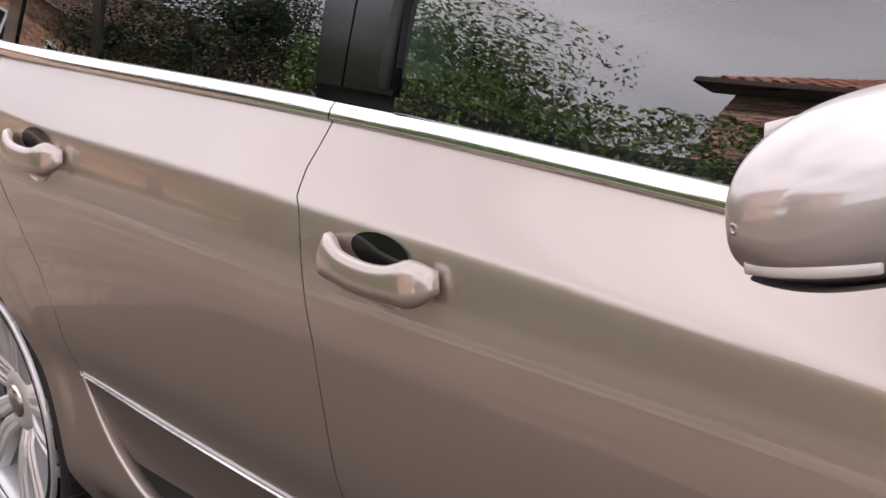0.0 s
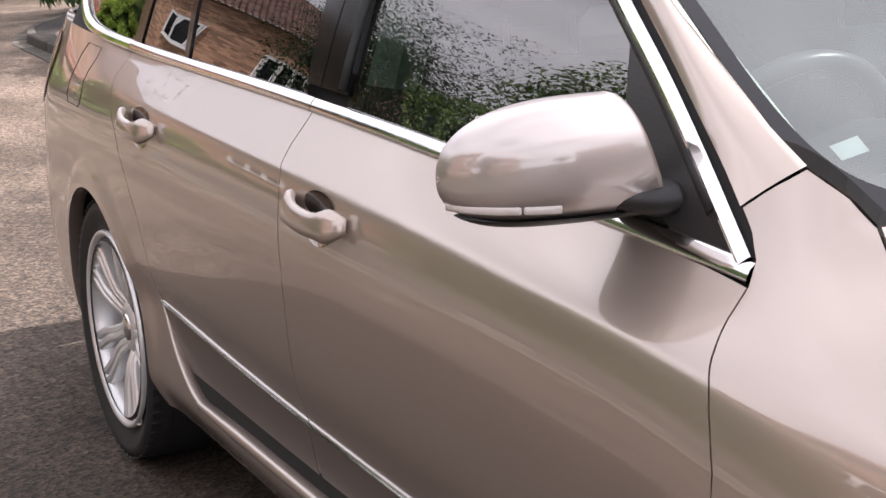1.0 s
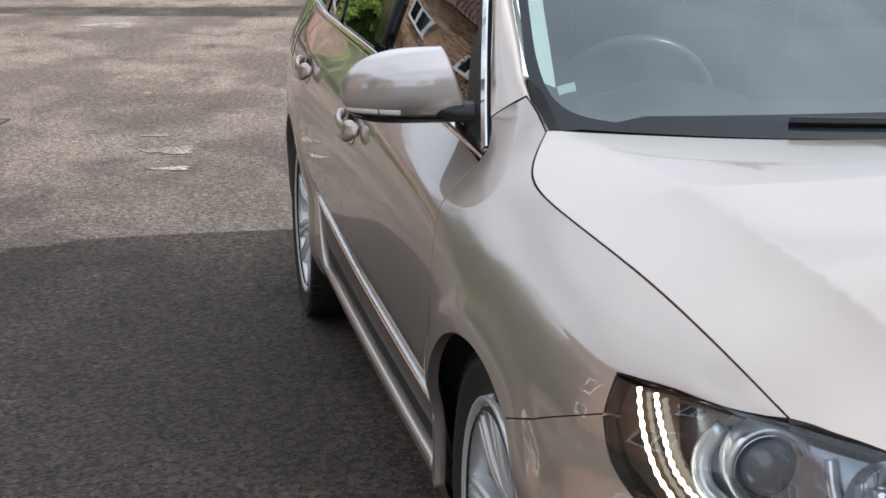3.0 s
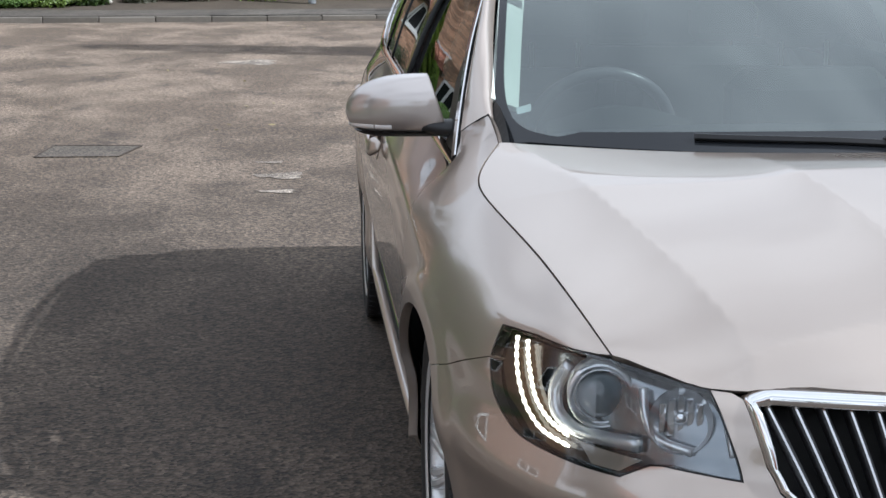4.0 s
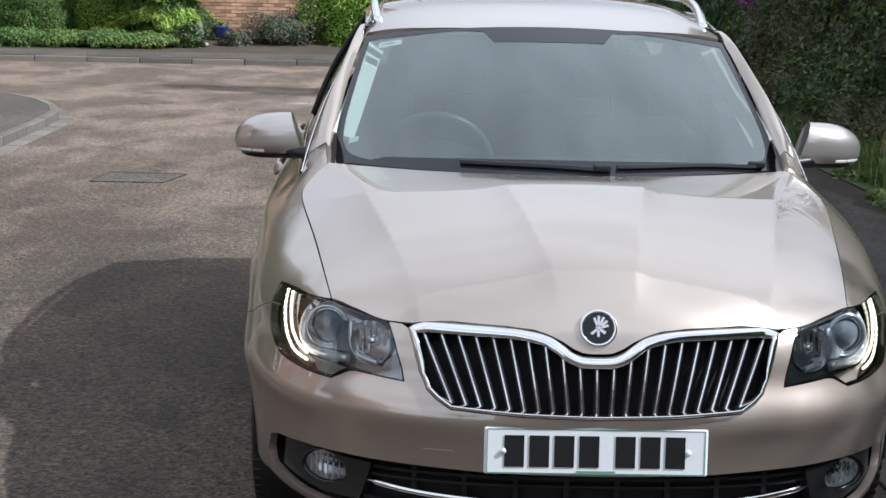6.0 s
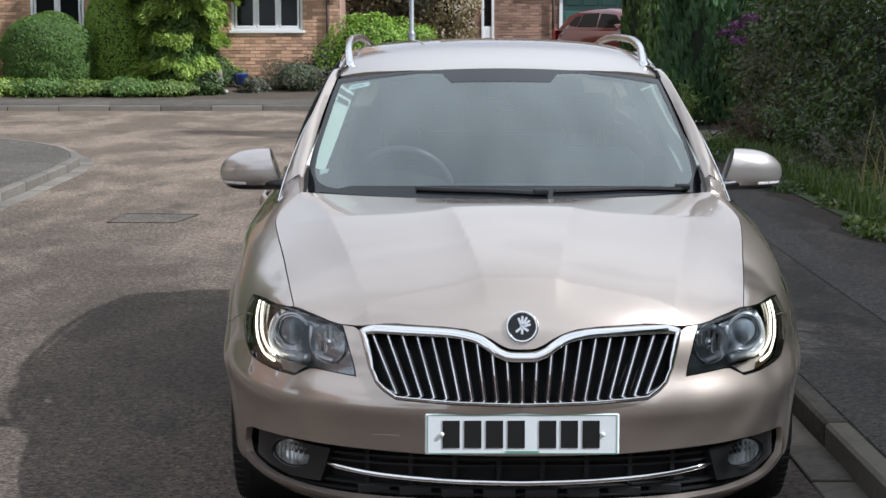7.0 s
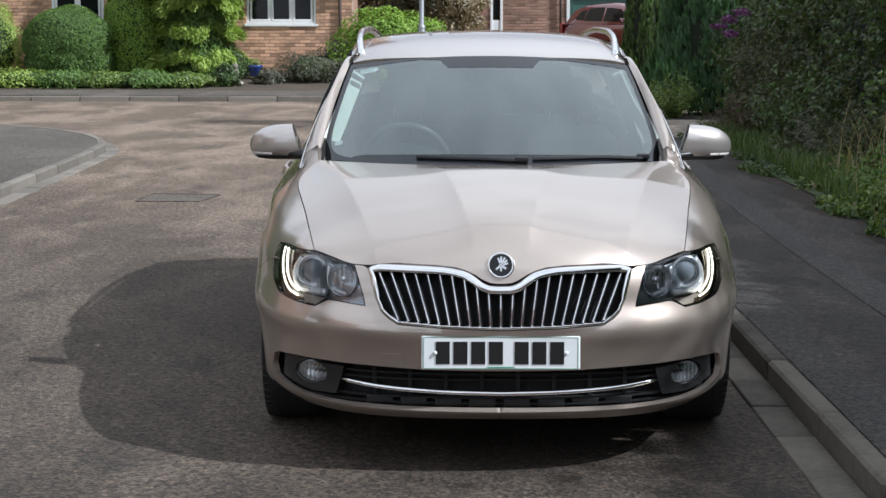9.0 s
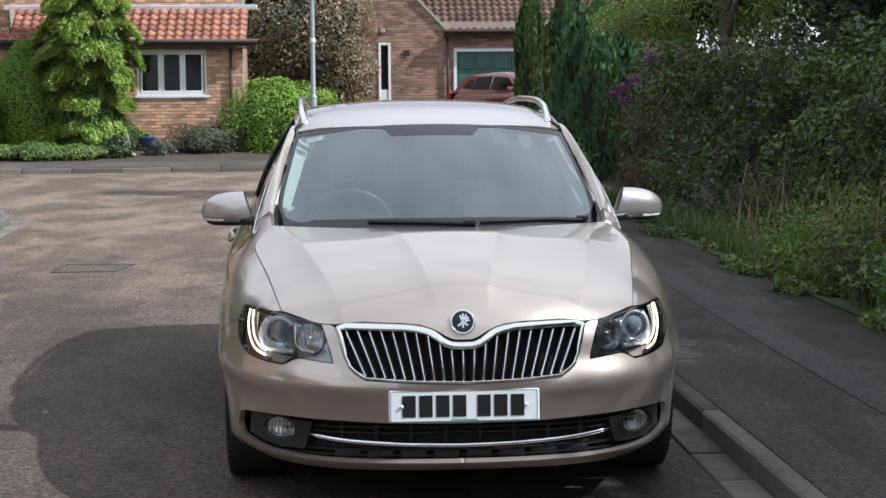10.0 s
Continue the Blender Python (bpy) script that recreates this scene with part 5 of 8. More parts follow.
# Door handles: bowed pulls over a scooped cup.
for doors, yc, zc in ((front_doors, 2.245, .838), (rear_doors, 3.235, .872)):
    uvc = side_xyz([(yc, zc)])[0]
    c, nrm = LOW(*uvc)[0], LOW.normal(*uvc)[0]
    slope = 0.05
    n = 25
    t = np.linspace(-1, 1, n)
    along = np.stack([np.zeros(n), t * 0.112, t * 0.112 * slope - .018 * (1 - t ** 2)], 1)
    out = 0.004 + 0.026 * (1 - np.abs(t) ** 3.6)
    base = np.array([LOW(*u)[0] for u in side_xyz(np.stack([yc + along[:, 1], zc + along[:, 2]], 1))])
    p = base + nrm * out[:, None]
    sc = (1.05 + 0.38 * np.exp(-((np.abs(t) - .74) / .2) ** 2)) * (1 - .45 * np.abs(t) ** 10)
    prof = [(-.016, -.005), (-.019, .0), (-.016, .0055), (-.006, .0075), (.006, .0075), (.016, .0055), (.019, .0), (.016, -.005), (.0, -.007)]
    pulls = pair("door_handle", sweep(p, prof, up=nrm, scale=sc), M["paint"], doors, "body-coloured bowed door handle", smooth=True)
    # Cup: a shallow bowl of darker shade under the grip.
    ring, m = 28, 7
    cupv, cupf = [], []
    for a in range(ring):
        an = 2 * math.pi * a / ring
        for k in range(m):
            s = 1 - k / (m - 1)
            y, z = yc + 0.062 * s * math.cos(an) - 0.004, zc - 0.010 + (0.044 if math.sin(an) < 0 else 0.030) * s * math.sin(an)
            cupv.append((y, z, (1 - s * s)))
    uvq = side_xyz([(y, z) for y, z, _ in cupv])
    q = LOW(uvq[:, 0], uvq[:, 1]) + nrm * 0.0012
    nn = LOW.normal(uvq[:, 0], uvq[:, 1])
    for a in range(ring):
        b = (a + 1) % ring
        cupf += [(a * m + k, a * m + k + 1, b * m + k + 1, b * m + k) for k in range(m - 1)]
    tiltn = nn.copy()
    for i, (y, z, d) in enumerate(cupv):
        tiltn[i] += np.array([0, (yc - y) / 0.062, (zc - z) / 0.045]) * 0.55
    tiltn /= np.linalg.norm(tiltn, axis=1)[:, None]
    pair("handle_cup", (q, cupf, tiltn), M["paint"], doors)
    # Flat black oval on the door skin, painted for the recess's shade.
    an_ = np.linspace(0, 2 * math.pi, 30, endpoint=False)
    rec = side_xyz([(yc + .006 + .058 * math.cos(k), zc + .009 + .060 * slope * math.cos(k) + .019 * math.sin(k)) for k in an_])
    pair("handle_recess", skin(LOW, rec, step=.012, gap=0, depth=0, lift=.0022), M["gloss_black"], doors, "flat black patch for the shade behind the handle")

# Greenhouse: side glass, black posts, bright surround, pillars.
FRONT_EDGE = [(-.776, 1.296, .897), (-.758, 1.372, .968), (-.737, 1.472, 1.040), (-.702, 1.620, 1.140), (-.66, 1.80, 1.245), (-.60, 2.05, 1.345), (-.585, 2.25, 1.385)]


fe = nearest(FLANK, FRONT_EDGE)
top_v = .47
glass_f = np.array([tuple(q) for q in (fe[:6] + [0.035, 0])] + [(2.36, top_v), (2.33, .012), (1.42, .012)])
pair("front_window", skin(FLANK, glass_f, step=0.05, gap=0, depth=0, lift=-0.006), M["side_glass"], front_doors)
glass_r = np.array([(2.50, .012), (2.53, top_v), (3.24, top_v), (3.14, .012)])
pair("rear_window", skin(FLANK, glass_r, step=0.05, gap=0, depth=0, lift=-0.006), M["dark_glass"], rear_doors)
glass_s = np.array([(3.17, .012), (3.27, top_v), (3.45, top_v), (3.50, .012)])
pair("rear_quarter_light", skin(FLANK, glass_s, step=0.05, gap=0, depth=0, lift=-0.006), M["dark_glass"], rear_doors)
glass_q = np.array([(3.56, .012), (3.52, .40), (3.60, .44), (4.2, .40), (4.22, .15), (4.10, .03), (3.95, .012)])
pair("cargo_window", skin(FLANK, glass_q, step=0.05, gap=0, depth=0, lift=-0.006), M["dark_glass"], quarters)
post_f = np.array([(2.33, .042), (2.36, top_v), (2.4355, top_v), (2.4355, .042)])
pair("pillar_cover", skin(FLANK, post_f, step=0.05, gap=0, depth=.01, lift=-.001), M["gloss_black"], front_doors)
post_r = np.array([(2.4395, .042), (2.4395, top_v), (2.53, top_v), (2.50, .042)])
pair("pillar_cover", skin(FLANK, post_r, step=0.05, gap=0, depth=.01, lift=-.001), M["gloss_black"], rear_doors)
for y0, y1, ow in ((3.14, 3.17, rear_doors), (3.50, 3.56, quarters)):
    o = np.array([(y0, .01), (y0 + (.10 if y0 < 3.3 else -.05), top_v), (y1 + (.10 if y0 < 3.3 else -.04), top_v), (y1, .01)])
    pair("window_post", skin(FLANK, o, step=0.05, gap=0, depth=.01, lift=-.002), M["gloss_black"], ow)
p = FLANK(np.full(8, 2.345), np.linspace(.05, top_v, 8)) + [-.003, 0, 0]
pair("window_post_trim", sweep(p, ring_profile(.008, k=6), up=(0, 1, 0)), M["cabin"], front_doors, smooth=True)
# Mirror triangle in the front corner of the window.
tri = np.array([tuple(q) for q in (fe[:4] + [0.03, .02])] + [(1.60, .155), (1.545, .10), (1.47, .03), (1.455, .022), (1.36, .022)])
tri_o = pair("mirror_triangle", skin(FLANK, tri, step=0.02, gap=0, depth=.008, lift=.002), M["black"], front_doors, "matt black triangle behind the mirror")
# Bright surround: along the belt, up the front edge, over the doors.
strip_prof = [(-.0125, -.004), (-.0125, .001), (-.009, .0035), (0, .0052), (.009, .0035), (.0125, .001), (.0125, -.004)]
outw = np.array([-.80, 0, .60])
for doors, y0, y1 in ((front_doors, 1.306, 2.4385), (rear_doors, 2.4415, 3.5485)):
    b1 = np.array([FLANK(y, .012)[0] for y in np.linspace(y0, y1, 36)]) + [-.004, 0, 0]
    pair("window_strip", sweep(b1, strip_prof, up=outw, caps=False), M["chrome"], doors, "bright metal strip below the window", smooth=True)
rear_up = np.array([FLANK(y, v)[0] for y, v in [(3.5515, .012), (3.75, .013), (3.92, .018), (4.04, .034), (4.13, .07), (4.20, .13), (4.235, .22), (4.24, .33)]]) + [-.004, 0, 0]
pair("window_strip", sweep(curve3(rear_up, 40), strip_prof, up=outw), M["chrome"], quarters, smooth=False)
fe3 = nearest(FLANK, [(-.771, 1.322, .912), (-.762, 1.3675, .9515), (-.748, 1.4335, 1.0065), (-.724, 1.538, 1.0835), (-.70, 1.630, 1.140), (-.66, 1.81, 1.245), (-.60, 2.06, 1.345), (-.585, 2.26, 1.385)])
fr = FLANK(fe3[:, 0], fe3[:, 1]) + [-.004, 0, 0]
pair("window_edge_strip", sweep(curve3(fr, 40), [(-.0095, -.004), (-.0095, .001), (-.006, .003), (.006, .003), (.0095, .001), (.0095, -.004)], up=(-.85, -.25, .45), caps=False), M["chrome"], front_doors, "bright metal strip up the windscreen pillar")
edge_bed = FLANK(fe3[:, 0] - .004, fe3[:, 1]) + [.004, 0, 0]
pair("edge_bed", sweep(curve3(edge_bed, 40), [(-.026, -.004), (-.026, .0), (.026, .0), (.026, -.004)], up=(-.85, -.25, .45)), M["shell"], front_doors)
seal = FLANK(fe3[:, 0] + 0.026, fe3[:, 1] + .002)[1:] + [-.002, 0, 0]
pair("window_seal", sweep(curve3(seal, 30), ring_profile(.009, .004, 8), up=(-.8, 0, .5)), M["black"], front_doors, smooth=True)
roof_line = np.array([FLANK(y, .485)[0] for y in np.linspace(2.1, 4.2, 30)])
pair("window_top_strip", sweep(roof_line, [(-.008, -.002), (-.008, .004), (.008, .004), (.008, -.002)], up=outw), M["chrome"])

# Windscreen pillars, between the bright strip and the screen.
outer = curve3([(-.757, 1.3535, .9655), (-.748, 1.392, .998)] + [tuple(q) for q in (np.array(FRONT_EDGE[2:]) + [.002, -.020, .002])], 40)
inner = curve3([(-.699, 1.3135, 1.0085), (-.690, 1.365, 1.037), (-.668, 1.50, 1.107), (-.646, 1.64, 1.178), (-.622, 1.78, 1.255), (-.598, 1.91, 1.322), (-.575, 2.2, 1.388)], 40)
inner[3:] -= [.011, 0, 0]
inner[1:3] -= [[.004, 0, 0], [.008, 0, 0]]
foot_uv = nearest(SCR, inner[:34] + [.004, 0, 0])
inner_foot = np.concatenate([SCR(foot_uv[:, 0], foot_uv[:, 1]), inner[34:] + [.006, .0, -.012]])
pv, pf = [], []
W = 9
for i in range(40):
    a, b = outer[i], inner[i]
    across = b - a
    nn = np.cross(inner[min(i + 1, 39)] - inner[max(i - 1, 0)], across)
    nn /= np.linalg.norm(nn)
    if nn[2] < 0:
        nn = -nn
    for j in range(W):
        t = j / (W - 1)
        pv.append(a + across * t + nn * 0.020 * math.sin(math.pi * t) ** 0.8 * min(1, .12 + i / 14))
    pv.append(inner_foot[i])
W += 1
for i in range(39):
    pf += [(i * W + j, i * W + j + 1, (i + 1) * W + j + 1, (i + 1) * W + j) for j in range(W - 1)]
pvn = np.array(pv)
pair("windscreen_pillar", (pvn, pf), M["paint"], smooth=True)
heel = curve3([tuple(SHUT[-1]), (-.692, 1.25, .982), FOOT_IN[0], FOOT_IN[1]], 14)
heel_uv = nearest(SCR, heel + [.010, 0, 0])
hv = np.concatenate([heel, SCR(heel_uv[:, 0], heel_uv[:, 1])])
pair("pillar_heel", (hv, [(i, i + 1, 15 + i, 14 + i) for i in range(13)]), M["paint"], smooth=True)

# Windscreen with its dark printed edge.
sc_out = nearest(SCR, list(blur(curve3([(-.672, 1.235, .948), (-.686, 1.265, .965), (-.690, 1.30, .985), (-.682, 1.40, 1.045), (-.655, 1.55, 1.125), (-.628, 1.72, 1.22), (-.600, 1.885, 1.318)], 60), 2, 0)) + [(-.40, 1.82, 1.345), (-.2, 1.78, 1.362), (0, 1.765, 1.368)])
sc_o = np.concatenate([sc_out, (sc_out[::-1] * [-1, 1])[1:], [(k, 0.012) for k in np.linspace(.62, -.62, 20)]])
sc_in = nearest(SCR, list(blur(curve3([(-.57, 1.195, .990), (-.625, 1.245, .996), (-.652, 1.30, 1.008), (-.660, 1.36, 1.034), (-.656, 1.43, 1.070), (-.633, 1.58, 1.153), (-.609, 1.72, 1.228), (-.588, 1.848, 1.302)], 60), 3, 0)) + [(-.40, 1.795, 1.333), (-.30, 1.78, 1.34)])
sc_i = [tuple(q) for q in sc_in] + [(-.24, .725), (-.20, .66), (.20, .66), (.24, .725)] + [tuple(q) for q in (sc_in[::-1] * [-1, 1])] + [(k, .078 - .02 * (k / .5) ** 2) for k in np.linspace(.52, -.52, 16)]
sc_i = np.array(sc_i)
part("windscreen_border", skin(SCR, sc_o, [sc_i], step=0.035, gap=0.0, depth=0.006), M["frit"])
screen = part("windscreen", skin(SCR, sc_i, step=0.04, gap=-0.002, depth=0, lift=-0.001), M["glass"], label="raked windscreen reflecting the sky")
st = nearest(SCR, [(-.555, 1.818, 1.296), (-.475, 1.808, 1.302), (-.475, 1.778, 1.282), (-.555, 1.788, 1.276)])
sticker = part("screen_sticker", skin(SCR, st, step=0.02, gap=0, depth=0, lift=-.003), M["sticker"], screen, "small pale sticker inside the windscreen")
st2 = nearest(SCR, [(-.545, 1.805, 1.288), (-.495, 1.80, 1.292), (-.495, 1.794, 1.287), (-.545, 1.799, 1.283)])
part("sticker_bar", skin(SCR, st2, step=0.02, gap=0, depth=0, lift=-.0022), M["blue_ink"], sticker)
pk = nearest(SCR, [(-.640, 1.350, 1.034), (-.604, 1.345, 1.036), (-.606, 1.322, 1.021), (-.640, 1.328, 1.019)])
part("permit_pocket", skin(SCR, pk, step=0.02, gap=0, depth=0, lift=-.004), M["sticker"], screen)

# Roof, rails.
ro = [tuple(q) for q in nearest(ROOF, [(-.590, 1.905, 1.318), (-.40, 1.832, 1.35), (-.2, 1.79, 1.366), (0, 1.775, 1.37)])]
ro = [(-.60, .55), (-.598, .35)] + ro
ro = np.array(ro + [(-a, b) for a, b in ro[::-1]][1:] + [(.61, 1.0), (.61, 2.0), (.57, 2.70), (-.57, 2.70), (-.61, 2.0), (-.61, 1.0)])
part("roof", skin(ROOF, ro, step=0.05, gap=0.001, depth=0.02), M["paint"])
edge = np.array([ROOF(-.60, k)[0] for k in np.linspace(.25, 2.68, 30)])
low_e = np.array([FLANK(y, .475)[0] for y in np.linspace(1.98, 4.40, 30)])
ev = np.concatenate([edge, (edge + low_e) / 2 + [-.008, 0, .006], low_e])
pair("roof_side", (ev, [(i, i + 1, 30 + i + 1, 30 + i) for i in range(29)] + [(30 + i, 31 + i, 61 + i, 60 + i) for i in range(29)]), M["paint"], smooth=True)
rp = curve3([(-.562, 2.05, 1.352), (-.570, 2.13, 1.375), (-.580, 2.27, 1.410), (-.587, 2.47, 1.438), (-.590, 2.75, 1.455), (-.590, 3.3, 1.460), (-.58, 3.8, 1.442), (-.57, 4.05, 1.412), (-.56, 4.18, 1.37)], 60)
pair("roof_rail", sweep(rp, [(-.008, -.016), (-.013, -.008), (-.013, .008), (-.007, .013), (.007, .013), (.013, .008), (.013, -.008), (.008, -.016)], scale=np.concatenate([np.linspace(1.25, 1, 10), np.ones(40), np.linspace(1, 1.25, 10)])), M["satin"], label="silver roof rail", smooth=True)
tg = np.array([(-.62, 4.72, .95), (.62, 4.72, .95), (.50, 4.40, 1.355), (-.50, 4.40, 1.355), (-.60, 4.60, .95), (.60, 4.60, .95), (.50, 4.30, 1.34), (-.50, 4.30, 1.34)])
part("tailgate", (tg, [(0, 1, 2, 3), (7, 6, 5, 4), (0, 4, 5, 1), (1, 5, 6, 2), (2, 6, 7, 3), (3, 7, 4, 0)]), M["dark_glass"])

for o in bpy.data.objects:
    if o.parent and o.name.split(".")[0] in ("windscreen", "front_window", "rear_window", "lamp_glass", "fog_glass"):
        o.visible_shadow = False

# Door mirrors: a shaped shell, a dark foot and a slim turn lamp.
ts = np.sin(np.linspace(0, math.pi / 2, 60)) ** 1.0
mv, mf, K = [], [], 72
MX0, MLEN = -.790, .215


def mirror_section(t):
    """Top, bottom, front and rear reach of the shell at a fraction of its length."""
    top = .084 * math.sqrt(max(0, 1 - t ** 3.3))
    bot = .056 * max(0, 1 - t ** 7) ** 0.5
    front = (.060 + .032 * t * (2 - t)) * math.sqrt(max(0, 1 - t ** 3.0))
    rear = .045 * math.sqrt(max(0, 1 - t ** 4))
    return top, bot, front, rear


for t in ts:
    x = MX0 - MLEN * t
    top, bot, front, rear = mirror_section(min(t, .9995))
    zc_, yc_ = .997 - .006 * t, 1.520 + .070 * t
    for k in range(K):
        a = 2 * math.pi * k / K
        ca, sa = math.cos(a), math.sin(a)
        yy = yc_ + (front if ca < 0 else rear) * np.sign(ca) * abs(ca) ** (.88 if ca < 0 else .6)
        zz = zc_ + (top if sa > 0 else bot) * np.sign(sa) * abs(sa) ** (.76 if sa > 0 else .72)
        mv.append((x - .028 * max(0.0, (zz - zc_) / .084) * (1 - t) ** 2 + .016 * max(0.0, (zc_ - zz) / .05) * (1 - t) ** 2, yy, zz))
for i in range(len(ts) - 1):
    mf += [(i * K + k, i * K + (k + 1) % K, (i + 1) * K + (k + 1) % K, (i + 1) * K + k) for k in range(K)]
mf += [tuple(range(K)), tuple(reversed([(len(ts) - 1) * K + k for k in range(K)]))]
mv = np.array(mv)
mirs = pair("door_mirror", (mv, mf), M["mirror_paint"], label="rounded silver-beige door mirror", smooth=True)
# Lower cap and turn lamp follow the shell's front.
cap_v, CW = [], 21
for t in ts:
    top, bot, front, rear = mirror_section(min(t, .9995))
    zc_, yc_ = .997 - .006 * t, 1.520 + .070 * t
    s0 = min(1.0, ((zc_ - .9525) / max(bot, 1e-4)) ** (1 / .72))
    for a in np.linspace(math.pi + math.asin(s0), 2 * math.pi - math.asin(s0), CW):
        ca, sa = math.cos(a), math.sin(a)
        yy = yc_ + (front if ca < 0 else rear) * np.sign(ca) * abs(ca) ** (.88 if ca < 0 else .6) * 1.02
        zz = zc_ - bot * abs(sa) ** .72 - .006
        cap_v.append((MX0 - MLEN * t + .016 * max(0.0, (zc_ - zz) / .05) * (1 - t) ** 2, yy, zz))
cap_v = np.array(cap_v)
cap_f = [(i * CW + k, i * CW + k + 1, (i + 1) * CW + k + 1, (i + 1) * CW + k) for i in range(len(ts) - 1) for k in range(CW - 1)]
pair("mirror_base", (cap_v, cap_f), M["black"], mirs, smooth=True)


def shell_front(t, z):
    """The shell's front at a fraction of its length and a height below its middle."""
    top, bot, front, rear = mirror_section(t)
    zc_, yc_ = .997 - .006 * t, 1.520 + .070 * t
    sa = min(1, max(0, (zc_ - z) / max(bot, 1e-4))) ** (1 / .72)
    return (MX0 - MLEN * t, yc_ - front * math.sqrt(max(0, 1 - sa * sa)) ** .88, z)


for t0, t1, wid, nm in ((.52, .70, 1.0, "turn_lamp"), (.71, .965, 1.0, "turn_lamp")):
    ll = np.array([shell_front(t, .9605) for t in np.linspace(t0, t1, 24)])
    pair(nm, sweep(ll + [0, -.0005, 0], ring_profile(.0025, .0058, 8), scale=np.concatenate([[.8], np.ones(22), [.8]])), M["clear_white"], mirs, "slim clear turn lamp", smooth=True)
pair("mirror_glass", (np.array([(-.82, 1.573, .975), (-.82, 1.573, 1.065), (-.94, 1.615, 1.055), (-.95, 1.618, .98)]), [(0, 1, 2, 3)]), M["chrome"], mirs)
foot = curve3([(-.756, 1.478, .958), (-.775, 1.482, .958), (-.80, 1.490, .961), (-.835, 1.508, .966)], 12)
pair("mirror_foot", sweep(foot, ring_profile(.030, .018, 14), scale=np.linspace(1.25, .95, 12)), M["black"], mirs, "matt black mirror arm", smooth=True)

# Headlamps.
inner_lamp = skin(LOW, lamp_fine, step=0.015, gap=0.004, depth=0, lift=-0.045)
ha, hb = pair("headlamp", inner_lamp, M["lamp_in"], label="large headlamp with lit daytime running lights")
pair("lamp_rim", skin(LOW, lamp_fine, [inset(dense(lamp_fine, .015), .0035)], step=0.02, gap=0.0005, depth=0.02, lift=-0.001), M["gloss_black"], (ha, hb))
cover = skin(LOW, lamp_fine, step=0.014, gap=0.003, depth=0, lift=0.0005)
pair("lamp_glass", cover, M["clear"], (ha, hb))


def lamp_frame(at, depth, aim=(-.25, -1, 0)):
    uv = nearest(LOW, [at])[0]
    p = LOW(*uv)[0] - LOW.normal(*uv)[0] * depth
    return Matrix.Translation(Vector(p)) @ Vector(aim).normalized().to_track_quat("X", "Z").to_matrix().to_4x4()


t1 = lamp_frame((-.66, .262, .667), .040)
pair("projector_bezel", moved(lathe([(-.03, .060), (.012, .056), (.016, .052), (.014, .048), (.002, .046), (-.004, .043)], 40), t1), M["bright_bowl"], (ha, hb), smooth=True)
pair("projector_ring", moved(lathe([(.006, .0465), (.012, .0455), (.012, .0425), (.004, .0405)], 40), t1), M["bulb"], (ha, hb), smooth=True)
pair("projector_lens", moved(lathe([(-.002, .041), (.010, .034), (.019, .022), (.023, .010), (.024, 0)], 40), t1), M["lens"], (ha, hb), "round projector lens", smooth=True)
t2 = lamp_frame((-.535, .168, .650), .030)
pair("main_beam_bowl", moved(lathe([(.012, .055), (.0, .050), (-.02, .036), (-.034, .018), (-.036, .012)], 40), t2 @ Matrix.Diagonal((1, .92, 1, 1))), M["bright_bowl"], (ha, hb), smooth=True)
pair("main_beam_cap", moved(lathe([(-.03, .013), (-.005, .012), (.0, .008), (.001, 0)], 20), t2), M["bulb"], (ha, hb), smooth=True)
for pts, wid in (([(-.712, .318, .712), (-.726, .338, .66), (-.718, .326, .62), (-.685, .275, .598), (-.60, .19, .600)], .013), ([(-.60, .197, .70), (-.596, .193, .66), (-.575, .175, .615), (-.52, .145, .600)], .008), ([(-.475, .14, .685), (-.468, .125, .64), (-.462, .115, .60)], .006)):
    p = on(LOW, pts, 18, lift=-.030)
    pair("lamp_trim", sweep(p, ring_profile(wid, .008, 8), up=(-.5, -1, .2)), M["bright_bowl"], (ha, hb), smooth=True)
for k in range(5):
    u_ = -.030 + k * .015
    pair("bowl_facet", moved(block((-.018 + .10 * u_ * u_ * 40, u_ - .006, -.038 + abs(u_) * .4), (-.010 + .10 * u_ * u_ * 40, u_ + .006, .040 - abs(u_) * .5), .002), t2), M["bulb"], (ha, hb))
# Daylight strips: rows of bright diodes.
for pts in ([(-.757, .467, .721), (-.767, .427, .675), (-.764, .40, .640), (-.757, .375, .613), (-.735, .332, .588), (-.697, .277, .577)], [(-.741, .437, .719), (-.748, .387, .668), (-.742, .360, .633), (-.727, .322, .607), (-.700, .282, .592)]):
    p = on(LOW, pts, 60, lift=-.016)
    wob = np.where(np.arange(60) % 4 < 2, 1.0, .62)
    pair("daylight_strip", sweep(p, ring_profile(.0042, .0036, 8), up=(-.6, -.8, .1), scale=wob), M["led"], (ha, hb), "lit daytime light strip", smooth=True)
outer_dark = nearest(LOW, [(-.779, .49, .731), (-.745, .440, .728), (-.728, .405, .727), (-.735, .37, .66), (-.722, .325, .615), (-.69, .272, .588), (-.62, .196, .584), (-.645, .225, .556), (-.71, .293, .564), (-.756, .362, .577), (-.787, .44, .618), (-.794, .48, .675)])
pair("daylight_bed", skin(LOW, outer_dark, step=0.02, gap=0, depth=0, lift=-.026), M["amber"], (ha, hb), "brown reflector bed round the light strips")
mk = nearest(LOW, [(-.683, .262, .590), (-.59, .173, .583), (-.622, .196, .558), (-.66, .235, .559)])
pair("side_marker", skin(LOW, mk, step=0.02, gap=0.001, depth=0, lift=-.010), M["marker"], (ha, hb))

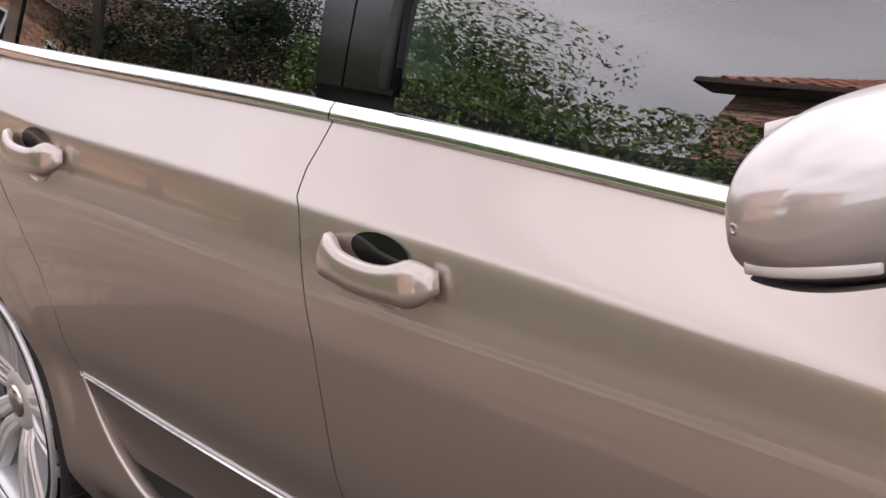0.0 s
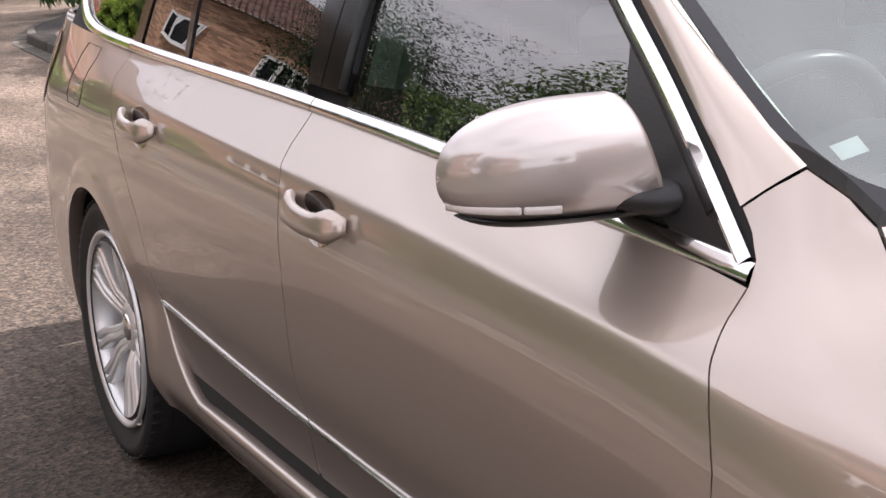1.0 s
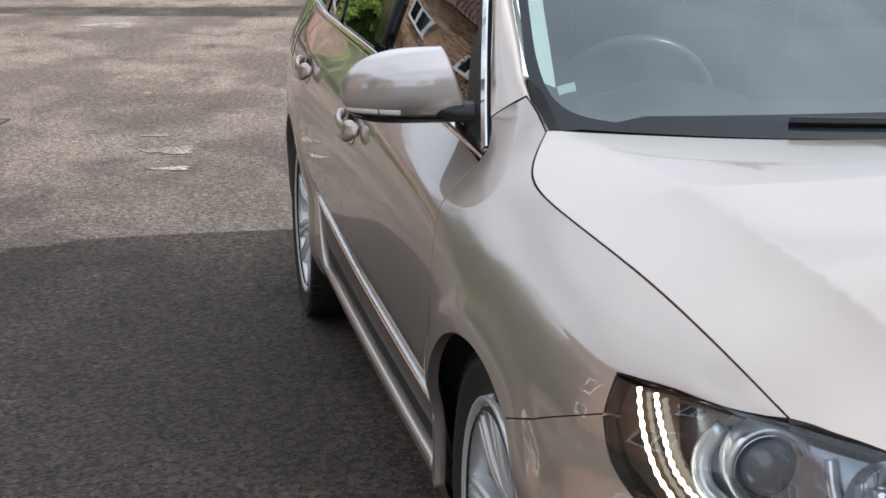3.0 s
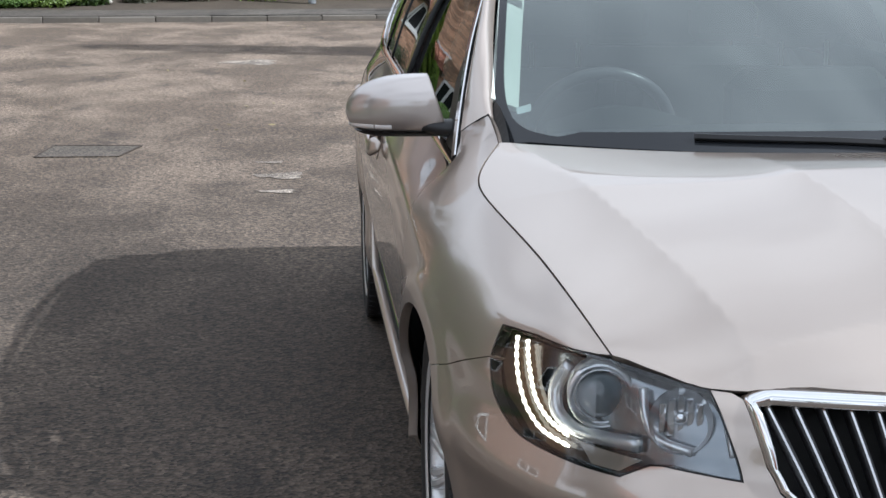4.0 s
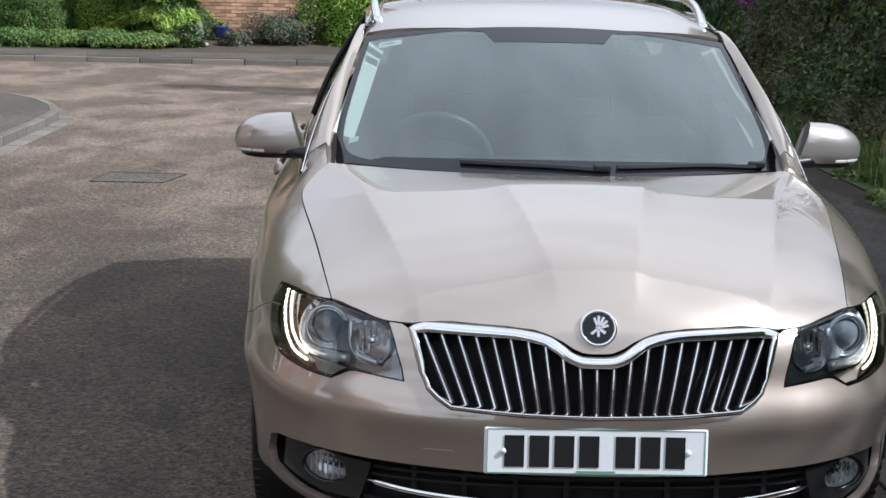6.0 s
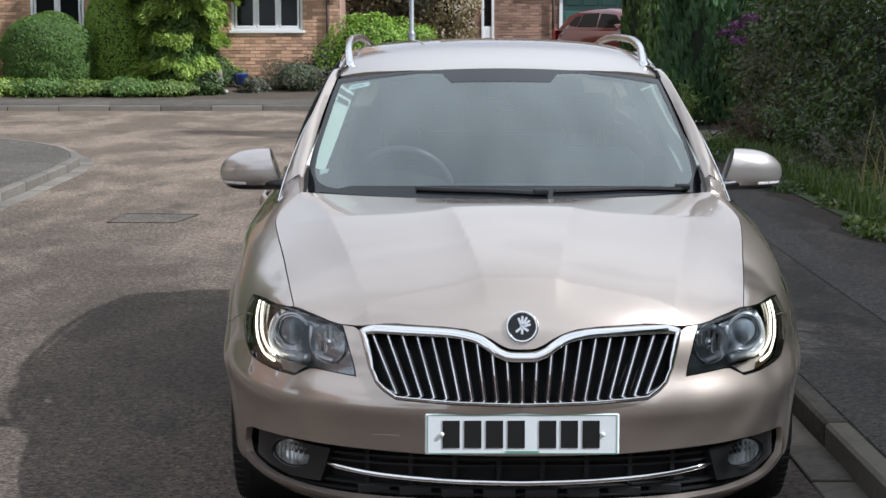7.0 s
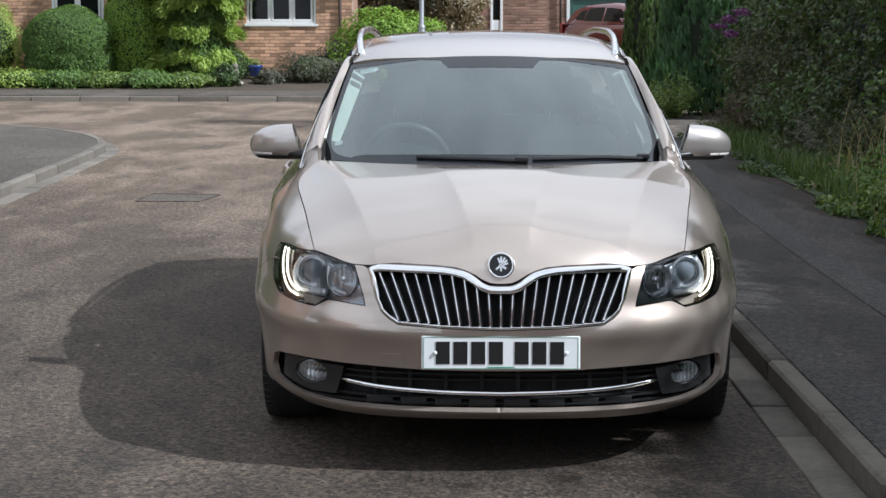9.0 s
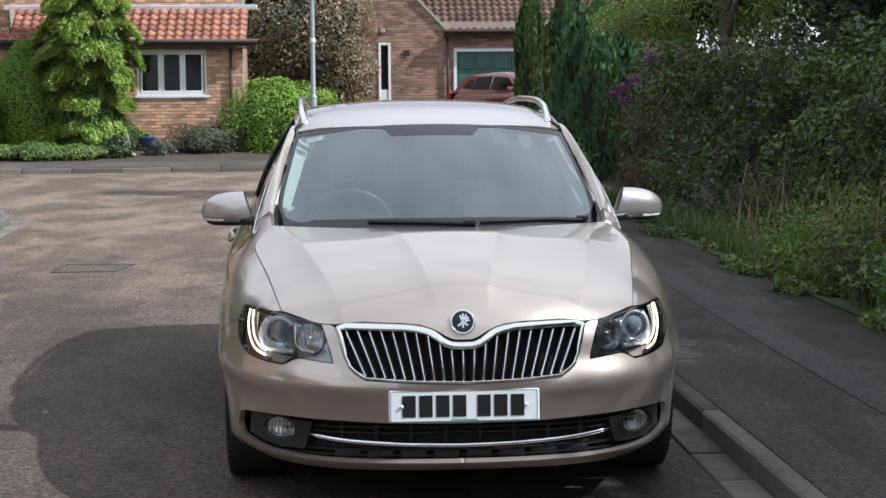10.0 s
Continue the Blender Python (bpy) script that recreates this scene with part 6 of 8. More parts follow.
# Wheels.
def wheel():
    tyre = lathe([(.10, .215), (.085, .235), (.095, .262), (.106, .285), (.108, .296), (.100, .308), (.085, .3155), (.05, .3182), (0, .3185), (-.05, .3182), (-.085, .3155), (-.1, .308), (-.108, .29), (-.10, .24), (-.10, .215)], 72)
    grooves = [lathe([(x - .004, .3187), (x, .3192), (x + .004, .3187)], 72) for x in (-.055, -.02, .02, .055)]
    blocks = []
    for k in range(60):
        m = pose(0, 0, 0, k * 6, 0, 0)
        blocks.append(moved(block((.072, -.0125, .3110), (.104, .0125, .3165), .003), m))
    rimv = lathe([(.093, .241), (.101, .240), (.104, .236), (.100, .230), (.092, .222), (.074, .216), (.03, .212), (-.08, .212), (-.10, .245)], 72)
    barrel = lathe([(.02, .211), (-.03, .209), (-.08, .208)], 72)
    spokes = []
    for k in range(5):
        m = pose(0, 0, 0, k * 72 + 18, 0, 0)
        for off, spread in ((-.021, -.050), (.021, .050)):
            for side, hgt in ((-1, 0), (1, 0)):
                d = side * .0085
                p = np.array([(.050, off * .9 + d * .6, .050), (.068, off * 1.0 + d, .09), (.078, (off + spread) / 2 + d * 1.2, .14), (.083, spread * .88 + d * 1.5, .19), (.089, spread + d * 1.7, .235)])
                spokes.append(moved(sweep(curve3(p, 10), [(-.0105, -.022), (-.0105, .002), (-.005, .007), (.005, .007), (.0105, .002), (.0105, -.022)], up=(1, 0, 0), scale=np.linspace(.9, 1.15, 10)), m))
    hubc = lathe([(.04, .075), (.058, .066), (.066, .052), (.070, .040), (.066, .034)], 40)
    cap = lathe([(.066, .034), (.072, .032), (.075, .02), (.076, 0)], 32)
    disc = lathe([(.0, .15), (.008, .15), (.008, .06)], 40)
    bolts = join(*[moved(lathe([(.05, .010), (.062, .009), (.063, 0)], 10), pose(0, .052 * math.cos(a), .052 * math.sin(a))) for a in np.radians(np.arange(5) * 72 + 54)])
    return tyre, join(*grooves, *blocks), rimv, barrel, join(*spokes), hubc, cap, disc, bolts


W_ = wheel()
for sx, hub in ((-1, HUB_F), (-1, HUB_R), (1, HUB_F), (1, HUB_R)):
    face = .857 if hub < 2 else .876
    m = Matrix.Translation((sx * (face - .108), hub, HUB_Z)) @ pose(0, 0, 0, 12 if hub < 2 else 40, 0, 0)
    if sx < 0:
        m = Matrix.Translation((-face + .108, hub, HUB_Z)) @ pose(0, 0, 0, 9 if hub < 2 else 33, 0, 180)
    wl_ = part("wheel", moved(W_[2], m), M["alloy"], label="alloy wheel with five paired spokes", smooth=True)
    part("tyre", moved(W_[0], m), M["rubber"], wl_, "black road tyre", smooth=True)
    part("tread", moved(W_[1], m), M["rubber"], wl_)
    part("rim_barrel", moved(W_[3], m), M["disc"], wl_, smooth=True)
    part("spoke_set", moved(W_[4], m), M["alloy"], wl_)
    part("hub", moved(W_[5], m), M["alloy"], wl_, smooth=True)
    part("hub_cap", moved(W_[6], m), M["satin"], wl_, smooth=True)
    part("brake_disc", moved(W_[7], m), M["disc"], wl_, smooth=True)
    part("bolt_ring", moved(W_[8], m), M["satin"], wl_)

# Wipers.
for pts in ([(.13, .99, .980), (-.06, 1.00, .984), (-.30, 1.06, .990)], [(.63, 1.22, .990), (.38, 1.09, .990), (.15, 1.01, .985)]):
    p = on(SCR, pts, 16, lift=.008)
    wp = part("wiper", sweep(p, [(-.006, -.003), (.006, -.003), (.004, .006), (-.004, .006)]), M["black"], label="black flat windscreen wiper")
    q = on(SCR, pts, 16, lift=.004)
    part("wiper_blade", sweep(q, [(-.002, -.004), (.002, -.004), (.002, .004), (-.002, .004)]), M["shell"], wp)
    part("wiper_cap", moved(block((-.026, -.010, 0), (.026, .010, .020), .005), Matrix.Translation(Vector(p[0] * .8 + p[4] * .2) + Vector((0, 0, -.004)))), M["black"], wp)

# Cabin, as far as it shows through the glass.
dash = sweep(curve3([(-.66, 1.44, .93), (-.4, 1.36, .955), (0, 1.30, .965), (.4, 1.36, .955), (.66, 1.44, .93)], 20), [(-.24, -.25), (-.24, -.06), (-.15, .0), (.12, .0), (.24, -.06), (.24, -.25)])
part("dashboard", dash, M["cabin"], smooth=False)
part("instrument_hood", sweep(curve3([(-.53, 1.56, .955), (-.37, 1.53, .995), (-.21, 1.56, .955)], 14), [(-.08, -.05), (-.08, .0), (.06, .012), (.07, -.05)]), M["cabin"], smooth=False)
a = np.linspace(0, 2 * math.pi, 40, endpoint=False)
sw_m = Matrix.Translation((-.36, 1.80, .90)) @ pose(0, 0, 0, -64, 0, 0)
sw = part("steering_wheel", moved(sweep(np.stack([np.cos(a) * .18, np.sin(a) * .18, a * 0], 1), ring_profile(.016, k=8), closed=True), sw_m), M["rim_leather"], label="black three-spoke steering wheel", smooth=True)
part("wheel_boss", moved(join(block((-.07, -.06, -.03), (.07, .05, .02), .015), block((-.17, -.02, -.02), (.17, .02, .0), .006), block((-.025, -.17, -.02), (.025, 0, .0), .006)), sw_m), M["black"], sw)
for sx in (-1, 1):
    x = sx * .37
    s_ = part("seat", join(block((x - .24, 2.30, .62), (x + .24, 2.50, 1.02), .06), block((x - .24, 1.85, .45), (x + .24, 2.42, .62), .05)), M["seat"], label="grey cloth seat")
    part("head_restraint", block((x - .13, 2.44, 1.07), (x + .13, 2.54, 1.24), .04), M["seat"], s_)
    for d in (-.068, .068):
        part("restraint_post", sweep(np.array([(x + d, 2.46, 1.0), (x + d, 2.463, 1.045), (x + d, 2.466, 1.09)]), ring_profile(.006, k=8), up=(0, 1, 0)), M["post_steel"], s_, smooth=True)
part("rear_seat", block((-.64, 3.25, .45), (.64, 3.45, 1.02), .06), M["seat"])
for x in (-.38, 0, .38):
    part("rear_head_restraint", block((x - .12, 3.40, 1.03), (x + .12, 3.48, 1.17), .03), M["seat"])
part("interior_mirror", moved(block((-.12, -.02, -.035), (.12, .015, .035), .015), Matrix.Translation((0, 1.80, 1.275))), M["cabin"])
part("sensor_box", moved(block((-.045, -.05, -.03), (.045, .03, .02), .01), Matrix.Translation((0, 1.72, 1.272))), M["gloss_black"])
part("cabin_floor", block((-.72, 1.3, .26), (.72, 4.5, .45)), M["cabin"])
part("scuttle", block((-.66, 1.05, .45), (.66, 1.2, .90)), M["cabin"])
lin = np.array([inner[i] for i in range(3, 36)]) + [.046, .035, -.028]
pair("pillar_lining", sweep(lin, [(-.030, -.006), (.030, -.006), (.034, .006), (-.034, .006)], up=(.4, 0, 1)), M["headlining"], label="pale pillar lining", smooth=False)
bp = np.array([FLANK(2.435, v)[0] + [.13, 0, 0] for v in np.linspace(.02, .47, 8)])
pair("belt_pillar", sweep(bp, [(-.055, -.02), (.055, -.02), (.055, .02), (-.055, .02)], up=(1, 0, 0)), M["belt_trim"], smooth=False)
g2 = [(x, y) for x in np.linspace(-.55, .55, 5) for y in np.linspace(1.9, 4.5, 8)]
rl = ROOF(np.array([q[0] for q in g2]), np.array([q[1] - 1.7 for q in g2])) - [0, 0, .045]
part("headlining", (rl, [(i * 8 + j, (i + 1) * 8 + j, (i + 1) * 8 + j + 1, i * 8 + j + 1) for i in range(4) for j in range(7)]), M["headlining"])

# ---- ground, road and footways ----
def terrain(x, y):
    """The land rises gently behind the far footway."""
    t = min(1, max(0, (y - 28.0) / 4.0))
    return 0.10 * min(1, max(0, (y - 25.3) / 0.4)) + 0.35 * t * t * (3 - 2 * t)


xs = [-400, -120, -60, -30] + list(np.linspace(-20, 20, 21)) + [30, 60, 120, 400]
ys = [-400, -120, -60, -30, -15, -5, 5, 15, 24.9] + [25.3, 25.7, 27, 28, 29, 30, 31, 32, 34, 38, 44, 60, 120, 400]
gv = [(x, y, terrain(x, y) - 0.012) for x in xs for y in ys]
gn = len(ys)
gf = [(i * gn + j, (i + 1) * gn + j, (i + 1) * gn + j + 1, i * gn + j + 1) for i in range(len(xs) - 1) for j in range(gn - 1)]
put("ground", gv, gf, M["soil"], label="bare soil and verge ground", category="ground", kind="structure", smooth=True)


def flat(name, outline, z, material, label, category):
    """A level surface with an outline."""
    from mathutils.geometry import tessellate_polygon
    o = [Vector((x, y, 0)) for x, y in outline]
    tri = tessellate_polygon([o])
    v = [(x, y, z) for x, y in outline]
    f = []
    for t in tri:
        a, b, c = (o[i] for i in t)
        f.append(t if (b - a).cross(c - a).z > 0 else tuple(reversed(t)))
    return put(name, v, f, material, label=label, category=category, kind="structure")


KX = lambda y: 1.168 + 0.0028 * max(0.0, y - 3.0) ** 2
right_line = [(KX(y), y) for y in np.arange(-14.065, 15.6, 0.915)]
bend = [(KX(15.5) + 6.5 * (1 - math.cos(a)), 15.5 + 6.5 * math.sin(a)) for a in np.radians(np.arange(8, 91, 8))]
right_line += bend + [(x, 22.0) for x in np.arange(bend[-1][0] + .9, 30, .915)]
left_line = [(-3.52 - 0.02 * (y + 14), y) for y in np.arange(-14, 13.2, 0.915)]
lb = left_line[-1]
left_line += [(lb[0] - 5.6 * (1 - math.cos(a)), lb[1] + 5.6 * math.sin(a)) for a in np.radians(np.arange(9, 91, 9))]
left_line += [(x, left_line[-1][1] + 0.0) for x in np.arange(left_line[-1][0] - .9, -40, -.915)]
far_line = [(x, 25.2 + 0.05 * math.sin(x * .2) + 0.06 * max(0, x + 4)) for x in np.arange(-40, 30, .915)]
road = left_line[::-1] + right_line
road_out = [(-40, 25.4)] + [(-40, left_line[-1][1])] + road[1:] + [(30, 28.0)] + far_line[::-1]
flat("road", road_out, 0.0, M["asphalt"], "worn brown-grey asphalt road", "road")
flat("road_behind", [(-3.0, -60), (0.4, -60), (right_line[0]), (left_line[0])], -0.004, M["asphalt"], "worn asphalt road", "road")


def offset_line(line, d):
    p = np.array(line, float)
    t = np.gradient(p, axis=0)
    t /= np.linalg.norm(t, axis=1)[:, None]
    return p + np.stack([t[:, 1], -t[:, 0]], 1) * d


# Footway on the car's side, with a lighter reinstated strip.
back_r = [(2.85, -14), (2.85, 2), (2.85, 4.8), (2.85, 8), (2.85, 11.8), (3.2, 15), (4.6, 18.5), (8, 20.2), (30, 20.2)]
flat("footway", [tuple(p) for p in offset_line(right_line, .088)] + back_r[::-1], 0.088, M["footway"], "dark asphalt footway with the hedge's shade in its colour", "pavement")
ks = [(KX(y) + .096, y) for y in np.linspace(-12, 14, 120)]
flat("kerb_strip", ks + [(x + .25 + .02 * math.sin(y * 3) + .015 * math.sin(y * 7.3), y) for x, y in ks[::-1]], 0.092, M["patchwork"], "worn asphalt strip along the kerb", "pavement")
lit = [(2.60 + .07 * math.sin(y * 2.3) + .06 * math.sin(y * 5.1 + 1) + .03 * math.sin(y * 13), y) for y in np.linspace(-6, 15, 160)]
flat("litter_edge", lit + [(3.6, 15), (3.6, -6)], 0.0895, M["litter"], "dark leaf litter along the footway's edge", "ground")
stp = [(KX(y) + .77, y) for y in np.linspace(-10, 14, 20)]
flat("trench_patch", stp + [(x + .245, y) for x, y in stp[::-1]], 0.092, M["trench"], "paler strip of patched asphalt", "pavement")
flat("side_footway", [tuple(p) for p in offset_line(left_line, -.088)] + [(-40, 16.2), (-9.5, 16.2), (-6.6, 13), (-6.2, 10), (-6.2, -14)], 0.088, M["grey_walk"], "grey asphalt footway at the corner", "pavement")
fl_in = [(x, y + .12) for x, y in far_line]
flat("far_footway", fl_in + [(x, y + 2.3) for x, y in far_line[::-1]], 0.105, M["grey_walk"], "grey asphalt footway", "pavement")
verge = flat("grass_verge", [(2.8, -14), (2.8, 2), (2.8, 4.8), (2.8, 8), (2.8, 11.8), (3.1, 15), (9, 19), (12, 10), (12, -14)], 0.10, M["lawn"], "rough weedy verge below the hedge", "ground")
flat("left_lawn", [(-6.25, -14), (-6.25, 10), (-6.65, 13), (-9.5, 16.2), (-40, 16.2), (-40, -14)], 0.09, M["lawn"], "lawn behind the footway", "ground")


def kerb_run(name, line, side, label, channel=True, stone="concrete"):
    """Kerb stones end to end, each a piece of its own, with flush channel blocks before them."""
    base = tagged(new(name), label, "kerb", kind="structure")
    rs = random.Random(5)
    meshes = {}
    for kind_, (w, h, z0) in {"kerb_stone": (.092, .098, -.05), "channel_block": (.148, .010, -.05)}.items():
        v, f = block((0, 0.006, z0), (w, .909, h), .012 if kind_ == "kerb_stone" else .004)
        me = bpy.data.meshes.new(kind_)
        me.from_pydata([tuple(q) for q in v], [], f)
        me.materials.append(M[stone])
        meshes[kind_] = me
    for (x0, y0), (x1, y1) in zip(line[:-1], line[1:]):
        ln = math.hypot(x1 - x0, y1 - y0)
        ang = math.atan2(y1 - y0, x1 - x0) - math.pi / 2
        for kind_ in ("kerb_stone", "channel_block"):
            if kind_ == "channel_block" and not channel:
                continue
            # A channel block is half as long as a kerb stone.
            cuts = 1 if kind_ == "kerb_stone" else 2
            off = 0 if kind_ == "kerb_stone" else -.152
            if side < 0:
                off = -.092 if kind_ == "kerb_stone" else .004
            for c in range(cuts):
                o = new(kind_, meshes[kind_])
                o.parent = base
                m = Matrix.Translation((x0, y0, rs.uniform(-.004, .004))) @ Matrix.Rotation(ang + rs.uniform(-.005, .005), 4, "Z")
                o.matrix_world = m @ Matrix.Translation((off, ln * c / cuts, 0)) @ Matrix.Diagonal((1, ln / .915 / cuts, 1, 1))
    return base


# Added pale sheet: sunlight on the ground here is given as colour.
flat("pale_apron", [(KX(14.7) + .1, 14.7), (3.6, 14.7), (3.6, 18.2), (3.0, 18.3), (2.6, 18.0), (KX(15.4) + .3, 16.2)], 0.094, M["pale_spot"], "added pale patch standing for sunlit ground past the bend", "pavement")
kerb_run("kerb_near", right_line, 1, "weathered concrete kerb with channel blocks")
kerb_run("kerb_corner", left_line[:50], -1, "weathered concrete kerb round the corner", stone="old_concrete")
kerb_run("kerb_far", far_line, -1, "low concrete kerb across the junction", channel=False, stone="old_concrete")

# Iron cover and old patches in the road.
cover = thing("inspection_cover", (-2.48, 8.58, 0), "square grey inspection cover set in the road", "cover")
cq = [(-.31, -.28), (.22, -.29), (.32, .26), (-.27, .31)]
put("cover_plate", [(x, y, .005) for x, y in cq], [(0, 1, 2, 3)], M["mended"], cover)
for (x0, y0), (x1, y1) in zip(cq, cq[1:] + cq[:1]):
    put("rim_edge", *sweep(np.array([(x0, y0, .002), ((x0 + x1) / 2, (y0 + y1) / 2, .002), (x1, y1, .002)]), [(-.008, 0), (-.006, .006), (.006, .006), (.008, 0)]), M["asphalt"], cover)
for x, y, rx, ry, _ in ((-1.21, 7.36, .14, .13, "stone"), (-1.22, 6.75, .10, .06, "stone"), (-1.28, 7.95, .09, .05, "stone"), (-1.60, 16.28, .30, .36, "stone")):
    a = np.linspace(0, 2 * math.pi, 22, endpoint=False)
    rr = 1 + 0.25 * np.sin(a * 3 + x) + 0.12 * np.sin(a * 7 + y)
    put("worn_spot", [(x + rx * k * math.cos(t), y + ry * k * math.sin(t), .004) for t, k in zip(a, rr)], [tuple(range(22))], M["pale_spot"], label="pale worn spot in the asphalt", category="road patch", kind="structure")
rl_ = random.Random(3)
lv = []
for i in range(40):
    x, y = rl_.uniform(-6, 1), rl_.uniform(9, 25)
    p = np.array([[x, y, .012]])
    lv.append(leaves(p, np.array([[0, 0, 1.0]]), .05, .6, .4))
v_, f_, k_ = [], [], 0
for a_, b_ in lv:
    v_.append(a_); f_.append(b_ + k_); k_ += len(a_)
fast_put("fallen_leaves", np.concatenate(v_), np.concatenate(f_), M["straw"], label="scattered dry fallen leaves on the road", kind="stuff", category="leaves")


# ---- houses ----
def brick_face(width, height, holes=(), proud=0.012, top=None, seed=1):
    """Running-bond bricks over a wall face in the x-z plane, looking to -y; holes are (x0, x1, z0, z1); top(x) may cut the wall."""
    rs = np.random.default_rng(seed)
    vs, fs, k = [], [], 0
    bw, bh, j = .215, .065, .010
    rows = int(height / (bh + j))
    for r in range(rows):
        z0 = r * (bh + j)
        x = -(bw + j) / 2 * (r % 2)
        while x < width:
            x0, x1 = max(0, x), min(width, x + bw)
            x += bw + j
            if x1 - x0 < .03:
                continue
            spans = [(x0, x1)]
            for h0, h1, g0, g1 in holes:
                if z0 + bh > g0 and z0 < g1:
                    nxt = []
                    for a, b in spans:
                        if b <= h0 or a >= h1:
                            nxt.append((a, b))
                        else:
                            if a < h0 - .02: nxt.append((a, h0))
                            if b > h1 + .02: nxt.append((h1, b))
                    spans = nxt
            for a, b in spans:
                if top is not None and z0 + bh > min(top(a), top(b)):
                    continue
                d = -proud + rs.uniform(-.003, .003)
                vs += [(a, 0, z0), (b, 0, z0), (b, 0, z0 + bh), (a, 0, z0 + bh), (a + .003, d, z0 + .003), (b - .003, d, z0 + .003), (b - .003, d, z0 + bh - .003), (a + .003, d, z0 + bh - .003)]
                fs += [(k + 4, k + 5, k + 6, k + 7), (k, k + 1, k + 5, k + 4), (k + 1, k + 2, k + 6, k + 5), (k + 2, k + 3, k + 7, k + 6), (k + 3, k, k + 4, k + 7)]
                k += 8
    return np.array(vs), fs


def tiles(width, slope, pitch_deg, seed=2):
    """Pantile courses on a slope that rises to +y: rolls across, steps up the slope."""
    rs = np.random.default_rng(seed)
    vs, fs, k = [], [], 0
    tw, th = .20, .24
    sx = np.linspace(0, 1, 9)
    roll = .026 * np.sin(sx * 2 * math.pi - .6) + .01
    rows, cols = int(slope / th), int(width / tw)
    cp, sp = math.cos(radians(pitch_deg)), math.sin(radians(pitch_deg))
    for r in range(rows):
        for c in range(cols):
            dz = rs.uniform(-.004, .004)
            for e, (s, lift) in enumerate(((r * th - .04, .035), ((r + 1) * th, .0))):
                for i in range(9):
                    h = roll[i] + lift + dz
                    vs.append((c * tw + sx[i] * tw, s * cp - h * sp, s * sp + h * cp))
            for i in range(9):
                s, h = r * th - .04, roll[i] + .012
                vs.append((c * tw + sx[i] * tw, s * cp - h * sp, s * sp + h * cp))
            fs += [(k + i, k + i + 1, k + 10 + i, k + 9 + i) for i in range(8)]
            fs += [(k + 18 + i, k + 19 + i, k + i + 1, k + i) for i in range(8)]
            k += 27
    return np.array(vs), fs


def window(parent, m, w, h, lights, transom=False):
    """A white casement window set in its opening."""
    fr = .055
    frame_ = put("window", *moved(join(block((0, -.03, 0), (fr, .05, h), .006), block((w - fr, -.03, 0), (w, .05, h), .006), block((fr, -.03, h - fr), (w - fr, .05, h), .006), block((fr, -.03, 0), (w - fr, .05, fr), .006)), m), M["upvc"], parent, "white casement window")
    put("window_sill", *moved(block((-.05, -.11, -.06), (w + .05, .02, -.002), .008), m), M["upvc"], frame_)
    n = lights
    for i in range(n):
        a, b = fr + (w - 2 * fr) * i / n, fr + (w - 2 * fr) * (i + 1) / n
        if i:
            put("mullion", *moved(block((a - .025, -.025, fr), (a + .025, .045, h - fr), .005), m), M["upvc"], frame_)
        e = .045
        put("sash", *moved(join(block((a + .02, -.035, fr), (a + .02 + e, .03, h - fr), .005), block((b - .02 - e, -.035, fr), (b - .02, .03, h - fr), .005), block((a + .02 + e, -.035, fr), (b - .02 - e, .03, fr + e), .005), block((a + .02 + e, -.035, h - fr - e), (b - .02 - e, .03, h - fr), .005)), m), M["upvc"], frame_)
        put("pane", *moved(block((a + .03, .0, fr + .01), (b - .03, .012, h - fr - .01)), m), M["pane"], frame_)
    return frame_


def put_at(name, piece, m, material, parent, label="", kind="", smooth=False):
    v, f = moved(piece, m)
    return put(name, v, f, material, parent, label, smooth, kind=kind)


# Low house across the junction: a lean-to front under terracotta tiles, a taller wall behind.
h1 = thing("brick_house", (0, 0, 0), "pale brown brick house with low terracotta lean-to roof", "house")
GZ = 0.32
HX0, HX1, HY = -7.45, -2.35, 31.3
m1 = Matrix.Translation((HX0, HY, GZ))
hole1 = (-4.70 - HX0, -3.16 - HX0, 1.42 - GZ, 2.42 - GZ)
bw_ = put_at("front_bricks", brick_face(HX1 - HX0, 2.62 - GZ, [hole1]), m1, M["brick"], h1, kind="stuff")
put_at("front_wall", join(block((0, .0, -.3), (hole1[0], .25, 2.62 - GZ)), block((hole1[1], 0, -.3), (HX1 - HX0, .25, 2.62 - GZ)), block((hole1[0], 0, -.3), (hole1[1], .25, hole1[2])), block((hole1[0], 0, hole1[3]), (hole1[1], .25, 2.62 - GZ))), m1, M["mortar"], h1)
put_at("end_wall", block((HX1 - HX0 - .25, .25, -.3), (HX1 - HX0, 6, 2.62 - GZ)), m1, M["brick_dark"], h1)
window(h1, Matrix.Translation((-4.70, HY + .06, 1.42)), 1.54, 1.0, 3)
put_at("dark_room", block((hole1[0], .14, hole1[2]), (hole1[1], .2, hole1[3])), m1, M["room"], h1)
put_at("lean_to_roof", tiles(HX1 - HX0 + .5, 1.45, 32), Matrix.Translation((HX0 - .2, HY - .28, 2.60)), M["pantile"], h1, "terracotta pantile roof", kind="stuff", smooth=True)
put_at("fascia", join(block((-.2, -.24, 2.28), (HX1 - HX0 + .3, -.2, 2.42)), block((-.2, -.24, 2.24), (HX1 - HX0 + .3, .0, 2.27))), Matrix.Translation((HX0, HY, 2.62 - 2.42)), M["dark_wood"], h1)
gut = sweep(np.array([(HX0 - .25, HY - .30, 2.60), (HX1 + .35, HY - .30, 2.60)]), ring_profile(.055, k=10))
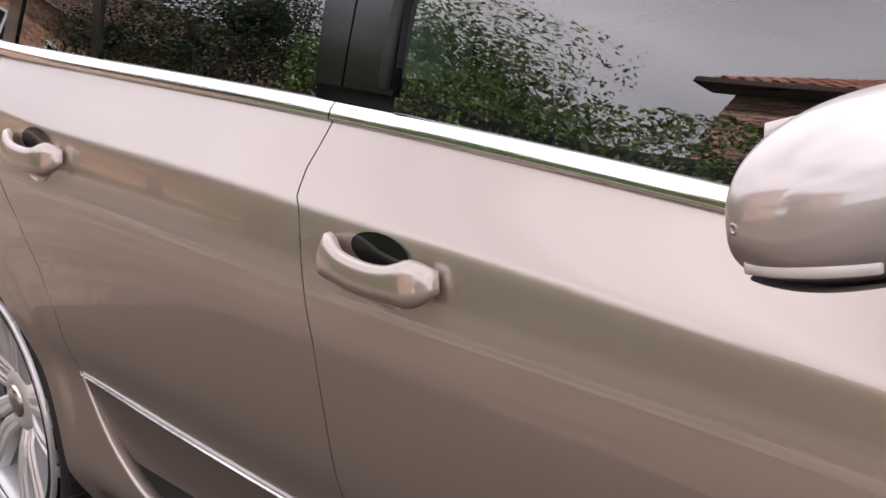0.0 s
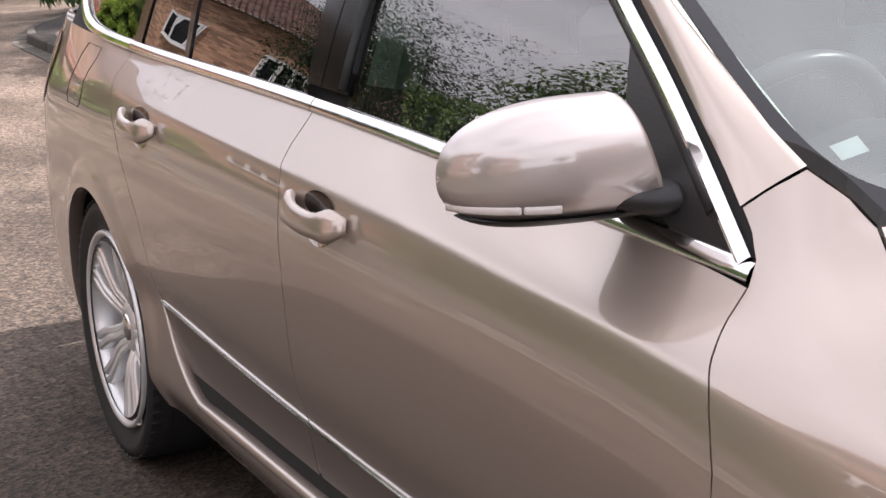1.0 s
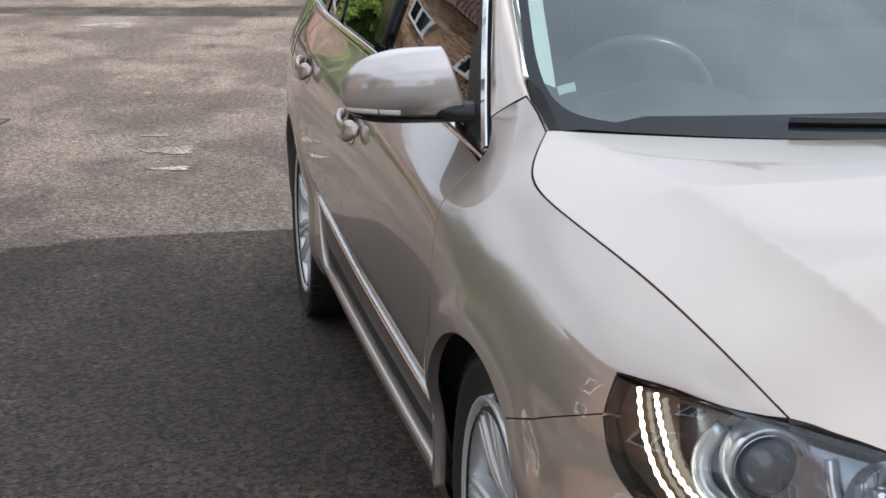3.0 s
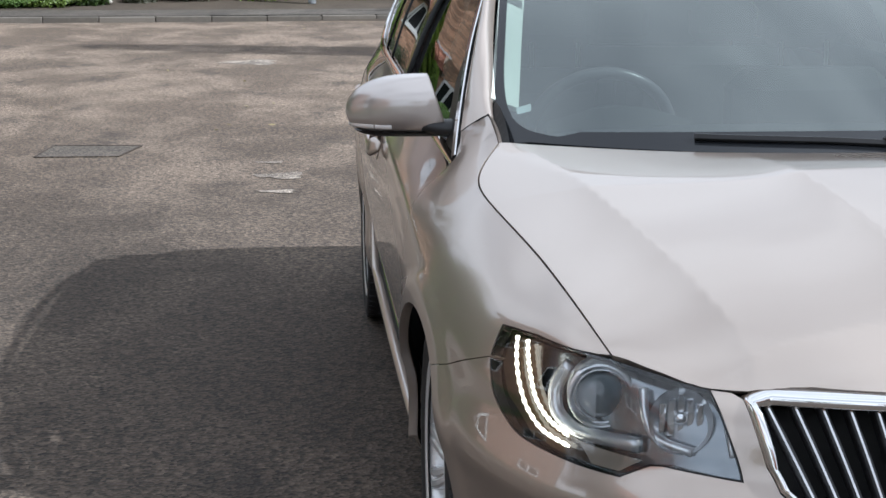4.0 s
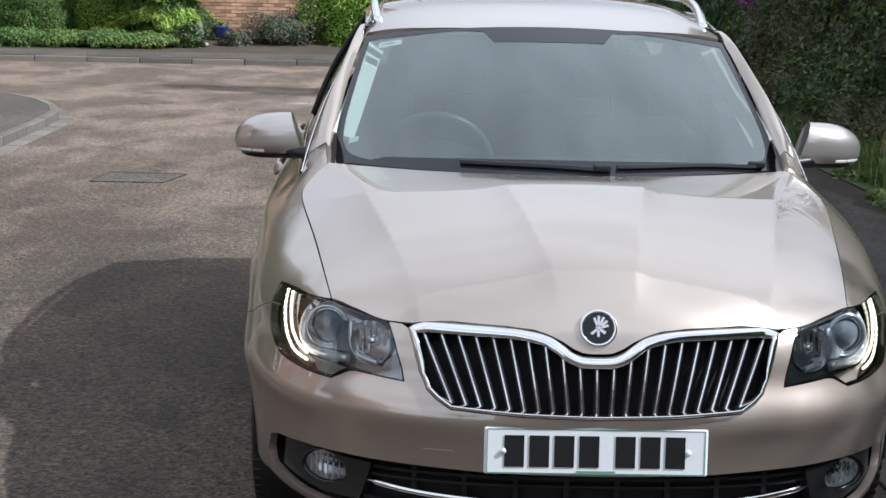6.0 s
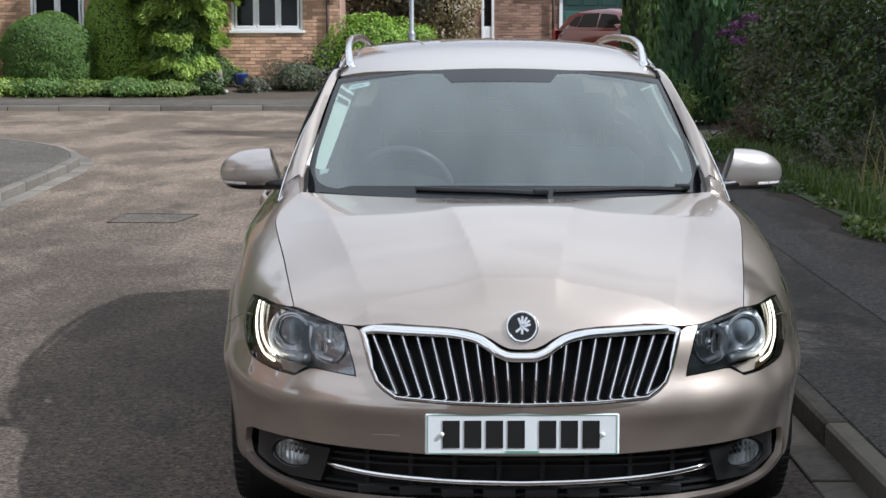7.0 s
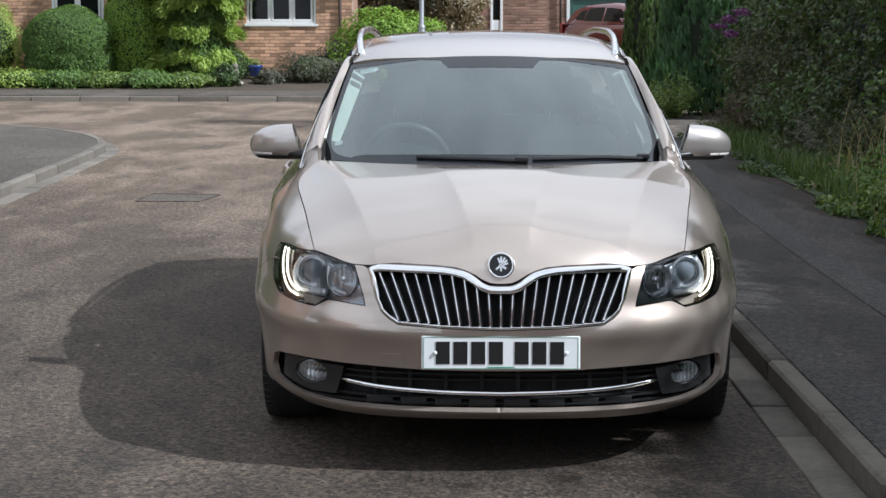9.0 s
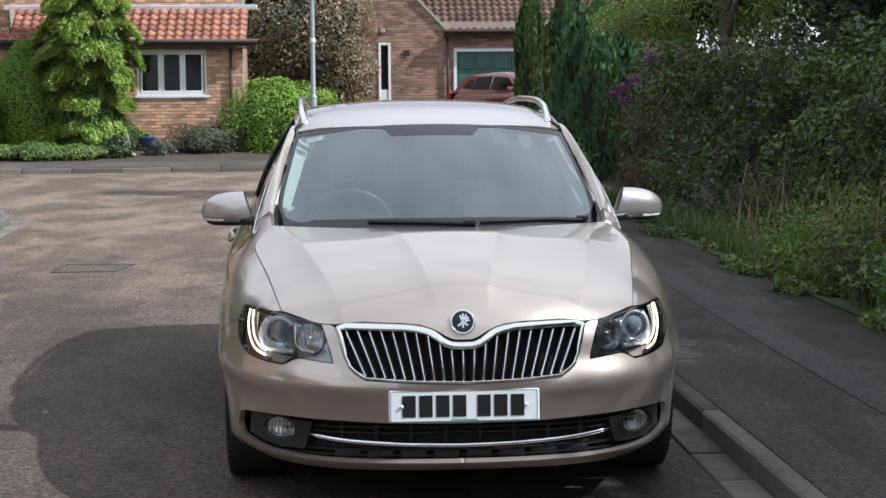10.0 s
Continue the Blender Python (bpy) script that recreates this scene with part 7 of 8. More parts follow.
put("gutter", *gut, M["dark_wood"], h1, smooth=True)
put("downpipe", *sweep(np.array([(-2.62, HY - .06, 2.55), (-2.62, HY - .06, .3)]), ring_profile(.035, k=8), up=(0, 1, 0)), M["dark_wood"], h1, smooth=True)
put("flashing", *block((HX0 - .3, HY + .93, 3.34), (HX1 + .3, HY + 1.05, 3.46), .02), M["lead"], h1)
put_at("upper_bricks", brick_face(17.5, 3.3, [(10.3, 11.5, .95, 2.05), (7.0, 8.6, .95, 2.05)], seed=4), Matrix.Translation((-20, HY + 1.1, 3.3)), M["brick"], h1, kind="stuff")
put("upper_wall", *block((-20, HY + 1.1, .1), (-2.4, HY + 7, 6.6)), M["mortar"], h1)
window(h1, Matrix.Translation((-9.7, HY + 1.06, 4.25)), 1.2, 1.1, 2)
window(h1, Matrix.Translation((-13.0, HY + 1.06, 4.25)), 1.6, 1.1, 3)
put_at("main_roof", tiles(18.2, 4.2, 38), Matrix.Translation((-20.3, HY + .8, 6.55)), M["brown_tile"], h1, kind="stuff", smooth=True)
wl0 = -20.0
hole2 = [(-9.0 - wl0, -7.85 - wl0, 1.50 - GZ, 2.55 - GZ), (-13.4 - wl0, -11.8 - wl0, 1.4 - GZ, 2.5 - GZ)]
put_at("side_bricks", brick_face(HX0 - wl0, 3.0, hole2, seed=6), Matrix.Translation((wl0, HY - .05, GZ)), M["brick"], h1, kind="stuff")
put("side_wall", *block((wl0, HY - .04, .1), (HX0, HY + 1.1, 3.3)), M["mortar"], h1)
window(h1, Matrix.Translation((-9.0, HY - .06, 1.50)), 1.15, 1.05, 2)
window(h1, Matrix.Translation((-13.4, HY - .06, 1.40)), 1.6, 1.1, 3)

# House with the green garage door.
h2 = thing("garage_house", (0, 0, 0), "dark brown brick house with a green garage door", "house")
GY, G2 = 38.0, 0.45
verge_top = lambda x: 3.12 - G2 + max(0.0, (2.62 - (x - .35))) * 1.055
m2 = Matrix.Translation((-.35, GY, G2))
put_at("gable_bricks", brick_face(3.1, 5.2, [(1.22, 1.50, .1, 2.30)], top=lambda x: verge_top(x), seed=8), m2, M["brick_dark"], h2, kind="stuff")
gw = np.array([(-.35, 0, -.4), (2.75, 0, -.4), (2.75, 0, 2.62), (-.35, 0, 5.7)]) + [0, GY + .001, G2]
put("gable_wall", np.concatenate([gw, gw + [0, .3, 0]]), [(0, 1, 2, 3), (7, 6, 5, 4), (0, 4, 5, 1), (1, 5, 6, 2), (2, 6, 7, 3), (3, 7, 4, 0)], M["mortar"], h2)
vg = sweep(np.array([(2.72, GY - .03, 3.05), (-.4, GY - .03, 6.32)]), [(-.03, -.05), (.03, -.05), (.03, .05), (-.03, .05)], up=(0, -1, 0))
put("verge_mortar", *vg, M["stone"], h2)
put_at("garage_roof", tiles(9.6, 5.2, 36), Matrix.Translation((-.2, GY + .12, 2.95)) , M["brown_tile"], h2, "brown pantile roof", kind="stuff", smooth=True)
put("garage_fascia", *block((2.6, GY - .25, 2.92), (9.2, GY - .18, 3.05)), M["dark_wood"], h2)
put("garage_eaves", *join(block((2.6, GY - .25, 2.9), (9.2, GY + .3, 2.93)), sweep(np.array([(2.6, GY - .3, 3.03), (9.2, GY - .3, 3.03)]), ring_profile(.055, k=8))), M["dark_wood"], h2)
put_at("garage_bricks", brick_face(6.4, 2.6, [(.14, 2.6, -.1, 2.12)], seed=9), Matrix.Translation((2.75, GY + .02, G2)), M["brick_dark"], h2, kind="stuff")
put("garage_wall", *join(block((2.75, GY + .03, 2.57), (9.2, GY + .3, 3.0)), block((5.36, GY + .03, .2), (9.2, GY + .3, 2.6)), block((2.75, GY + .03, .2), (2.87, GY + .3, 2.6))), M["mortar"], h2)
put("garage_frame", *join(block((2.87, GY - .02, .3), (2.95, GY + .1, 2.58)), block((2.95, GY - .02, 2.50), (5.3, GY + .1, 2.58)), block((5.3, GY - .02, .3), (5.38, GY + .1, 2.58))), M["upvc"], h2)
gd = put("garage_door", *block((2.95, GY + .05, .35), (5.3, GY + .1, 2.50)), M["garage_green"], h2, "green panelled up-and-over garage door")
for r in range(4):
    for c in range(5):
        x0, z0 = 2.98 + c * .465, .42 + r * .52
        put("door_panel", *block((x0 + .03, GY + .03, z0 + .05), (x0 + .43, GY + .06, z0 + .44), .02), M["garage_green"], gd)
sd = put("side_door", *join(block((.87, GY - .04, .5), (.93, GY + .06, 2.74), .005), block((1.13, GY - .04, .5), (1.19, GY + .06, 2.74), .005), block((.93, GY - .04, 2.68), (1.13, GY + .06, 2.74), .005), block((.93, GY - .02, .5), (1.13, GY + .05, 1.5), .005)), M["upvc"], h2, "white half-glazed door")
put("door_pane", *block((.94, GY, 1.52), (1.12, GY + .03, 2.66)), M["pane"], sd)
put("vent", *block((1.55, GY - .06, 2.42), (1.70, GY + .02, 2.55), .01), M["dark_wood"], h2)
put("soffit_lamp", *block((.92, GY - .12, 3.0), (1.05, GY - .02, 3.12), .02), M["stone"], h2)
put("drain_pipe", *sweep(np.array([(2.70, GY - .08, 3.0), (2.72, GY - .08, .5)]), ring_profile(.035, k=8), up=(0, 1, 0)), M["dark_wood"], h2, smooth=True)
put("back_wall", *block((-.35, GY + .3, .2), (9.2, GY + 8, 3.3)), M["mortar"], h2)

# Lamp post on the far side.
post = thing("street_lamp_post", (-.775, 29.0, .15), "plain galvanised steel street lamp post", "lamp post")
put("shaft", *lathe([(0, .075), (1.2, .075), (1.25, .052), (5.6, .042)], 14, "z"), M["galvanised"], post, smooth=True)
put("base_collar", *lathe([(1.18, .08), (1.22, .08), (1.26, .055)], 14, "z"), M["galvanised"], post, smooth=True)
put("band", *lathe([(2.35, .056), (2.36, .058), (2.43, .058), (2.44, .056)], 14, "z"), M["upvc"], post, smooth=True)


# Parked red car, half hidden.
def far_car(at, rz):
    c = thing("red_hatchback", at, "dark red hatchback parked on the drive", "car")
    c.rotation_euler = (0, 0, radians(rz))
    n, W = 33, 9
    yy = np.linspace(-1.95, 1.95, n)
    hood = pchip([-1.95, -1.85, -1.1, -.9, 1.6, 1.9, 1.95], [.55, .78, .95, 1.0, 1.02, .95, .6], yy)
    half = pchip([-1.95, -1.7, -1.0, 1.2, 1.8, 1.95], [.60, .78, .86, .86, .80, .65], yy)
    v, f = [], []
    for y, h, w in zip(yy, hood, half):
        for x, z in ((-.92, .22), (-1, .35), (-1, .62), (-.94, .92), (-.8, 1.0), (.8, 1.0), (.94, .92), (1, .62), (1, .35), (.92, .22)):
            v.append((x * w, y, .22 + (h - .22) * max(0, (z - .22) / .78)))
    K = 10
    for i in range(n - 1):
        f += [(i * K + k, (i + 1) * K + k, (i + 1) * K + (k + 1) % K, i * K + (k + 1) % K) for k in range(K)]
    f += [tuple(reversed(range(K))), tuple((n - 1) * K + k for k in range(K))]
    put("body", v, f, M["red_paint"], c, smooth=True)
    yy = np.linspace(-1.05, 1.85, 25)
    top = pchip([-1.05, -.35, .2, 1.0, 1.5, 1.85], [.98, 1.34, 1.46, 1.43, 1.34, 1.0], yy)
    v, f = [], []
    for y, h in zip(yy, top):
        for x, t in ((-.80, 0), (-.64, .85), (-.5, 1), (.5, 1), (.64, .85), (.80, 0)):
            v.append((x, y, .95 + (h - .95) * t))
    for i in range(24):
        f += [(i * 6 + k, (i + 1) * 6 + k, (i + 1) * 6 + k + 1, i * 6 + k + 1) for k in range(5)]
    put("cabin", v, f, M["red_paint"], c, smooth=True)
    for sx in (-1, 1):
        for pts in ([(-.62, 1.02), (-.22, 1.31), (.32, 1.36), (.32, 1.03)], [(.38, 1.03), (.38, 1.36), (.95, 1.33), (1.05, 1.04)], [(1.10, 1.05), (1.02, 1.30), (1.22, 1.26), (1.38, 1.08)]):
            v = [(sx * (.812 - .16 * (z - .95) / .4), y, z) for y, z in pts]
            put("side_window", v, [(0, 1, 2, 3)], M["pane"], c)
        for y in (-1.25, 1.25):
            w = put("wheel", *moved(lathe([(.0, .30), (.10, .31), (.11, .27), (.11, .20)], 24), pose(sx * .74, y, .31, 0, 0, 0 if sx > 0 else 180)), M["rubber"], c, smooth=True)
            put("rim", *moved(lathe([(.10, .20), (.09, .1), (.10, 0)], 20), pose(sx * .745, y, .31, 0, 0, 0 if sx > 0 else 180)), M["alloy"], w)
        put("tail_lamp", *block((sx * .72 - .08, 1.84, .72), (sx * .72 + .08, 1.93, .98), .02), M["tail"], c)
        put("mirror", *block((sx * .92 - .08, -.62, .98), (sx * .92 + .08, -.5, 1.1), .03), M["red_paint"], c)
    put("rear_window", [(-.58, 1.80, 1.04), (.58, 1.80, 1.04), (.50, 1.56, 1.32), (-.50, 1.56, 1.32)], [(0, 1, 2, 3)], M["pane"], c)
    put("windscreen", [(-.66, -.99, 1.02), (.66, -.99, 1.02), (.56, -.35, 1.36), (-.56, -.35, 1.36)], [(0, 1, 2, 3)], M["pane"], c)
    return c


far_car((4.25, 33.9, .46), 35)

# Houses across the road and behind: seen in the car's glass and paint.
def plain_house(name, at, rz, w, d, h, label):
    e = thing(name, at, label, "house")
    e.rotation_euler = (0, 0, radians(rz))
    hs = [(w * .12, w * .12 + 1.5, .9, 2.0), (w * .55, w * .55 + 1.8, .9, 2.0), (w * .12, w * .12 + 1.3, 3.2, 4.3), (w * .6, w * .6 + 1.5, 3.2, 4.3)]
    put_at("front_bricks", brick_face(w, h, hs, seed=11), Matrix.Identity(4), M["brick_dark"], e, kind="stuff")
    put("walls", *block((0, .01, -.2), (w, d, h)), M["mortar"], e)
    for a, b, z0, z1 in hs:
        window(e, Matrix.Translation((a, -.02, z0)), b - a, z1 - z0, 2)
    put_at("roof", tiles(w + .6, d * .62, 36), Matrix.Translation((-.3, -.35, h)), M["pantile"], e, kind="stuff", smooth=True)
    put("eaves", *block((-.3, -.42, h - .16), (w + .3, .0, h - .02), .02), M["dark_wood"], e)
    rp_ = d / 2 * math.tan(radians(36))
    put("gables", [(0, .02, h), (0, d, h), (0, d / 2, h + rp_), (w, .02, h), (w, d, h), (w, d / 2, h + rp_), (-.3, d / 2, h + rp_ + .05), (w + .3, d / 2, h + rp_ + .05), (w + .3, d + .3, h - .1), (-.3, d + .3, h - .1)],
        [(0, 2, 1), (3, 4, 5), (6, 7, 8, 9)], M["brick_dark"], e)
    return e


plain_house("brick_house", (-9.7, .6, .09), 90, 9.0, 7.0, 6.1, "two-storey red brick house across the road")
plain_house("brick_house", (-13.5, -13.0, .09), 90, 9.0, 7.5, 5.0, "two-storey red brick house further down")
plain_house("brick_house", (11, -26, .0), 180, 14, 7.5, 5.0, "two-storey brick house down the road")

# ---- planting ----
hedge("clipped_hedge", (-8.9, 6.2, .09), (-7.6, 15.0, 4.4), M["hedge_leaf"], .08, 420, "tall green hedge across the road", .2, second=(M["light_leaf"], .25))
def garden_tree(at, h, r, leaf, label, n=9000):
    parts = [((at[0], at[1], at[2] + h * .62), (r, r, h * .36))]
    for k in range(7):
        a = k * .9 + at[1]
        parts.append(((at[0] + math.cos(a) * r * .75, at[1] + math.sin(a) * r * .75, at[2] + h * (.45 + .07 * (k % 4))), (r * .5, r * .5, h * .2)))
    return shrub("tree", at, parts, leaf, .13, n, label, "tree", trunk=(h * .6, .14), shell=.9, core=.2)
garden_tree((-11.8, 15.9, .09), 9.2, 2.1, M["hedge_leaf"], "leafy dark green tree by the corner", 22000)
garden_tree((-14.0, 28.6, .09), 13.0, 3.6, M["dark_leaf"], "broad leafy tree before the far house", 26000)
garden_tree((-8.5, 41.0, .09), 12.0, 3.4, M["dark_leaf"], "tall leafy tree behind the far house", 20000)
garden_tree((-11.0, -1.9, .09), 6.5, 2.0, M["dark_leaf"], "leafy dark green tree beside the house", 12000)
shrub("conifer", (-11.6, 14.5, .09), [((-11.6, 14.5, 1.8), (.8, .8, 1.9))], M["gold_leaf"], .10, 5000, "golden conifer before the brick house", aspect=.3)
garden_tree((-7, -24, 0), 7, 2.6, M["hedge_leaf"], "leafy tree down the road", 9000)

# Overgrown boundary on the footway's side.
hedge("overgrown_hedge", (3.9, 1.0, .1), (5.6, 10.2, 1.75), M["hedge_leaf"], .075, 900, "overgrown dark green hedge beside the footway", .55, second=(M["light_leaf"], .22))
hedge("tall_hedge", (3.75, 10.0, .1), (5.4, 15.0, 1.9), M["hedge_leaf"], .07, 850, "tall mixed shrub border beside the footway", .55, second=(M["olive_leaf"], .40))
hedge("old_hedge", (3.8, -12, .1), (5.6, 1.2, 1.9), M["hedge_leaf"], .08, 260, "overgrown green hedge beside the footway", .25)
shrub("dark_tree", (7.0, 9.5, .1), [((6.7, 8.4, 3.2), (1.3, 1.8, 1.9)), ((6.5, 11.2, 3.0), (1.2, 1.8, 1.6)), ((6.0, 6.2, 2.6), (.8, 1.2, .9)), ((7.6, 12.5, 4.4), (1.8, 2.0, 1.8)), ((7.0, 7.4, 4.5), (1.2, 2.2, 1.1)), ((6.1, 13.4, 2.8), (1.1, 1.2, 1.4)), ((6.6, 11.6, 3.2), (1.5, 2.0, 1.8))], M["dark_leaf"], .12, 42000, "broad dark leafy tree overhanging the hedge", "tree", trunk=(2.8, .16), shell=.45)
shrub("leafy_tree", (6.8, 3.6, .1), [((6.6, 5.4, 3.2), (1.2, 1.8, 1.8)), ((6.6, 2.6, 3.2), (1.2, 1.9, 1.8)), ((5.6, 3.6, 2.2), (.6, 1.6, .6)), ((7.2, 4.0, 4.6), (1.3, 2.6, 1.1))], M["hedge_leaf"], .085, 36000, "green leafy tree above the hedge", "tree", trunk=(2.2, .12), shell=.45)
# Out of view: crown heights are set for the shade on kerb and footway.
shrub("unseen_shade_tree", (7.0, -2.5, .1), [((6.6, .2, 3.2), (1.2, 2.2, 1.8)), ((6.6, -3.4, 3.4), (1.2, 2.2, 2.0)), ((6.6, -7.2, 3.4), (1.2, 2.4, 2.0)), ((7.1, -1.0, 4.85), (1.4, 2.8, 1.4)), ((7.1, -5.4, 4.9), (1.4, 3.2, 1.3))], M["dark_leaf"], .13, 26000, "unseen dark leafy tree that shades the kerb and footway", "tree", trunk=(2.4, .14), shell=.45)
shrub("purple_shrub", (4.0, 14.9, .1), [((3.95, 14.9, 1.0), (.75, .8, 1.0)), ((4.1, 14.4, 1.5), (.5, .5, .5))], M["hedge_leaf"], .085, 7000, "tall flowering shrub with purple blooms", second=(M["lavender"], .15))
v, f = [], []
for c in ((3.02, 13.7, 1.52), (2.94, 13.9, 1.44), (3.16, 13.6, 1.60), (3.3, 13.4, 1.86), (3.02, 13.5, 1.36)):
    p, d = blob_points(c, (.12, .07, .05), 120, .6, .2, 1, c[0])
    a_, b_ = leaves(p, d, .03, .8, .8)
    f.append(b_ + sum(len(q) for q in v)); v.append(a_)
fast_put("purple_blossom", np.concatenate(v), np.concatenate(f), M["purple"], label="purple blossom spikes on the shrub", kind="stuff", category="flowers")
# Unkempt shrubs of arching stems before the hedge.
def wild_shrub(at, h, spread, stems, per, size, leaf, label, aspect=.35, droop=.35):
    t = thing("wild_shrub", at, label, "shrub")
    vs, fs, k = [], [], 0
    for i in range(stems):
        an, lean = rng.random() * 2 * math.pi, spread * math.sqrt(rng.random())
        hh = h * rng.uniform(.5, 1.1) * (1 - .25 * lean / spread)
        s = np.linspace(0, 1, 8)
        out = lean * s ** 1.5
        path = np.stack([np.cos(an) * (out + .06), np.sin(an) * (out + .06), hh * (s - droop * (lean / spread) * s ** 3)], 1)
        path[1:] += rng.normal(0, .02, (7, 3))
        if i < 14:
            put("stem", *sweep(path, ring_profile(.006, k=4), up=(.3, .9, .1), scale=np.linspace(1, .3, 8)), M["bark"], t)
        q = rng.uniform(.12, 1.0, per)
        p = np.stack([np.interp(q, s, path[:, c]) for c in range(3)], 1) + rng.normal(0, size * .75, (per, 3))
        p[:, 2] = np.maximum(p[:, 2], .01)
        v, f = leaves(p, np.tile([np.cos(an) * .5, np.sin(an) * .5, .7], (per, 1)), size, aspect, .8)
        vs.append(v); fs.append(f + k); k += len(v)
    fast_put("foliage", np.concatenate(vs), np.concatenate(fs), leaf, t)
    return t


for x, y, h, sp, ns, lf, sz, lb in (
        (3.75, 14.6, 2.3, .9, 90, "olive_leaf", .07, "tall olive-brown flowering shrub"), (3.55, 12.6, 2.0, .8, 80, "olive_leaf", .06, "olive-green arching shrub in the border"),
        (3.35, 13.6, 1.0, .6, 60, "brown_leaf", .05, "withered brown shrub in the border"), (3.5, 11.3, 1.3, .7, 70, "hedge_leaf", .06, "leafy green shrub in the border"),
        (3.35, 10.2, .7, .55, 50, "lavender", .05, "grey-green low shrub at the footway"), (3.55, 8.6, 1.1, .6, 60, "olive_leaf", .05, "olive-green wild shrub before the hedge"),
        (3.45, 6.9, .7, .55, 60, "light_leaf", .05, "pale green weedy clump before the hedge"), (3.5, 5.5, .9, .55, 60, "brown_leaf", .045, "brown seeding weeds before the hedge"),
        (3.55, 4.4, 1.0, .6, 70, "olive_leaf", .05, "olive-green wild shrub beside the footway"), (3.45, 3.2, .8, .6, 60, "hedge_leaf", .06, "leafy green weeds beside the footway"),
        (4.3, 16.2, 1.5, .8, 70, "brown_leaf", .06, "reddish brown shrub below the conifers"), (3.1, 18.9, .75, .5, 60, "light_leaf", .06, "yellow-green small shrub at the corner"),
        (4.1, 7.6, 2.2, .8, 70, "hedge_leaf", .06, "green shoots rising above the hedge"), (4.2, 5.0, 2.4, .9, 90, "light_leaf", .06, "pale green shoots rising above the hedge"),
        (4.1, 3.0, 2.7, .95, 150, "hedge_leaf", .075, "leafy green branches above the hedge"),
        (3.15, 6.4, .7, .5, 60, "ball_leaf", .05, "fresh green weeds at the footway's edge"), (3.1, 5.5, .8, .55, 70, "light_leaf", .05, "pale green weeds at the footway's edge"),
        (3.05, 4.6, .8, .5, 70, "olive_leaf", .045, "olive-green weeds at the footway's edge"), (3.05, 3.6, .9, .55, 80, "ball_leaf", .06, "fresh green weeds leaning over the footway"),
        (3.15, 2.6, 1.0, .6, 80, "brown_leaf", .05, "brown seeding weeds leaning over the footway"), (3.2, 1.7, 1.0, .6, 80, "hedge_leaf", .07, "broad-leaved green weeds beside the footway")):
    wild_shrub((x, y, .1), h, sp, ns, 45, sz, M[lf], lb)
# Upright conifers beyond it.
def upright_conifer(name, at, r, h, leaf, label, n, tiers=0, inner=None):
    """A conifer of many upright or drooping sprays, with ragged outline."""
    t = thing(name, at, label, "conifer")
    k = n
    z = rng.random(k) ** 0.9
    if tiers:
        rad = r * (1 - z ** 2.2) ** .7 * (0.80 + .22 * np.abs(np.sin(z * math.pi * tiers)))
    else:
        rad = r * np.clip((1 - z ** 3.0), 0.02, 1) * (0.92 + .10 * np.sin(z * 9 + 1))
    a = rng.random(k) * 2 * math.pi
    lob = 1 + .13 * np.sin(a * 5 + z * 6) + .08 * np.sin(a * 11 - z * 11)
    q = rad * lob * (1 - .3 * rng.random(k) ** 2)
    p = np.stack([q * np.cos(a), q * np.sin(a), .05 + z * h], 1)
    d = np.stack([np.cos(a), np.sin(a), np.full(k, .5 if not tiers else -.3)], 1)
    # Sprays: slim leaves lying along the branch's way.
    s = (.16 if not tiers else .20) * rng.uniform(.6, 1.4, k)[:, None]
    way = np.stack([np.cos(a) * (.25 if not tiers else .8), np.sin(a) * (.25 if not tiers else .8), np.full(k, 1.0 if not tiers else -.45)], 1) + unit(k) * .35
    way /= np.linalg.norm(way, axis=1)[:, None]
    side = np.cross(way, d + unit(k) * .6)
    side /= np.maximum(np.linalg.norm(side, axis=1), 1e-6)[:, None]
    w = side * s * .16
    v = np.stack([p - way * s * .5, p + w, p + way * s * .5, p - w], 1).reshape(-1, 3)
    i = np.arange(k)[:, None] * 4
    fast_put("foliage", v, np.concatenate([i + [0, 1, 2], i + [0, 2, 3]]), leaf, t)
    # Dark filler for the shade behind the sprays.
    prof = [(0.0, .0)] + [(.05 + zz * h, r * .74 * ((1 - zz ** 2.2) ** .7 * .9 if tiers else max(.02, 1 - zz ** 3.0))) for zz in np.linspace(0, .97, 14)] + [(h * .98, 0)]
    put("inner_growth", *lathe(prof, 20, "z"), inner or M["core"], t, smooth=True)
    return t
upright_conifer("green_conifer", (3.85, 20.3, .1), .98, 2.75, M["conifer_leaf"], "broad dark green upright conifer", 15000)
upright_conifer("green_conifer", (4.9, 19.5, .1), .8, 2.2, M["conifer_leaf"], "dark green upright conifer", 9000)
upright_conifer("slim_conifer", (3.45, 25.9, .12), .42, 3.4, M["hedge_leaf"], "slim yellow-green conifer by the drive", 7000)
upright_conifer("slim_conifer", (4.25, 26.3, .12), .55, 3.6, M["conifer_leaf"], "slim dark conifer by the drive", 7000)
shrub("spreading_shrub", (5.0, 17.2, .1), [((4.9, 17.0, 2.6), (1.3, 1.0, .5)), ((4.2, 18.0, 2.5), (.9, .8, .3)), ((5.6, 18, 2.9), (1.4, 1.0, .6)), ((5, 17, 1.2), (1.0, .9, 1.1))], M["light_leaf"], .075, 26000, "spreading yellow-green shrub above the border", aspect=.35, shell=.8, core=.45)
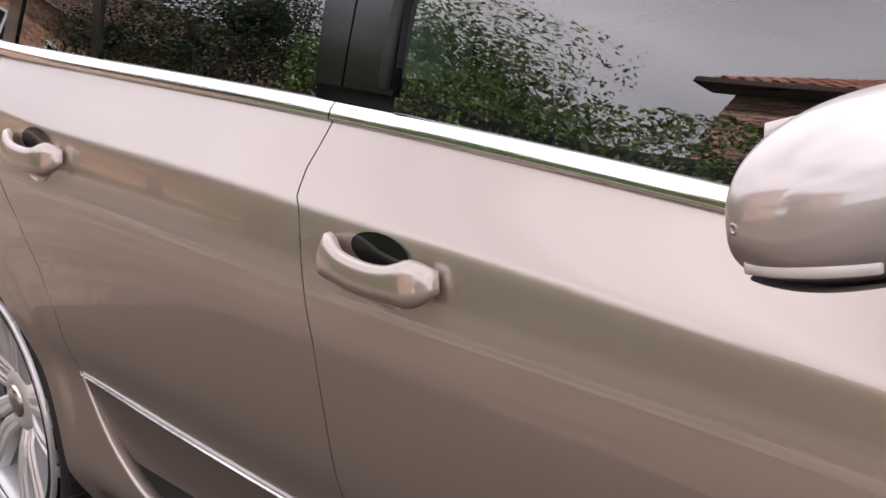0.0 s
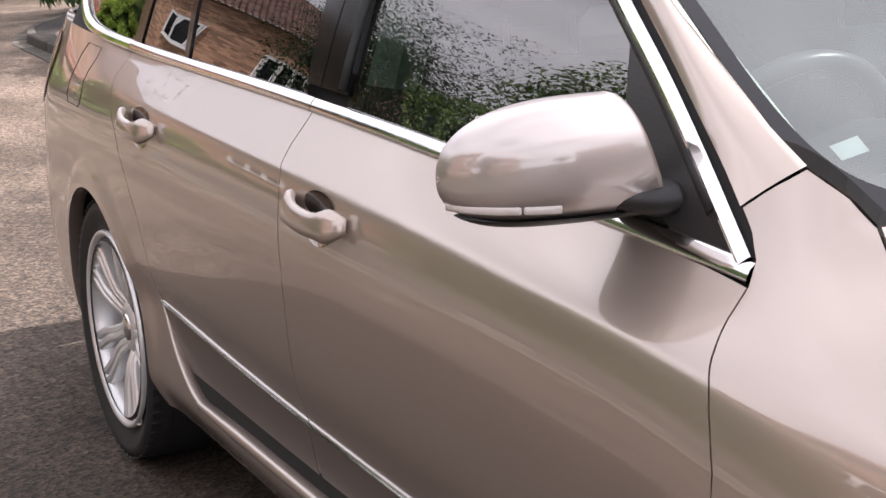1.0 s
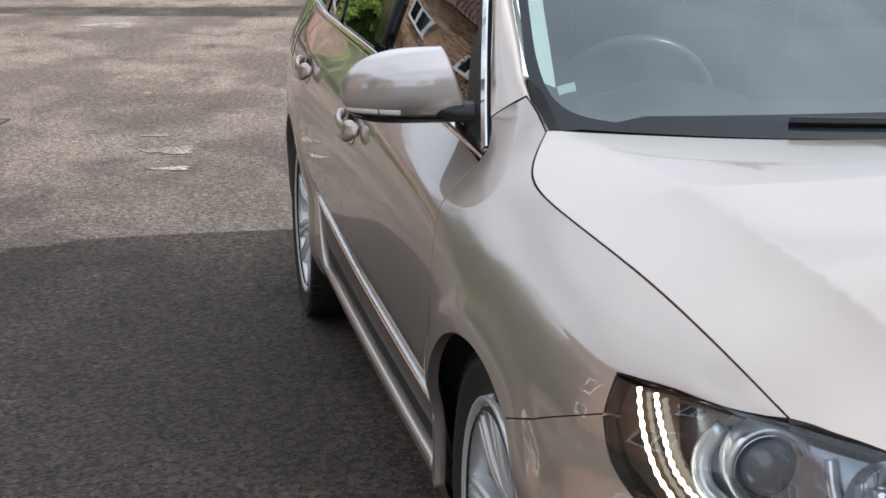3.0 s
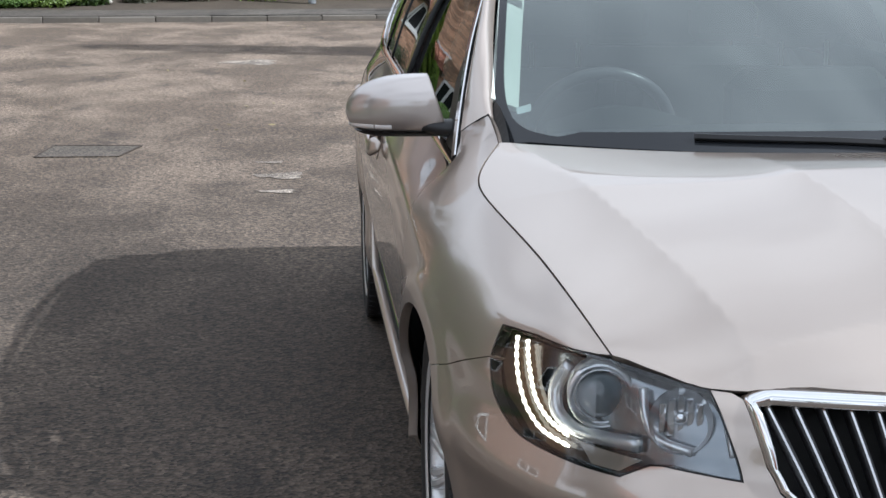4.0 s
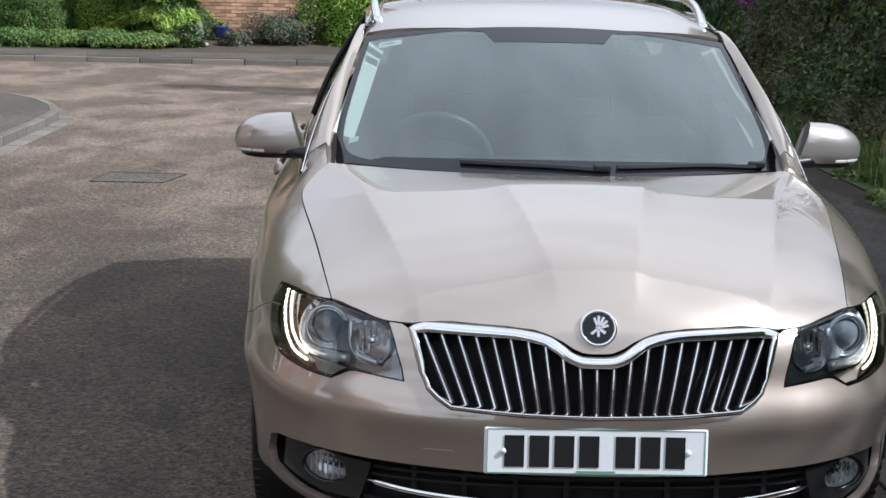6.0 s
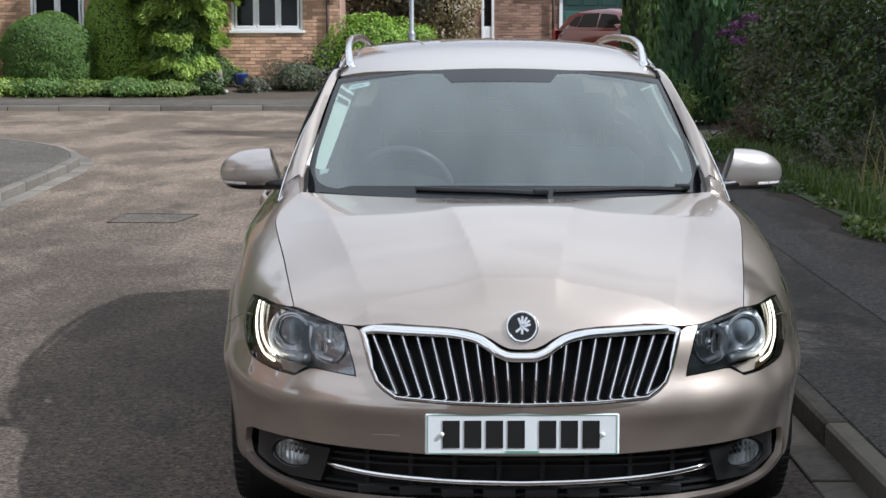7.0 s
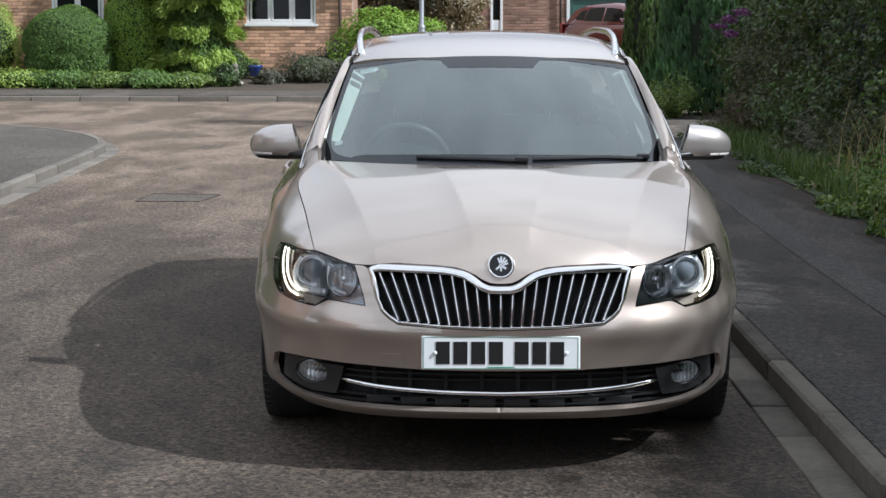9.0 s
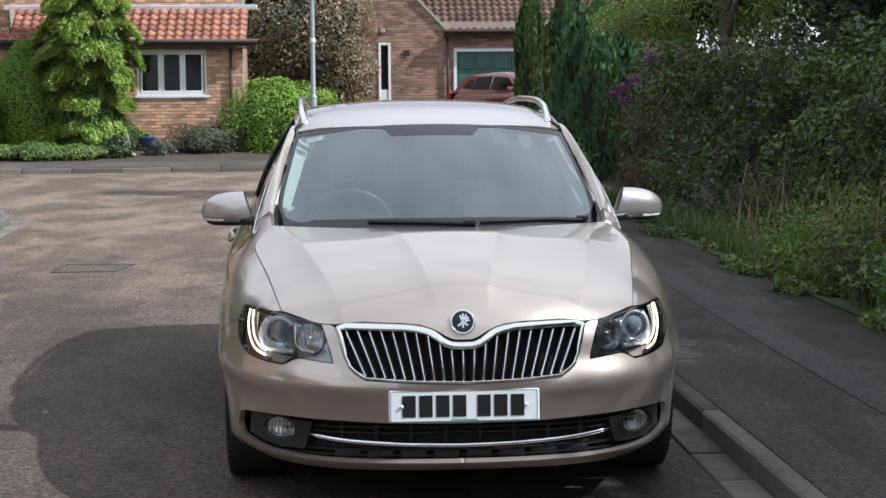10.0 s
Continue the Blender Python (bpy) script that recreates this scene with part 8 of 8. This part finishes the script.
# Its crown is out of view, added to cast a dark band across the road.
shrub("shadow_tree", (4.9, 16.3, .1), [((4.9, 16.3, 4.6), (.9, .9, 1.3)), ((4.8, 16.2, 6.2), (.8, .8, 1.2)), ((4.9, 16.3, 7.5), (.55, .55, .9)), ((5.3, 16.6, 3.6), (.9, .8, .8))], M["dark_leaf"], .11, 16000, "slim dark tree, crown unseen, added for its shadow on the road", "tree", trunk=(4.5, .12), shell=.7, core=.4)
garden_tree((9.0, 24, .1), 6.5, 2.4, M["dark_leaf"], "dark leafy tree beyond the conifers", 9000)
garden_tree((8.5, 15.5, .1), 6.5, 2.4, M["dark_leaf"], "dark leafy tree above the border", 11000)
garden_tree((7.5, 30, .4), 6.0, 2.0, M["hedge_leaf"], "green tree beside the drive", 6000)

# Weeds and grass spilling over the footway's edge.
def weeds(name, n, x0, x1, y0, y1, size, leaf, label, tall=0.0, z=.1):
    p = np.stack([rng.uniform(x0, x1, n), rng.uniform(y0, y1, n), np.full(n, z)], 1)
    edge = 2.80 + .18 * np.sin(p[:, 1] * 1.7) + .18 * np.sin(p[:, 1] * 4.1 + 1)
    p = p[p[:, 0] > edge]
    m = len(p)
    hgt = tall * np.clip((p[:, 0] - 2.8) / .9, .12, 1) * rng.uniform(.3, 1.2, m)
    p[:, 2] += hgt * rng.random(m)
    v, f = leaves(p, np.tile([-.4, 0, .8], (m, 1)), size, .5, .9)
    return fast_put(name, v, f, leaf, label=label, kind="stuff", category="weeds")
weeds("weeds", 22000, 2.6, 4.0, -2, 15, .06, M["hedge_leaf"], "low weeds and ground cover at the footway's edge", .55)
weeds("pale_weeds", 8000, 2.65, 3.9, -1, 9, .07, M["light_leaf"], "pale leafy weeds by the footway", .6)
weeds("brown_weeds", 2500, 2.8, 3.9, 0, 9, .05, M["rusty_leaf"], "withered brown weeds by the footway", .5)
def blades(name, n, x0, x1, y0, y1, h, leaf, label, lean=.5):
    x, y = rng.uniform(x0, x1, n), rng.uniform(y0, y1, n)
    hh = h * rng.uniform(.5, 1.25, n)
    an = rng.random(n) * 2 * math.pi
    b = np.stack([x, y, np.full(n, .09)], 1)
    off = np.stack([np.cos(an) * lean, np.sin(an) * lean, np.ones(n)], 1) * hh[:, None]
    mid = b + off * [.35, .35, .6]
    tip = b + off
    s = np.stack([-np.sin(an), np.cos(an), an * 0], 1) * .004
    v = np.stack([b - s, b + s, mid - s, mid + s, tip], 1).reshape(-1, 3)
    i = np.arange(n)[:, None] * 5
    return fast_put(name, v, np.concatenate([i + [0, 1, 3], i + [0, 3, 2], i + [2, 3, 4]]), leaf, label=label, kind="stuff", category="grass")
blades("grass", 14000, 2.9, 4.0, 3, 15, .22, M["grass_leaf"], "uncut grass along the hedge bottom")
blades("tall_grass", 260, 2.95, 3.8, 1, 9, .75, M["straw"], "tall dry grass stalks before the hedge", .45)
p, d = blob_points((3.15, 5.3, .35), (.25, .3, .2), 400, .8, .3, 1, 2)
a_, b_ = leaves(p, d, .03, .8, .8)
fast_put("dead_flower_heads", a_, b_, M["lavender"], label="faded pinkish flower heads", kind="stuff", category="flowers")

# Front garden across the junction.
def tiered_conifer(name, at, pads, leaf, label, n):
    """A conifer of drooping, spreading pads with dark gaps between the tiers."""
    t = thing(name, at, label, "conifer")
    vs, fs, k = [], [], 0
    tot = sum(r * r for _, r, _ in pads)
    for j, (zc, r, hh) in enumerate(pads):
        m = int(n * r * r / tot)
        a = rng.random(m) * 2 * math.pi
        q = r * np.sqrt(rng.random(m)) ** .55 * (1 + .13 * np.sin(a * 4 + j * 2.1) + .08 * np.sin(a * 9 + j))
        z = zc + hh * (1 - (q / r) ** 2 * 1.1) + rng.normal(0, .05, m) + .07 * np.sin(a * 6 + j)
        p = np.stack([q * np.cos(a), q * np.sin(a), z], 1)
        way = np.stack([np.cos(a), np.sin(a), np.full(m, -.35) + rng.normal(0, .35, m)], 1) + unit(m) * .45
        way /= np.linalg.norm(way, axis=1)[:, None]
        side = np.cross(way, np.stack([np.cos(a) * .4, np.sin(a) * .4, np.ones(m)], 1) + unit(m) * .5)
        side /= np.maximum(np.linalg.norm(side, axis=1), 1e-6)[:, None]
        s_ = .17 * rng.uniform(.5, 1.4, m)[:, None]
        w = side * s_ * .13
        v = np.stack([p - way * s_ * .5, p + w, p + way * s_ * .5, p - w], 1).reshape(-1, 3)
        i = np.arange(m)[:, None] * 4 + k
        vs.append(v); fs.append(np.concatenate([i + [0, 1, 2], i + [0, 2, 3]])); k += len(v)
    fast_put("foliage", np.concatenate(vs), np.concatenate(fs), leaf, t)
    # Sprays of a darker leaf colour stand in for shade between the tiers.
    m = n // 3
    zz = rng.uniform(.05, pads[-1][0] + .3, m)
    reach = np.interp(zz, [q[0] for q in pads], [q[1] for q in pads]) * rng.uniform(.55, .86, m)
    a = rng.random(m) * 2 * math.pi
    v, f = leaves(np.stack([reach * np.cos(a), reach * np.sin(a), zz], 1), np.stack([np.cos(a), np.sin(a), a * 0 + .4], 1), .11, .3, .7)
    fast_put("inner_foliage", v, f, M["ball_leaf"], t)
    prof = [(0, .0), (.02, .45)] + [(zc + hh * .3, r * .52) for zc, r, hh in pads] + [(pads[-1][0] + pads[-1][2] * .6, 0)]
    put("inner_growth", *lathe(prof, 18, "z"), M["green_core"], t, smooth=True)
    return t


tiered_conifer("golden_conifer", (-5.62, 30.3, .32), [(.30, .98, .34), (.92, .86, .30), (1.50, .96, .46), (2.0, 1.06, .52), (2.55, 1.0, .52), (3.1, .92, .55), (3.65, .80, .55), (4.2, .62, .55), (4.75, .40, .55)], M["gold_leaf"], "tiered golden-green conifer in the front garden", 100000)
shrub("clipped_dome", (-7.0, 30.5, .3), [((-7.0, 30.5, 1.2), (.70, .68, 1.42))], M["clip_leaf"], .055, 30000, "clipped green conifer dome", aspect=.35, shell=.08, core=.9, lump=.10, inside="green_core")
shrub("clipped_ball", (-8.35, 30.0, .25), [((-8.35, 30.0, 1.0), (.98, .85, .80)), ((-8.35, 30.0, .62), (.96, .8, .55))], M["ball_leaf"], .055, 40000, "clipped round green shrub", aspect=.4, shell=.08, core=.9, lump=.12, inside="green_core")
shrub("clipped_ball", (-10.1, 30.2, .25), [((-10.1, 30.2, .9), (.7, .6, .95))], M["gold_leaf"], .06, 7000, "yellow-green rounded garden shrub", aspect=.4, shell=.2, inside="green_core")
shrub("green_bush", (-1.75, 29.9, .25), [((-1.75, 29.9, .85), (1.0, .6, .85)), ((-.9, 30.1, .8), (.85, .5, .8))], M["clip_leaf"], .07, 18000, "rounded green bush beside the house", inside="green_core")
shrub("lavender_bush", (-3.0, 29.6, .25), [((-3.1, 29.6, .45), (.75, .45, .40)), ((-2.5, 29.9, .62), (.55, .4, .52))], M["lavender"], .08, 7000, "grey-green lavender bush in the garden", aspect=.25, inside="green_core")
shrub("red_leaved_tree", (-1.3, 34.2, .4), [((-1.2, 34.2, 3.0), (1.5, 1.1, 1.45)), ((-2.2, 34, 2.2), (.9, .8, .9)), ((-.2, 34.3, 2.0), (1.0, .8, 1.0)), ((-1.1, 34.1, 4.2), (1.1, .8, .9)), ((-1.3, 34.3, 1.3), (1.6, .8, .9)), ((-.2, 34.2, 3.4), (.9, .8, .9))], M["rusty_leaf"], .10, 46000, "rusty green small-leaved tree", "tree", trunk=(2.4, .09), second=(M["lavender"], .22), shell=.75, core=.5)
for i, (x, y, r, h_, lf) in enumerate([(-12, 28.7, .5, .3, "hedge_leaf"), (-11, 28.8, .5, .3, "light_leaf"), (-10, 28.6, .75, .24, "light_leaf"), (-9.1, 28.7, .75, .22, "gold_leaf"), (-8.2, 28.6, .75, .22, "ball_leaf"), (-7.3, 28.7, .7, .20, "light_leaf"), (-6.5, 28.6, .7, .22, "ball_leaf"), (-5.7, 28.7, .7, .18, "light_leaf"), (-4.9, 28.9, .35, .3, "hedge_leaf"), (-4.0, 29.3, .3, .22, "lavender"), (-5.0, 30.3, .6, .55, "hedge_leaf"), (0.2, 29.8, .6, .4, "hedge_leaf"), (1.3, 29.6, .6, .4, "dark_leaf")]):
    shrub("low_plant", (x, y, .12), [((x, y, .16 + h_ * .5), (r, r * .7, h_))], M[lf], .06, 2600, "low garden plants along the footway", "plant", inside="green_core")
pot = thing("plant_pot", (-4.35, 29.9, .3), "small blue glazed plant pot", "pot")
put("body", *lathe([(0, .10), (.02, .12), (.2, .16), (.24, .17), (.25, .15), (.2, .14)], 20, "z"), M["blue_pot"], pot, smooth=True)
p, d = blob_points((0, 0, .28), (.16, .16, .1), 150, .8, .2)
a_, b_ = leaves(p, d, .05, .5, .8)
fast_put("plant", a_, b_, M["light_leaf"], pot)
ornament = put("garden_ornament", *lathe([(0, .10), (.03, .105), (.05, .08), (.10, .085), (.16, .10), (.22, .08), (.25, .055), (.29, .068), (.34, .062), (.37, .025), (.38, 0)], 16, "z"), M["old_concrete"], label="small weathered stone garden ornament", category="ornament", smooth=True)
ornament.location = (-4.75, 29.6, terrain(-4.75, 29.6))
for x, y, r in ((-4.95, 29.2, .10), (-5.3, 29.1, .13), (-4.6, 29.0, .08)):
    v, f = ball((0, 0, r * .5), (r * 1.3, r, r * .7), .3, 2, x)
    o = put("garden_stone", v, f, M["stone"], label="pale rounded garden stone", category="stone", smooth=True)
    o.location = (x, y, terrain(x, y))
